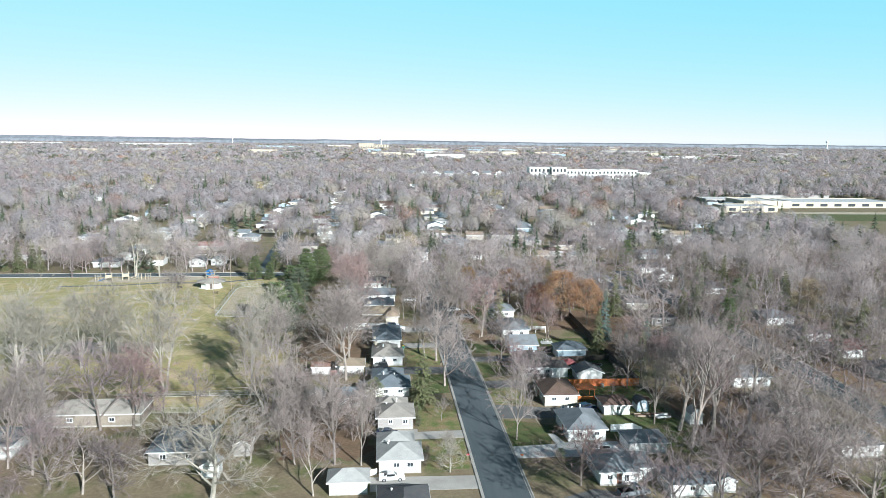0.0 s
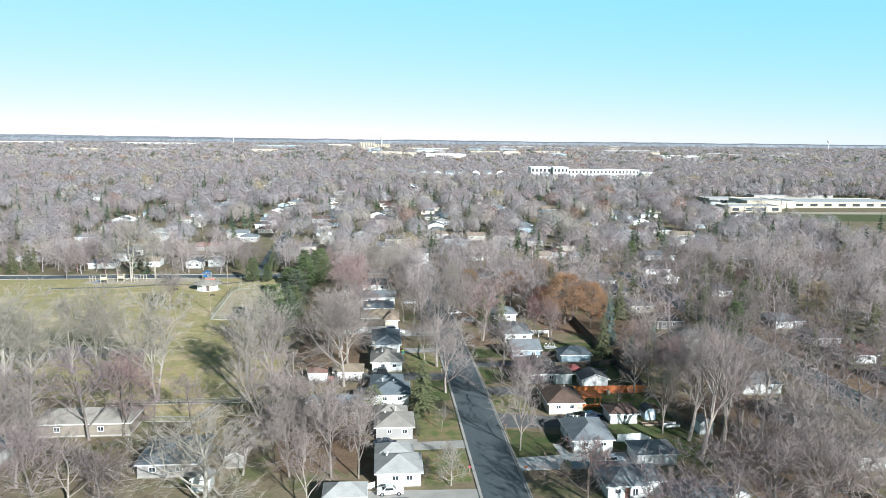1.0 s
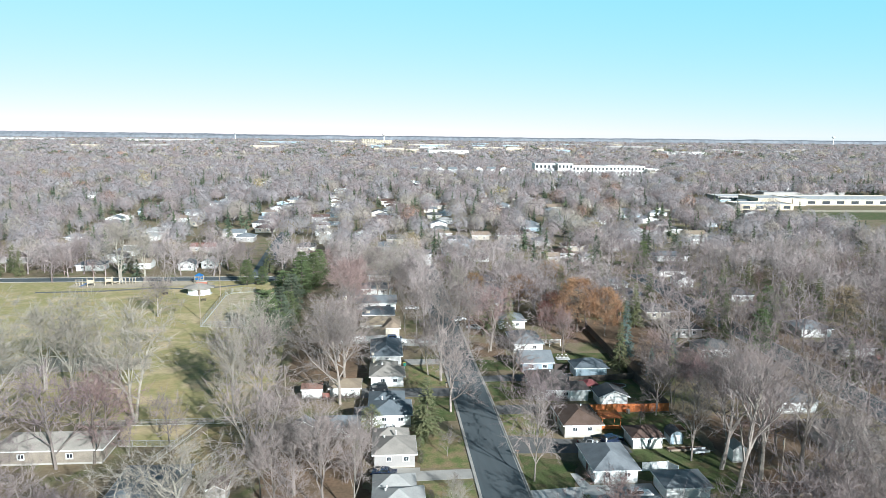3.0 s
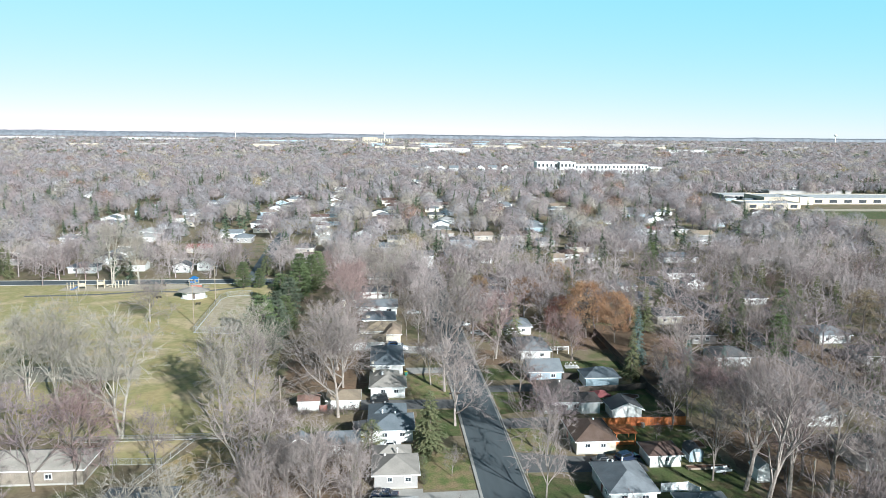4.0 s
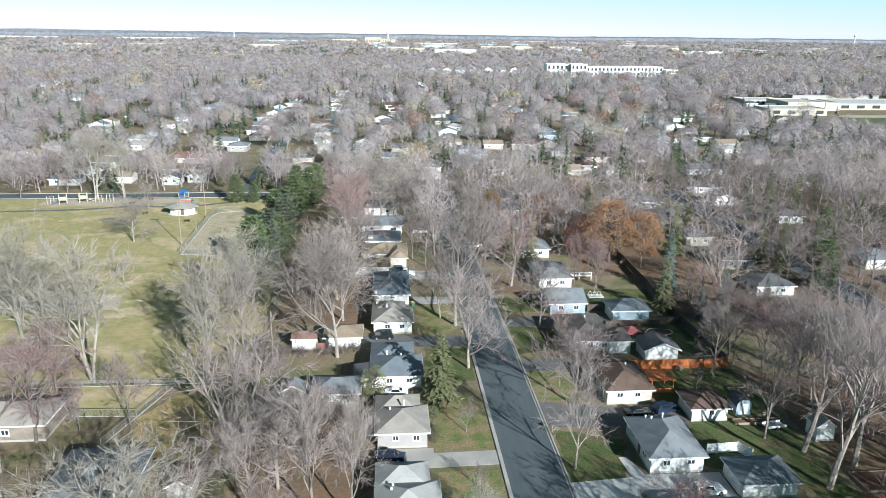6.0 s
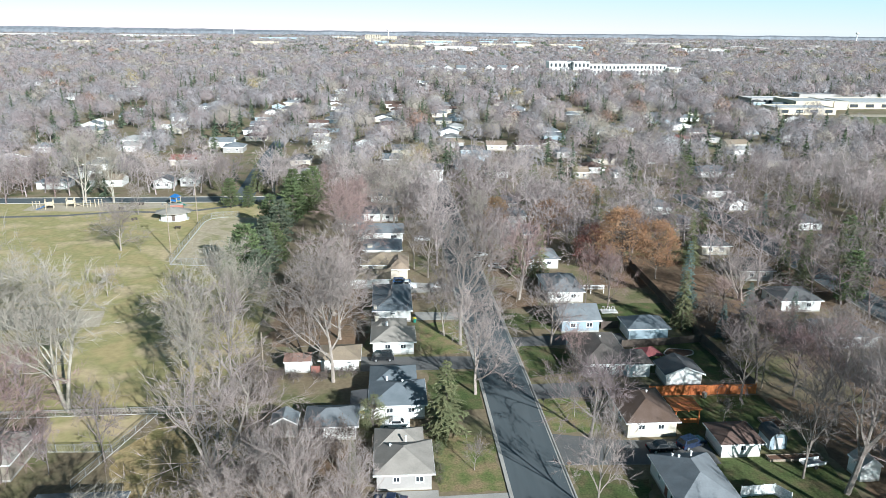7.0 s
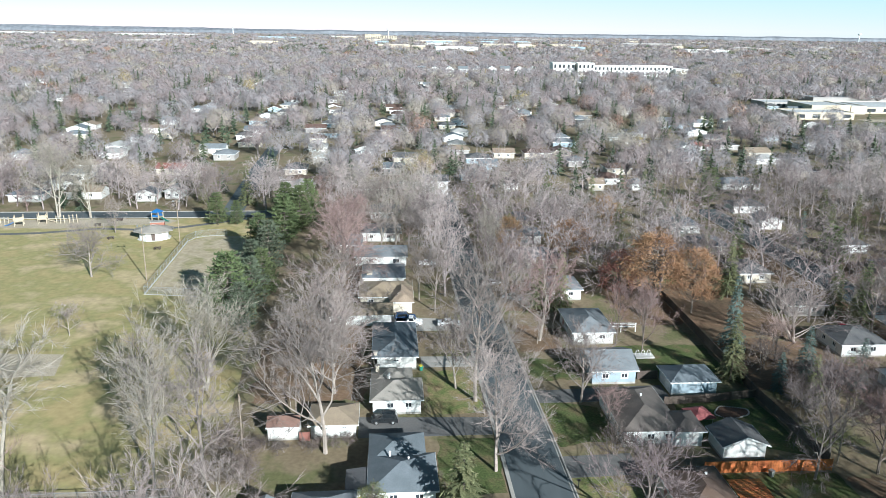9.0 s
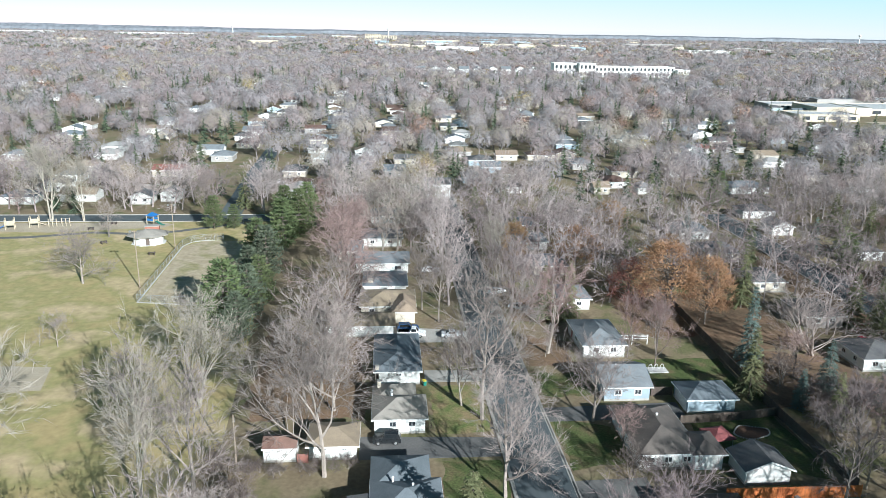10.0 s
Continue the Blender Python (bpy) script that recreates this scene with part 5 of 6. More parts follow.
M["play_blue"] = surface("blue_plastic", (0.03, 0.13, 0.35), (0.03, 0.12, 0.31), 1.0, 0.4, 4.0)
M["play_green"] = surface("green_plastic", (0.03, 0.16, 0.12), (0.025, 0.14, 0.105), 1.0, 0.4, 4.0)
M["yellow"] = surface("yellow_plastic", (0.6, 0.5, 0.05), (0.55, 0.46, 0.05), 1.0, 0.5, 4.0)


def plank_fence(name, pts, height, material, label, panel=2.4, gap=0.012, board=0.14):
    """A board fence: posts, and panels of upright boards between them."""
    f = thing(name, *pts[0], 0, 0, label, "fence")
    ox, oy = pts[0]
    posts = []
    for (ax, ay), (bx, by) in zip(pts, pts[1:]):
        ln = math.hypot(bx - ax, by - ay)
        n = max(1, round(ln / panel))
        ang = math.atan2(by - ay, bx - ax)
        for k in range(n):
            s, e = k / n, (k + 1) / n
            px, py = ax + (bx - ax) * s - ox, ay + (by - ay) * s - oy
            bm = bmesh.new()
            pl = ln / n
            nb = int(pl / board)
            plan = []
            for j in range(nb):
                x, bw = 0.06 + j * (pl - 0.12) / nb, (pl - 0.12) / nb
                lift = 0.006 * ((j * 7) % 3)
                plan += [(x, -0.02 + lift), (x + bw - gap, -0.02 + lift), (x + bw - gap, 0.012), (x + bw, 0.012)]
            plan += [(pl - 0.06, 0.03), (0.06, 0.03)]
            a, b = [[bm.verts.new((px_, py_, z)) for px_, py_ in plan] for z in (0.06, height)]
            bm.faces.new(a[::-1])
            bm.faces.new(b)
            for j in range(len(plan)):
                i = (j + 1) % len(plan)
                bm.faces.new((a[j], a[i], b[i], b[j]))
            p = part("panel", bm, material, f)
            p.matrix_basis = pose(px, py, 0, 0, 0, math.degrees(ang))
            posts.append((px, py, ang))
        if (bx, by) == pts[-1]:
            posts.append((bx - ox, by - oy, ang))
    for px, py, ang in posts:
        bm = bmesh.new()
        box(bm, -0.06, 0.06, -0.06, 0.06, 0, height + 0.08)
        q = part("post", bm, material, f)
        q.matrix_basis = pose(px, py, 0, 0, 0, math.degrees(ang))
    return f


plank_fence("board_fence", [(23.9, 142.2), (42.7, 142.0)], 1.9, M["orange_wood"], "bright orange stained board fence behind the lawn")
plank_fence("board_fence", [(43.2, 143.5), (42.4, 163.6), (42.9, 184.6), (43.5, 213.0)], 1.9, M["dark_wood"], "dark weathered board fence along the back lots")
plank_fence("board_fence", [(25.4, 162.0), (35.2, 162.8), (42.2, 163.9)], 1.6, M["dark_wood"], "dark brown board fence behind the garage", 2.4, 0.03)
plank_fence("vinyl_fence", [(26.6, 113.6), (31.4, 113.9), (32.6, 111.8)], 1.7, M["vinyl"], "short white vinyl privacy fence beside the garage", 1.8, 0.004, 0.2)
plank_fence("picket_fence", [(-24.0, 96.4), (-22.3, 97.0)], 1.2, M["vinyl"], "short white picket fence between house and garage", 1.8, 0.06, 0.16)
plank_fence("board_fence", [(24.0, 171.6), (27.6, 171.6)], 1.7, M["dark_wood"], "grey weathered board fence between house and garage", 2.0)
plank_fence("board_fence", [(-34.2, 153.9), (-32.7, 153.9)], 1.5, M["shingle_red"], "short red-brown board fence beside the shed", 1.6)


def chain_fence(pts, height, label, strip_wide=0.2):
    f = thing("chain_link_fence", *pts[0], 0, 0, label, "fence")
    ox, oy = pts[0]
    for k, ((ax, ay), (bx, by)) in enumerate(zip(pts, pts[1:])):
        ln, ang = math.hypot(bx - ax, by - ay), math.atan2(by - ay, bx - ax)
        n = max(1, round(ln / 3.0))
        bm = bmesh.new()
        tube(bm, (0, 0, height), (ln, 0, height), 0.045, 0.045, 6)
        r = part("top_rail", bm, M["metal"], f)
        r.matrix_basis = pose(ax - ox, ay - oy, 0, 0, 0, math.degrees(ang))
        bm = bmesh.new()
        box(bm, 0, ln, -strip_wide, strip_wide, 0, 0.06)
        r = part("mow_strip", bm, M["concrete_new"], f)
        r.matrix_basis = pose(ax - ox, ay - oy, 0, 0, 0, math.degrees(ang))
        tri = []
        m = int(ln / 0.22)
        for j in range(m):
            for s in (-1, 1):
                a = np.array((j * 0.22, 0.0, 0.08))
                b = a + np.array((s * 0.35, 0, height - 0.1))
                tri += [(a, a + (0.022, 0, 0), b), (b, b + (0.022, 0, 0), a + (0.022, 0, 0))]
        r = link_mesh("wire_mesh", tri_mesh("wire_mesh", np.array(tri)), M["metal"], f)
        r.matrix_basis = pose(ax - ox, ay - oy, 0, 0, 0, math.degrees(ang))
        for j in range(n + (k == len(pts) - 2)):
            bm = bmesh.new()
            tube(bm, (0, 0, 0), (0, 0, height + 0.08), 0.05, 0.05, 6)
            r = part("post", bm, M["metal"], f)
            r.matrix_basis = pose(ax - ox + (bx - ax) * j / n, ay - oy + (by - ay) * j / n, 0)
    return f


chain_fence([(-64.6, 217.8), (-77.1, 219.8), (-78.4, 264.0), (-77.0, 268.0), (-73.5, 269.8), (-68.4, 270.3)], 1.9, "grey chain-link outfield fence on a concrete strip")
chain_fence([(-82, 140.5), (-50, 141.0)], 1.2, "low grey chain-link fence at the field's edge", 0.04)
chain_fence([(-71.6, 130.4), (-60.9, 129.8)], 1.2, "low grey chain-link fence across the lawn", 0.04)
chain_fence([(-63.2, 121.0), (-60.7, 129.5), (-57.5, 140.6)], 1.2, "low grey chain-link fence at the wood's edge", 0.04)


def mast(name, x, y, h, label, category, lamps=0, material="wood", r=0.14):
    p = thing(name, x, y, 0, 0, label, category)
    bm = bmesh.new()
    tube(bm, (0, 0, 0), (0, 0, h), r, r * 0.7, 8)
    part("shaft", bm, M[material], p)
    if lamps:
        bm = bmesh.new()
        box(bm, -1.0, 1.0, -0.06, 0.06, h - 0.35, h - 0.2)
        part("crossarm", bm, M[material], p)
        for k in range(lamps):
            bm = bmesh.new()
            u = -0.85 + 1.7 * k / max(1, lamps - 1)
            tube(bm, (u, 0, h - 0.1), (u, -0.4, h - 0.3), 0.12, 0.3, 8)
            part("floodlight", bm, M["metal"], p)
    else:
        bm = bmesh.new()
        tube(bm, (0, 0.1, h - 1.2), (0, 0.1, h - 0.5), 0.16, 0.16, 8)
        part("bracket", bm, M["metal"], p)
    return p


mast("floodlight_mast", -79.4, 229.3, 14.2, "tall wooden ball field mast with floodlights", "light pole", 2)
mast("floodlight_mast", -79.6, 260.8, 13.0, "tall wooden ball field mast with floodlights", "light pole", 2)
mast("floodlight_mast", -58.8, 256.0, 9.0, "wooden ball field mast with floodlights among pines", "light pole", 2)
mast("utility_pole", -42.4, 152.2, 9.0, "weathered wooden utility pole at the lot line", "utility pole")
mast("utility_pole", 44.6, 143.6, 9.5, "weathered wooden utility pole behind the orange fence", "utility pole")
mast("utility_pole", 47.5, 104.0, 10.0, "weathered wooden utility pole behind the garden bed", "utility pole")


def pavilion(x, y):
    p = thing("park_shelter", x, y, 0, 8, "white eight-sided park shelter with a broad grey roof", "park shelter")
    def ring(r, z):
        return [(r * math.cos(math.pi / 8 + k * math.pi / 4), r * math.sin(math.pi / 8 + k * math.pi / 4) * 0.85, z) for k in range(8)]
    def loft(loops, caps=True):
        bm = bmesh.new()
        vs = [[bm.verts.new(q) for q in lp] for lp in loops]
        for a, b in zip(vs, vs[1:]):
            for k in range(8):
                bm.faces.new((a[k], a[(k + 1) % 8], b[(k + 1) % 8], b[k]))
        if caps:
            bm.faces.new(vs[0][::-1])
            bm.faces.new(vs[-1])
        return bm
    part("wall", loft([ring(4.2, 0), ring(4.2, 2.6)]), M["white"], p)
    part("base", loft([ring(4.9, 0), ring(4.9, 0.15)]), M["concrete_new"], p)
    part("roof", loft([ring(5.9, 2.5), ring(5.95, 2.7), ring(1.0, 3.9), ring(0.9, 3.8)]), M["shingle_taupe"], p)
    bm = bmesh.new()
    box(bm, -0.3, 0.7, -3.46, -3.36, 0.1, 2.1)
    part("door", bm, M["dark_wood"], p)
    for sx in (-1.9, 1.5):
        bm = bmesh.new()
        box(bm, sx, sx + 0.9, -3.46, -3.38, 1.2, 2.0)
        part("shutter", bm, M["trim"], p)
    bm = bmesh.new()
    box(bm, -1.2, 2.6, 2.2, 4.2, 2.2, 4.1)
    part("upper_block", bm, M["brick"], p)
    bm = bmesh.new()
    box(bm, -1.35, 2.75, 2.05, 4.35, 4.1, 4.25)
    part("upper_block_cap", bm, M["concrete"], p)


pavilion(-88.8, 268.0)


def play_tower(x, y, turn, roof, slide):
    p = thing("play_structure", x, y, 0, turn, "tan posted play structure with a blue plastic roof and slide" if roof else "open tan posted play structure with a plastic slide", "playground equipment")
    for sx in (-1.2, 1.2):
        for sy in (-1.2, 1.2):
            bm = bmesh.new()
            box(bm, sx - 0.11, sx + 0.11, sy - 0.11, sy + 0.11, 0, 3.2)
            part("post", bm, M["play_tan"], p)
    bm = bmesh.new()
    box(bm, -1.3, 1.3, -1.3, 1.3, 1.3, 1.42)
    part("deck", bm, M["play_tan"], p)
    if roof:
        bm = bmesh.new()
        v = [bm.verts.new(q) for q in ((-1.5, -1.5, 3.0), (1.5, -1.5, 3.0), (1.5, 1.5, 3.0), (-1.5, 1.5, 3.0), (0, 0, 4.1))]
        for k in range(4):
            bm.faces.new((v[k], v[(k + 1) % 4], v[4]))
        bm.faces.new(v[3::-1])
        part("roof", bm, M[roof], p)
    bm = bmesh.new()
    prof = [(1.2, 1.4), (3.3, 0.42), (4.1, 0.32), (4.1, 0.22), (3.2, 0.3), (1.2, 1.26)]
    a, b = [[bm.verts.new((px, yy, pz)) for px, pz in prof] for yy in (-0.38, 0.38)]
    bm.faces.new(a)
    bm.faces.new(b[::-1])
    for k in range(6):
        bm.faces.new((a[k], b[k], b[(k + 1) % 6], a[(k + 1) % 6]))
    part("slide", bm, M[slide], p)
    for sy in (-1.2, 1.2):
        bm = bmesh.new()
        box(bm, -1.2, 1.2, sy - 0.04, sy + 0.04, 1.5, 2.2)
        part("side_panel", bm, M["play_blue" if roof else "play_tan"], p)


play_tower(-93.6, 288.0, -20, "play_blue", "play_green")
play_tower(-134.0, 283.5, 200, None, "play_blue")
play_tower(-128.0, 286.0, 15, None, "play_tan")
for x, y in ((-122.5, 285.5), (-119.0, 286.5), (-138.5, 284.0)):
    p = thing("climbing_frame", x, y, 0, 12, "tan posted climbing frame on sand", "playground equipment")
    for sx in (-1.1, 0.0, 1.1):
        bm = bmesh.new()
        box(bm, sx - 0.1, sx + 0.1, -0.1, 0.1, 0, 2.6)
        part("post", bm, M["play_tan"], p)
    for z in (1.0, 1.7, 2.4):
        bm = bmesh.new()
        tube(bm, (-1.2, 0, z), (1.2, 0, z), 0.05, 0.05, 6)
        part("rung", bm, M["metal"], p)
for x, y, turn in ((-84.5, 256, 10), (-101, 267, 40), (-110, 282, 5), (-105.5, 288.5, 0)):
    p = thing("picnic_table", x, y, 0, turn, "brown wooden picnic table with benches", "picnic table")
    bm = bmesh.new()
    box(bm, -0.9, 0.9, -0.38, 0.38, 0.72, 0.77)
    part("tabletop", bm, M["dark_wood"], p)
    for s in (-1, 1):
        bm = bmesh.new()
        box(bm, -0.9, 0.9, s * 0.72 - 0.14, s * 0.72 + 0.14, 0.42, 0.46)
        part("bench", bm, M["dark_wood"], p)
        bm = bmesh.new()
        box(bm, s * 0.65 - 0.04, s * 0.65 + 0.04, -0.7, 0.7, 0.0, 0.72)
        part("trestle", bm, M["dark_wood"], p)


def car(x, y, turn, paint, kind, label):
    """A parked vehicle along its local x, front at +x."""
    L, Wd, H_ = {"suv": (4.6, 1.85, 1.72), "sedan": (4.6, 1.8, 1.45), "jeep": (4.2, 1.85, 1.85), "pickup": (5.7, 1.95, 1.85)}[kind]
    c = thing("car" if kind != "pickup" else "pickup_truck", x, y, 0, turn, label, "car" if kind != "pickup" else "pickup truck")
    h0 = 0.92 if kind == "sedan" else 1.05
    a = L / 2
    low = [(-a, 0.35), (-a, h0 - 0.1), (-a + 0.08, h0), (a * 0.45, h0), (a - 0.25, h0 - 0.12), (a, h0 - 0.3), (a, 0.35)]
    bm = bmesh.new()
    rows = []
    for yy, inset in ((-Wd / 2, 0.0), (-Wd / 2 + 0.06, -0.02), (Wd / 2 - 0.06, -0.02), (Wd / 2, 0.0)):
        rows.append([bm.verts.new((px, yy, pz - inset)) for px, pz in low])
    n = len(low)
    for p, q in zip(rows, rows[1:]):
        for k in range(n):
            bm.faces.new((p[k], p[(k + 1) % n], q[(k + 1) % n], q[k]))
    bm.faces.new(rows[0][::-1])
    bm.faces.new(rows[-1])
    body = part("body", bm, M[paint], c)
    b0, b1 = {"suv": (-a + 0.1, a * 0.42), "sedan": (-a * 0.62, a * 0.45), "jeep": (-a + 0.08, a * 0.3), "pickup": (-a * 0.12, a * 0.52)}[kind]
    t0, t1 = (b0 + (0.35 if kind != "sedan" else 0.7), b1 - (0.65 if kind != "jeep" else 0.3))
    bm = bmesh.new()
    lo = [bm.verts.new(q) for q in ((b0, -Wd / 2 + 0.05, h0), (b1, -Wd / 2 + 0.05, h0), (b1, Wd / 2 - 0.05, h0), (b0, Wd / 2 - 0.05, h0))]
    hi = [bm.verts.new(q) for q in ((t0, -Wd / 2 + 0.22, H_), (t1, -Wd / 2 + 0.22, H_), (t1, Wd / 2 - 0.22, H_), (t0, Wd / 2 - 0.22, H_))]
    for k in range(4):
        bm.faces.new((lo[k], lo[(k + 1) % 4], hi[(k + 1) % 4], hi[k]))
    bm.faces.new(hi)
    cabin = part("cabin", bm, M[paint], c)
    # glass: windscreen, rear window and side windows, a little proud of the cabin
    def pane_on(f, shrink_u, shrink_v, name):
        p = [Vector(q) for q in f]
        m = sum(p, Vector()) / 4
        nrm = (p[1] - p[0]).cross(p[3] - p[0]).normalized()
        u, v = (p[1] - p[0] + p[2] - p[3]) / 4, (p[3] - p[0] + p[2] - p[1]) / 4
        g = bmesh.new()
        taper = ((p[2] - p[3]).length / max((p[1] - p[0]).length, 0.01))
        vs = [g.verts.new(m + su * u * shrink_u * (1 if sv < 0 else 1) + sv * v * shrink_v + nrm * 0.015) for su, sv in ((-1, -1), (1, -1), (0.88, 1), (-0.88, 1))]
        vb = [g.verts.new(w.co - nrm * 0.02) for w in vs]
        g.faces.new(vs)
        for k in range(4):
            g.faces.new((vb[k], vb[(k + 1) % 4], vs[(k + 1) % 4], vs[k]))
        part(name, g, M["car_glass"], cabin)
    L0 = [(b0, -Wd / 2 + 0.05, h0), (b1, -Wd / 2 + 0.05, h0), (b1, Wd / 2 - 0.05, h0), (b0, Wd / 2 - 0.05, h0)]
    H0 = [(t0, -Wd / 2 + 0.22, H_), (t1, -Wd / 2 + 0.22, H_), (t1, Wd / 2 - 0.22, H_), (t0, Wd / 2 - 0.22, H_)]
    for k, nm in enumerate(("side_window", "windscreen", "side_window", "rear_window")):
        pane_on((L0[k], L0[(k + 1) % 4], H0[(k + 1) % 4], H0[k]), 0.84, 0.72, nm)
    if kind == "pickup":
        bm = bmesh.new()
        box(bm, -a + 0.12, b0 - 0.1, -Wd / 2 + 0.12, Wd / 2 - 0.12, h0, h0 + 0.02)
        part("bed_liner", bm, M["rubber"], c)
    for sx in (-a * 0.62, a * 0.62):
        for sy in (-1, 1):
            bm = bmesh.new()
            tube(bm, (sx, sy * (Wd / 2 - 0.2), 0.36), (sx, sy * (Wd / 2 + 0.02), 0.36), 0.36, 0.36, 14)
            w_ = part("wheel", bm, M["rubber"], c)
            bm = bmesh.new()
            tube(bm, (sx, sy * (Wd / 2), 0.36), (sx, sy * (Wd / 2 + 0.035), 0.36), 0.23, 0.2, 10)
            part("rim", bm, M["metal"], w_)
    for sy in (-1, 1):
        bm = bmesh.new()
        box(bm, a - 0.06, a + 0.01, sy * 0.62 - 0.2, sy * 0.62 + 0.2, h0 - 0.42, h0 - 0.28)
        part("headlight", bm, M["lamp_clear"], c)
        bm = bmesh.new()
        box(bm, -a - 0.01, -a + 0.05, sy * 0.75 - 0.1, sy * 0.75 + 0.1, h0 - 0.4, h0 - 0.12)
        part("tail_light", bm, M["lamp_red"], c)
    return c


car(22.6, 104.0, 8, "paint_white", "suv", "white compact car on the pale concrete drive")
car(-21.4, 158.9, 180, "paint_black", "jeep", "black boxy off-road car on the asphalt drive")
car(-16.3, 199.0, -6, "paint_white", "pickup", "white pickup truck in the driveway")
car(-17.0, 201.6, 4, "paint_blue", "suv", "dark blue sport utility car beside the truck")
car(25.0, 126.4, 22, "paint_navy", "suv", "dark blue sport utility car between house and garage")
car(20.2, 125.5, 4, "paint_black", "sedan", "black car in the shade of the driveway")
car(-19.6, 94.9, 2, "paint_white", "sedan", "white sedan in front of the white house")
car(22.0, 86.6, 10, "paint_grey", "pickup", "dark pickup truck on the asphalt drive")
car(-20.4, 114.9, 170, "paint_navy", "sedan", "dark blue car in the shade beside the beige house")
car(-19.4, 134.6, 178, "paint_white", "sedan", "pale blue-white car in the house's shade")
car(-8.0, 198.2, 0, "paint_silver", "sedan", "silver car at the end of the driveway")
car(4.6, 223.2, 30, "paint_white", "sedan", "white car parked under bare trees")
car(8.2, 213.0, -30, "paint_silver", "sedan", "silver car parked under bare trees")
car(-10.2, 239.6, 0, "paint_white", "sedan", "white car on the driveway")
car(-18.0, 236.8, 90, "paint_white", "suv", "white car in front of the garage")
car(75.3, 191.5, 0, "paint_red", "sedan", "red car behind the charcoal-roofed house")
car(-63.8, 350.5, 5, "paint_white", "pickup", "white pickup truck parked beside the road")


def mailbox(x, y, material):
    p = thing("mailbox", x, y, 0, 90 if x < 0 else -90, "small mailbox on a wooden post at the kerb", "mailbox")
    bm = bmesh.new()
    box(bm, -0.06, 0.06, -0.06, 0.06, 0, 1.05)
    part("post", bm, M["wood"], p)
    bm = bmesh.new()
    prof = [(-0.13, 1.05), (0.13, 1.05), (0.13, 1.2), (0.08, 1.29), (0, 1.32), (-0.08, 1.29), (-0.13, 1.2)]
    a, b = [[bm.verts.new((px, yy, pz)) for px, pz in prof] for yy in (-0.28, 0.28)]
    bm.faces.new(a)
    bm.faces.new(b[::-1])
    for k in range(7):
        bm.faces.new((a[k], b[k], b[(k + 1) % 7], a[(k + 1) % 7]))
    part("box", bm, M[material], p)


for x, y, m_ in ((5.0, 121.2, "shingle_brown"), (5.3, 101.2, "orange_wood"), (-5.0, 102.0, "paint_red"), (5.2, 140.0, "dark_wood"), (-5.2, 160.4, "paint_black")):
    mailbox(x, y, m_)


def wheelie_bin(x, y, material, lid, label):
    p = thing("wheelie_bin", x, y, 0, 20, label, "waste bin")
    bm = bmesh.new()
    lo = [bm.verts.new(q) for q in ((-0.24, -0.26, 0.08), (0.24, -0.26, 0.08), (0.24, 0.26, 0.08), (-0.24, 0.26, 0.08))]
    hi = [bm.verts.new(q) for q in ((-0.3, -0.34, 1.0), (0.3, -0.34, 1.0), (0.3, 0.34, 1.0), (-0.3, 0.34, 1.0))]
    for k in range(4):
        bm.faces.new((lo[k], lo[(k + 1) % 4], hi[(k + 1) % 4], hi[k]))
    bm.faces.new(lo[::-1])
    part("bin_body", bm, M[material], p)
    bm = bmesh.new()
    box(bm, -0.33, 0.33, -0.38, 0.36, 1.0, 1.08)
    part("lid", bm, M[lid], p)
    for s in (-1, 1):
        bm = bmesh.new()
        tube(bm, (s * 0.24, 0.28, 0.12), (s * 0.3, 0.28, 0.12), 0.12, 0.12, 10)
        part("wheel", bm, M["rubber"], p)


wheelie_bin(-14.8, 177.0, "play_green", "yellow", "green waste bin with a yellow lid")
wheelie_bin(-24.6, 137.6, "vinyl", "yellow", "white bin with a yellow lid")
wheelie_bin(-23.9, 137.8, "play_green", "play_green", "green waste bin beside the lean-to")
wheelie_bin(33.2, 141.0, "metal", "metal", "pale grey bin by the orange fence")

# lean-to beside the blue-grey roofed house
p = thing("lean_to", -24.9, 140.3, 0, 0, "white lean-to porch with a dark sloping roof", "porch")
bm = bmesh.new()
box(bm, -1.5, 1.4, -2.2, 2.2, 0, 2.1)
part("wall", bm, M["white"], p)
bm = bmesh.new()
v = [bm.verts.new(q) for q in ((-1.7, -2.4, 2.1), (1.5, -2.4, 2.5), (1.5, 2.4, 2.5), (-1.7, 2.4, 2.1), (-1.7, -2.4, 2.22), (1.5, -2.4, 2.62), (1.5, 2.4, 2.62), (-1.7, 2.4, 2.22))]
for f in ((3, 2, 1, 0), (4, 5, 6, 7), (0, 1, 5, 4), (1, 2, 6, 5), (2, 3, 7, 6), (3, 0, 4, 7)):
    bm.faces.new([v[k] for k in f])
part("roof", bm, M["shingle_dark"], p)

# slatted orange shelter on posts
p = thing("pergola", 26.8, 134.6, 0, 0, "orange stained slatted garden shelter on posts", "pergola")
for sx in (-1.9, 1.9):
    for sy in (-1.9, 1.9):
        bm = bmesh.new()
        box(bm, sx - 0.08, sx + 0.08, sy - 0.08, sy + 0.08, 0, 2.4)
        part("post", bm, M["orange_wood"], p)
for sx in (-1.9, 1.9):
    bm = bmesh.new()
    box(bm, sx - 0.07, sx + 0.07, -2.2, 2.2, 2.4, 2.58)
    part("beam", bm, M["orange_wood"], p)
for k in range(12):
    bm = bmesh.new()
    box(bm, -2.3, 2.3, -2.2 + k * 0.385, -2.2 + k * 0.385 + 0.27, 2.585, 2.63)
    part("slat", bm, M["orange_wood"], p)
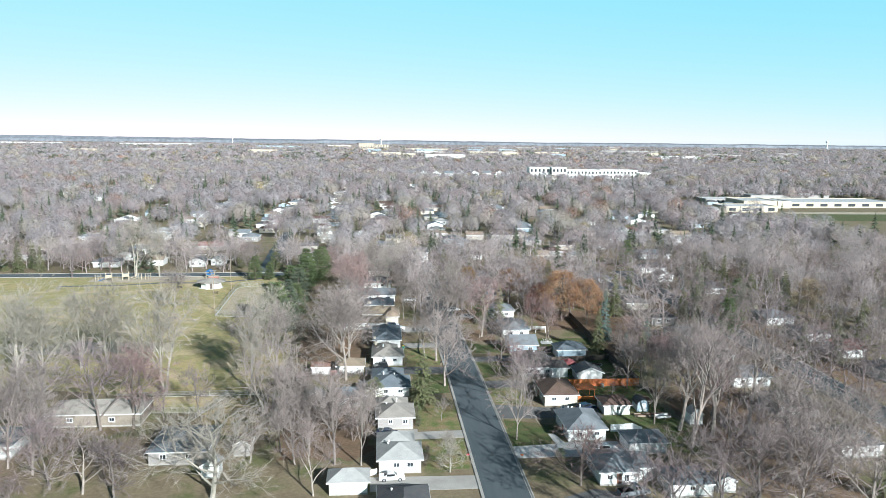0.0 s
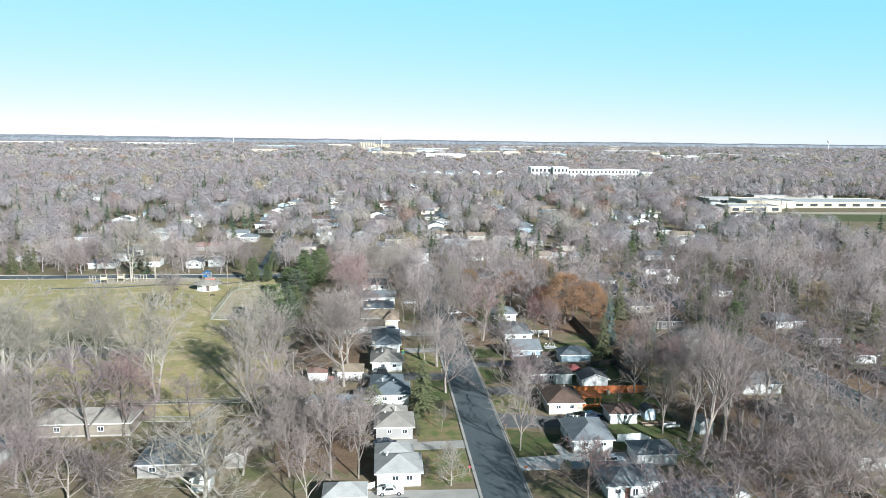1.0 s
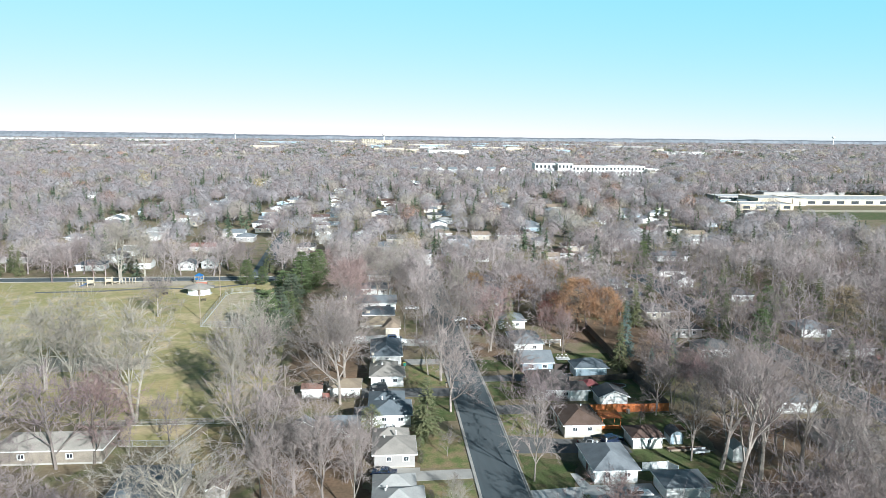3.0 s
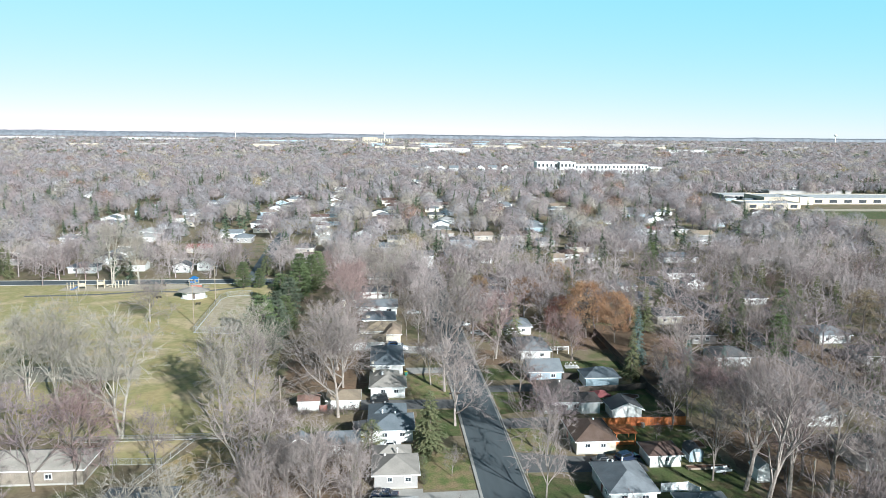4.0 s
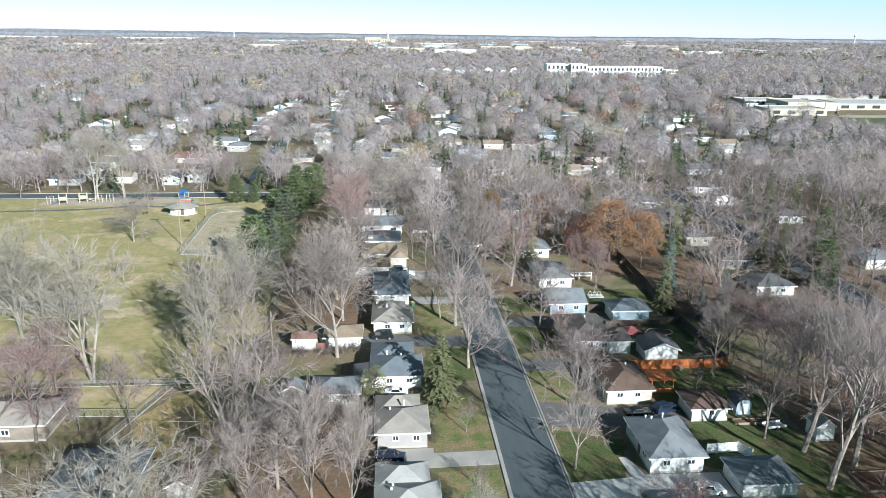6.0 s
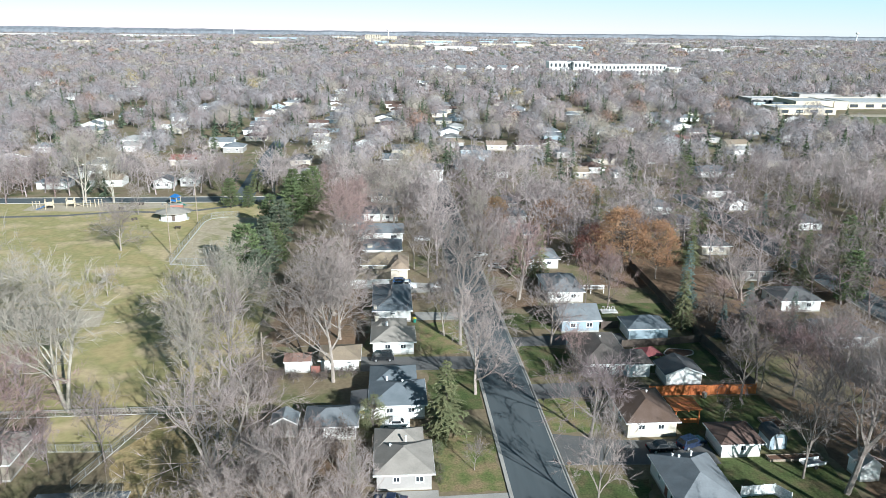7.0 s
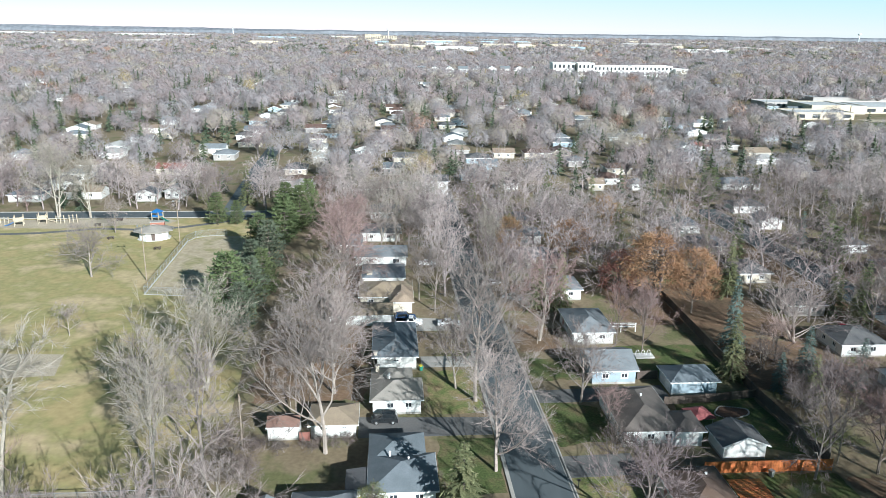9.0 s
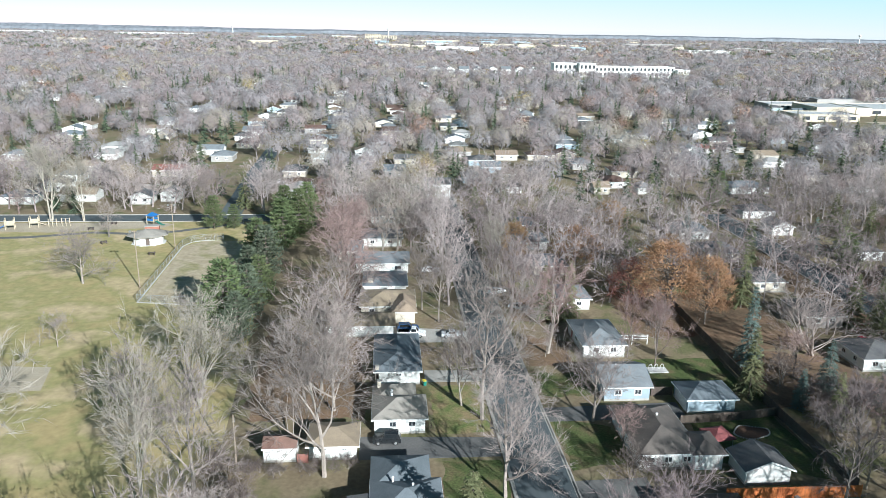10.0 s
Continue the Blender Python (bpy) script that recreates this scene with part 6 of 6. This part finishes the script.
bm = bmesh.new()
box(bm, -1.8, 1.8, -1.84, -1.76, 0.15, 0.95)
part("balustrade", bm, M["orange_wood"], p)

# canvas gazebo
p = thing("gazebo", 28.4, 155.4, 0, 10, "garden gazebo with a faded red canvas canopy", "gazebo")
for sx in (-1.6, 1.6):
    for sy in (-1.6, 1.6):
        bm = bmesh.new()
        tube(bm, (sx, sy, 0), (sx, sy, 2.2), 0.05, 0.05, 6)
        part("post", bm, M["metal"], p)
bm = bmesh.new()
v = [bm.verts.new(q) for q in ((-1.9, -1.9, 2.0), (1.9, -1.9, 2.0), (1.9, 1.9, 2.0), (-1.9, 1.9, 2.0), (-1.9, -1.9, 2.25), (1.9, -1.9, 2.25), (1.9, 1.9, 2.25), (-1.9, 1.9, 2.25), (0, 0, 3.2))]
for k in range(4):
    bm.faces.new((v[k], v[(k + 1) % 4], v[4 + (k + 1) % 4], v[4 + k]))
    bm.faces.new((v[4 + k], v[4 + (k + 1) % 4], v[8]))
part("canopy", bm, M["red_canopy"], p)

# shed with a rounded roof
p = thing("garden_shed", 37.6, 126.4, 0, 0, "pale garden shed with a rounded dark roof", "shed")
KEEP_OUT.append((35.5, 39.7, 124, 129))
arc = [(1.35 * math.cos(t), 1.5 + 1.25 * math.sin(t)) for t in [math.pi * k / 10 for k in range(11)]]
prof = [(-1.3, 0), (1.3, 0)] + [(px * 0.965, pz) for px, pz in arc]
bm = bmesh.new()
a, b = [[bm.verts.new((px, yy, pz)) for px, pz in prof] for yy in (-1.7, 1.7)]
bm.faces.new(a)
bm.faces.new(b[::-1])
for k in range(len(prof)):
    j = (k + 1) % len(prof)
    bm.faces.new((a[k], b[k], b[j], a[j]))
part("wall", bm, M["paleblue"], p)
bm = bmesh.new()
o = [(px * 1.05, 1.5 + (pz - 1.5) * 1.05) for px, pz in arc]
i_ = arc[::-1]
a, b = [[bm.verts.new((px, yy, pz)) for px, pz in o + i_] for yy in (-1.85, 1.85)]
n = len(o + i_)
for k in range(n):
    j = (k + 1) % n
    bm.faces.new((a[k], b[k], b[j], a[j]))
for k in range(10):
    for vs in (a, b):
        bm.faces.new((vs[k], vs[k + 1], vs[n - 2 - k], vs[n - 1 - k]))
part("roof", bm, M["shingle_dark"], p)
bm = bmesh.new()
box(bm, -0.6, 0.6, -1.76, -1.71, 0.1, 1.95)
part("door", bm, M["trim"], p)


def bed(name, x0, x1, y0, y1, label):
    """A raised bed: four edge boards round mulch."""
    p = thing(name, (x0 + x1) / 2, (y0 + y1) / 2, 0, 0, label, "garden bed")
    w, d = (x1 - x0) / 2, (y1 - y0) / 2
    for q in ((-w, w, -d - 0.12, -d), (-w, w, d, d + 0.12), (-w - 0.12, -w, -d - 0.12, d + 0.12), (w, w + 0.12, -d - 0.12, d + 0.12)):
        bm = bmesh.new()
        box(bm, *q, 0, 0.38)
        part("edge_board", bm, M["wood"], p)
    bm = bmesh.new()
    box(bm, -w, w, -d, d, 0.0, 0.28)
    part("mulch", bm, M["soil"], p)


bed("garden_bed", 44.8, 54.0, 103.0, 107.3, "timber-edged garden bed filled with brown mulch")
bed("garden_bed", 34.9, 42.8, 121.6, 122.8, "long low timber-edged garden bed beside the shed")
bed("garden_bed", 39.0, 42.0, 130.5, 133.5, "small timber-edged bed covered in leaves")

# island bed with a ring of edging stones
p = thing("flower_bed", 35.8, 159.0, 0, 0, "mulched island flower bed ringed with pale stones", "flower bed")
rim = [(2.9 * math.cos(t) * (1 + 0.12 * math.sin(2 * t)), 1.9 * math.sin(t) * (1 + 0.15 * math.cos(3 * t))) for t in [2 * math.pi * k / 44 for k in range(44)]]
bm = bmesh.new()
bm.faces.new([bm.verts.new((x, y, 0.09)) for x, y in rim])
part("mulch", bm, M["soil"], p)
stone_me = None
for k, (x, y) in enumerate(rim):
    if stone_me is None:
        bm = bmesh.new()
        bmesh.ops.create_icosphere(bm, subdivisions=1, radius=0.2)
        for vtx in bm.verts:
            vtx.co *= 0.85 + 0.3 * noise.noise(vtx.co * 9)
        s = part("stone", bm, M["concrete"], p)
        stone_me = s.data
    else:
        s = link_mesh("stone", stone_me, None, p)
    s.matrix_basis = pose(x, y, 0.1, 0, 0, k * 47) @ Matrix.Diagonal((1.1, 0.85, 0.8, 1))

# climbing frame of white hoops and a low box under it
p = thing("swing_frame", 28.6, 181.2, 0, 0, "white hooped swing frame on a low sand box", "swing")
for k in range(3):
    bm = bmesh.new()
    q = [(-1.4 + k * 1.1 + 0.42 * math.cos(t), 0, 1.35 * math.sin(t)) for t in [math.pi * j / 8 for j in range(9)]]
    for a, b in zip(q, q[1:]):
        tube(bm, a, b, 0.035, 0.035, 6)
    part("hoop", bm, M["vinyl"], p)
bm = bmesh.new()
box(bm, -1.9, 1.7, -1.1, 1.0, 0, 0.25)
part("sand_box", bm, M["concrete_new"], p)

# deck with a white rail behind the white house
p = thing("deck", 27.6, 194.5, 0, 0, "raised deck with a white rail", "deck")
bm = bmesh.new()
box(bm, -3.2, 3.2, -1.6, 1.6, 0.9, 1.05)
part("deck_floor", bm, M["wood"], p)
for sx in (-3.1, 0, 3.1):
    bm = bmesh.new()
    box(bm, sx - 0.07, sx + 0.07, -1.58, -1.44, 0, 2.0)
    part("post", bm, M["vinyl"], p)
for z in (1.25, 1.6, 1.95):
    bm = bmesh.new()
    box(bm, -3.2, 3.2, -1.56, -1.5, z, z + 0.09)
    part("rail", bm, M["vinyl"], p)

# white lattice sheets leaning beside the long bed
p = thing("trailer", 40.4, 120.2, 0, 8, "small white flatbed utility trailer", "trailer")
bm = bmesh.new()
box(bm, -1.6, 1.6, -0.8, 0.8, 0.45, 0.55)
part("trailer_bed", bm, M["metal"], p)
for sy in (-0.82, 0.78):
    bm = bmesh.new()
    box(bm, -1.6, 1.6, sy, sy + 0.04, 0.55, 0.9)
    part("side_board", bm, M["vinyl"], p)
    bm = bmesh.new()
    tube(bm, (0, sy - 0.1, 0.32), (0, sy + 0.12, 0.32), 0.32, 0.32, 12)
    part("wheel", bm, M["rubber"], p)
bm = bmesh.new()
tube(bm, (1.6, 0, 0.48), (2.6, 0, 0.42), 0.05, 0.05, 6)
part("drawbar", bm, M["metal"], p)

# ---- large buildings in the distance ----
M["roof_white"] = surface("white_membrane_roof", (0.5, 0.5, 0.5), (0.43, 0.43, 0.43), 0.05, 0.7, 0.4)
M["school_wall"] = surface("cream_brick_wall", (0.50, 0.43, 0.33), (0.44, 0.38, 0.29), 0.2, 0.8, 1.5)


def slab(name, x0, x1, y0, y1, h, wall, roof, label, category, storeys=1, bays=0, parapet=0.6):
    """A flat-roofed building with a parapet, a roof sheet and rows of windows."""
    p = thing(name, (x0 + x1) / 2, (y0 + y1) / 2, 0, 0, label, category)
    w, d = (x1 - x0) / 2, (y1 - y0) / 2
    bm = bmesh.new()
    box(bm, -w, w, -d, d, 0, h)
    part("wall", bm, M[wall], p)
    bm = bmesh.new()
    loops = [[bm.verts.new((sx * (w + e), sy * (d + e), z)) for sx, sy in ((-1, -1), (1, -1), (1, 1), (-1, 1))] for e, z in ((0.1, h - 0.2), (0.1, h + parapet), (-0.5, h + parapet), (-0.5, h - 0.2))]
    for n in range(4):
        for k in range(4):
            a, b = loops[n], loops[(n + 1) % 4]
            bm.faces.new((a[k], a[(k + 1) % 4], b[(k + 1) % 4], b[k]))
    part("parapet", bm, M[wall], p)
    bm = bmesh.new()
    box(bm, -w + 0.5, w - 0.5, -d + 0.5, d - 0.5, h, h + 0.1)
    part("roof", bm, M[roof], p)
    for s in range(storeys):
        zc = h * (s + 0.55) / storeys
        for k in range(bays):
            u = -w + (k + 0.5) * 2 * w / bays
            bm = bmesh.new()
            box(bm, u - 0.32 * w / bays * 1.6, u + 0.32 * w / bays * 1.6, -d - 0.06, -d - 0.01, zc - 0.28 * h / storeys, zc + 0.28 * h / storeys)
            part("window", bm, M["pane_far"], p)
    return p


M["pane_far"] = surface("dull_dark_glass", (0.04, 0.045, 0.05), (0.03, 0.034, 0.04), 1.0, 0.6, 3.0, spec=0.2)
slab("school_building", 272, 318, 570, 596, 4.6, "school_wall", "roof_white", "cream brick school wing with a white flat roof", "school", 1, 4)
slab("school_building", 290, 328, 648, 672, 4.5, "greige", "roof_white", "white school block with flat roofs", "school", 1, 8)
slab("school_building", 305, 336, 604, 640, 6.5, "school_wall", "roof_white", "tall white school hall with a flat roof", "school")
slab("school_building", 338, 350, 606, 640, 6.0, "cream", "roof_white", "brown brick school stair block", "school")
slab("school_building", 352, 460, 612, 660, 4.6, "school_wall", "roof_white", "long cream school wing with a white roof", "school", 1, 8)
slab("school_building", 356, 440, 690, 715, 5.0, "greige", "roof_white", "rear school block with white flat roof", "school")
sheet("school_field", [(300, 505), (460, 500), (460, 566), (320, 566)], 0.03, M["lawn"], "structure", "green school sports field", "sports field")
sheet("school_track", [(322, 556), (470, 552), (470, 572), (322, 572)], 0.045, M["dirt"], "structure", "tan strip of running track", "track")
for x0, x1, yy, h in ((202, 232, 1052, 16.5), (234, 256, 1044, 17), (258, 312, 1054, 13), (315, 369, 1060, 13), (370, 386, 1050, 9.5)):
    slab("apartment_block", x0, x1, yy, yy + 22, h, "white", "roof_white", "white multi-storey apartment block with dark window bays", "apartment block", 2, max(4, int((x1 - x0) / 5.2)), 0.8)
for k in range(9):
    x = 18 + k * 19.5
    house("townhouse", x, x + 13, 1048 + k * 4, 1060 + k * 4, "white", "shingle_grey", "gable_y" if k % 3 else "gable_x", 7.5, 3.5, ((0.3, 1.6, 1.6, 5.4), (0.7, 1.6, 1.6, 5.4)), label="white gabled townhouse beyond the trees", group="row of townhouses")

# white warehouses on the plain: middle x, front y, width, depth, height
SHEDS = []
ws = random.Random(8)
for k in range(46):
    yy = ws.uniform(2100, 4450)
    u = ws.choice((ws.uniform(-0.52, 0.2), ws.uniform(-0.1, 0.5), ws.uniform(0.2, 0.62)))
    SHEDS.append((u * yy, yy, ws.uniform(35, 125), ws.uniform(40, 70), ws.uniform(7, 9.5)))
SHEDS += [(-1830, 3950, 330, 80, 11), (-1150, 3900, 380, 90, 11), (-480, 3500, 200, 70, 10), (180, 3050, 180, 60, 10), (700, 3800, 190, 70, 11), (1010, 2950, 240, 80, 9.5)]
for x, y, w_, d_, h_ in SHEDS:
    slab("warehouse", x - w_ / 2, x + w_ / 2, y, y + d_, h_, ws.choice(("white", "greige", "school_wall", "greige", "paleblue")), "roof_white", "long white flat-roofed warehouse on the plain", "warehouse", 1, 0, 0.8)
slab("office_building", -110, -40, 3500, 3540, 26, "school_wall", "roof_white", "tan multi-storey building on the plain", "office building", 5, 9)
slab("office_building", -38, 30, 3500, 3530, 20, "school_wall", "roof_white", "tan multi-storey building on the plain", "office building", 4, 9)
SHEDS += [(-40, 3500, 150, 40, 24)]


def water_tower(x, y, h, r):
    p = thing("water_tower", x, y, 0, 0, "pale mushroom-shaped water tower on the horizon", "water tower")
    bm = bmesh.new()
    tube(bm, (0, 0, 0), (0, 0, h - r * 0.8), r * 0.32, r * 0.26, 12)
    part("stem", bm, M["trim"], p)
    bm = bmesh.new()
    bmesh.ops.create_uvsphere(bm, u_segments=16, v_segments=10, radius=r)
    for v in bm.verts:
        v.co.z = v.co.z * 0.72 + h - r * 0.5
    part("tank", bm, M["white"], p)


water_tower(-4, 4150, 50, 9)
water_tower(2695, 4270, 57, 9)
water_tower(-860, 4380, 50, 7)

# ---- woods and roofs in the distance ----


def far_tree(g, height, radius, blades, width, span=1.5, conifer=False):
    """A light tree for the distance: a trunk and a dome of short twig clusters."""
    out = []
    lump = g.uniform(0, 6.3)
    if conifer:
        out += prism(np.array((0, 0, 0.0)), np.array((0, 0, height * 0.55)), height * 0.018, height * 0.01, 3)
    for k in range(blades):
        if conifer:
            s = (k + g.uniform(0, 1)) / blades
            az = g.uniform(0, 2 * math.pi)
            r = radius * (1 - s) ** 0.85
            a = np.array((0, 0, height * (0.12 + 0.86 * s)))
            b = a + np.array((math.cos(az) * r, math.sin(az) * r, -0.3 * r + 0.2))
            out.append(blade(a, b, width * (1.1 - 0.7 * s), g))
            continue
        az, el = g.uniform(0, 2 * math.pi), math.asin(g.uniform(-0.3, 1.0))
        d = np.array((math.cos(az) * math.cos(el) * radius, math.sin(az) * math.cos(el) * radius, math.sin(el) * height * 0.5))
        d *= 1 + 0.16 * math.sin(3 * az + lump) * math.cos(el) + 0.08 * math.sin(7 * az + 5 * el + lump)
        q = np.array((0, 0, height * 0.48)) + d * g.uniform(0.8, 1.05)
        nrm = np.array((math.cos(az) * math.cos(el), math.sin(az) * math.cos(el), math.sin(el)))
        if k % 4 == 0:
            e = nrm * 0.7 + g.normal(0, 0.4, 3) + np.array((0, 0, 0.2))
            out.append(blade(q, q + e / np.linalg.norm(e) * span * 0.9, width * 0.5, g))
            continue
        t = np.cross(nrm, g.normal(0, 1, 3))
        t /= np.linalg.norm(t)
        s = np.cross(nrm, t) * width * g.uniform(0.7, 1.4)
        tip = q + t * span * g.uniform(0.7, 1.3) + nrm * g.normal(0.05, 0.1) * span
        out.append((q - s, q + s, tip) if np.dot(np.cross(2 * s, tip - q + s), nrm) > 0 else (q + s, q - s, tip))
    return np.array(out)


def far_limbs(g, height, radius, count, width):
    """The dark trunk and rising limbs under a distant crown."""
    out = prism(np.array((0, 0, 0.0)), np.array((0, 0, height * 0.6)), height * 0.02, height * 0.012, 3)
    for k in range(count):
        az = k * 2.4 + g.uniform(-0.4, 0.4)
        r = radius * g.uniform(0.45, 0.95)
        a = np.array((0, 0, height * g.uniform(0.15, 0.4)))
        b = np.array((math.cos(az) * r, math.sin(az) * r, height * g.uniform(0.5, 0.8)))
        out.append(blade(a, b, width, g))
    return np.array(out)


def scatter(name, templates, spots, material, label):
    parts = []
    g = np.random.default_rng(len(spots) + len(name))
    for k, tpl in enumerate(templates):
        mine = spots[k::len(templates)]
        if not len(mine):
            continue
        az = g.uniform(0, 2 * math.pi, len(mine))
        s = mine[:, 2]
        c, sn = np.cos(az) * s, np.sin(az) * s
        v = tpl.reshape(-1, 3)
        X = c[:, None] * v[None, :, 0] - sn[:, None] * v[None, :, 1] + mine[:, 0, None]
        Y = sn[:, None] * v[None, :, 0] + c[:, None] * v[None, :, 1] + mine[:, 1, None]
        Z = s[:, None] * v[None, :, 2]
        parts.append(np.stack([X, Y, Z], -1).reshape(-1, 3, 3))
    if parts:
        return tagged(link_mesh(name, tri_mesh(name, np.concatenate(parts)), M[material]), label, "woods", kind="stuff")


# three twig colours paled and greyed: distance haze put into the base colour
M["hazed_grey"] = surface("haze_paled_grey_twigs", (0.455, 0.415, 0.425), (0.335, 0.302, 0.31), 0.25, 0.95, 0.5, through_light=0.45, sparse=0.38, grain=0.08)
M["hazed_brown"] = surface("haze_paled_brown_twigs", (0.455, 0.38, 0.378), (0.33, 0.272, 0.27), 0.25, 0.95, 0.5, through_light=0.45, sparse=0.38, grain=0.08)
M["hazed_tan"] = surface("haze_paled_tan_twigs", (0.52, 0.46, 0.395), (0.40, 0.35, 0.30), 0.25, 0.95, 0.5, through_light=0.45, sparse=0.38, grain=0.08)
M["far_rust"] = surface("distant_russet_leaves", (0.26, 0.16, 0.12), (0.22, 0.14, 0.11), 0.25, 0.95, 0.5, sparse=0.38)
M["far_ochre"] = surface("distant_yellow_ochre_leaves", (0.32, 0.26, 0.14), (0.25, 0.20, 0.11), 0.25, 0.95, 0.5, sparse=0.38)
M["far_limbs"] = surface("distant_dark_limbs", (0.26, 0.228, 0.22), (0.19, 0.165, 0.16), 0.25, 0.95, 0.5)
M["far_green"] = surface("distant_evergreens", (0.06, 0.08, 0.05), (0.085, 0.10, 0.06), 0.25, 0.95, 0.5)
GAPS = [(262, 480, 530, 680), (282, 480, 425, 535), (192, 392, 985, 1085)] + [(b[0] - b[2] / 2 - 10, b[0] + b[2] / 2 + 10, b[1] - 150, b[1] + b[3] + 5) for b in SHEDS]


def spots_for(seed, d0, d1, gap_at, share):
    """Tree places in the wedge ahead of the flight between two distances, thinning with distance."""
    g = np.random.default_rng(seed)
    n = int(1.42 * (d1 * d1 - d0 * d0) / 2 / (gap_at * gap_at) * share)
    y = np.sqrt(g.uniform(d0 * d0, d1 * d1, n))
    x = g.uniform(-0.70, 0.76, n) * y - 15
    keep = np.ones(n, bool)
    for a, b, c, d in GAPS:
        keep &= ~((x > a) & (x < b) & (y > c) & (y < d))
    for a, b, c, d in KEEP_OUT:
        keep &= ~((x > a - 2.0) & (x < b + 2.0) & (y > c - (11.0 if c > 300 else 0.5)) & (y < d + 1.0))
    keep &= ~((np.abs(x + 76) < 4.5) & (y < 445))
    return np.stack([x, y, g.uniform(0.65, 1.25, n)], -1)[keep]


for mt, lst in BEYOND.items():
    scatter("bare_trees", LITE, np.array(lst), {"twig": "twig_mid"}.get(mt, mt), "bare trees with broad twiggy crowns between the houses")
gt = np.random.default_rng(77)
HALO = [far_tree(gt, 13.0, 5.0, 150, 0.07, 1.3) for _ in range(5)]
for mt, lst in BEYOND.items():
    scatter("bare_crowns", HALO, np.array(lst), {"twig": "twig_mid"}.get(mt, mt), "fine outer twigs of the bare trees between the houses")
MID = [far_tree(gt, 12.5, 6.0, 700, 0.17, 1.5) for _ in range(5)]
MID_CON = [far_tree(gt, 13, 3.4, 120, 0.42, 1.0, True) for _ in range(3)]
FAR = [far_tree(gt, 12.5, 6.8, 330, 0.34, 1.9) for _ in range(6)]
FARTHER = [far_tree(gt, 12.5, 8.0, 135, 0.68, 2.6) for _ in range(6)]
VERY = [far_tree(gt, 12, 11.0, 28, 2.6, 5.5) for _ in range(6)]
MID_LIMBS = [far_limbs(gt, 12.5, 5.4, 16, 0.3) for _ in range(4)]
FAR_LIMBS = [far_limbs(gt, 12.5, 6.2, 9, 0.6) for _ in range(4)]
for mt, share, seed in (("hazed_grey", 0.44, 1), ("hazed_brown", 0.34, 2), ("hazed_tan", 0.14, 3), ("far_rust", 0.022, 4), ("far_ochre", 0.014, 5)):
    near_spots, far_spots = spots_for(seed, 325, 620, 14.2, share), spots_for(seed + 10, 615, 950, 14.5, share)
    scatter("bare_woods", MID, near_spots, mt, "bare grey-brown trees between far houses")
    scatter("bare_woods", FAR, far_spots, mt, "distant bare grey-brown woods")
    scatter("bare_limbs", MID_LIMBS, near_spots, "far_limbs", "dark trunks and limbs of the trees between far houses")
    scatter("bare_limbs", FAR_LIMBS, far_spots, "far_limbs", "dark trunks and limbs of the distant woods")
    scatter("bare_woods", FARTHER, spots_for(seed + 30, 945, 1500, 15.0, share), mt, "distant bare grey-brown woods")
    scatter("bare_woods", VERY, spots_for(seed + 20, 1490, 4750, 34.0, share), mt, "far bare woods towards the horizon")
scatter("evergreen_trees", MID_CON, spots_for(41, 300, 1000, 11.0, 0.26), "far_green", "dark evergreens among the bare trees")
scatter("evergreen_trees", FARTHER, spots_for(42, 1000, 4700, 26.0, 0.05), "far_green", "far dark evergreens")

# low wooded backdrop added to close the horizon; haze put into its colour
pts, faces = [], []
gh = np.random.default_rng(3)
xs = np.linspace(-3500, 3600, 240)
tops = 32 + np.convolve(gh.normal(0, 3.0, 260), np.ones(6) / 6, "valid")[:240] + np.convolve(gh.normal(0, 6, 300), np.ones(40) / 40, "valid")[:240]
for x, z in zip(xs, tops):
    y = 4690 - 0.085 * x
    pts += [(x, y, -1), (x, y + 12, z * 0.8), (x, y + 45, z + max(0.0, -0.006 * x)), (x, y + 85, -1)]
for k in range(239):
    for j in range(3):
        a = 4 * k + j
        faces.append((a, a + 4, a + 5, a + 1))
tagged(link_mesh("backdrop", raw_mesh("backdrop", pts, faces), M["horizon_haze"]), "wooded horizon backdrop with haze in its blue-grey colour", "horizon", kind="structure")
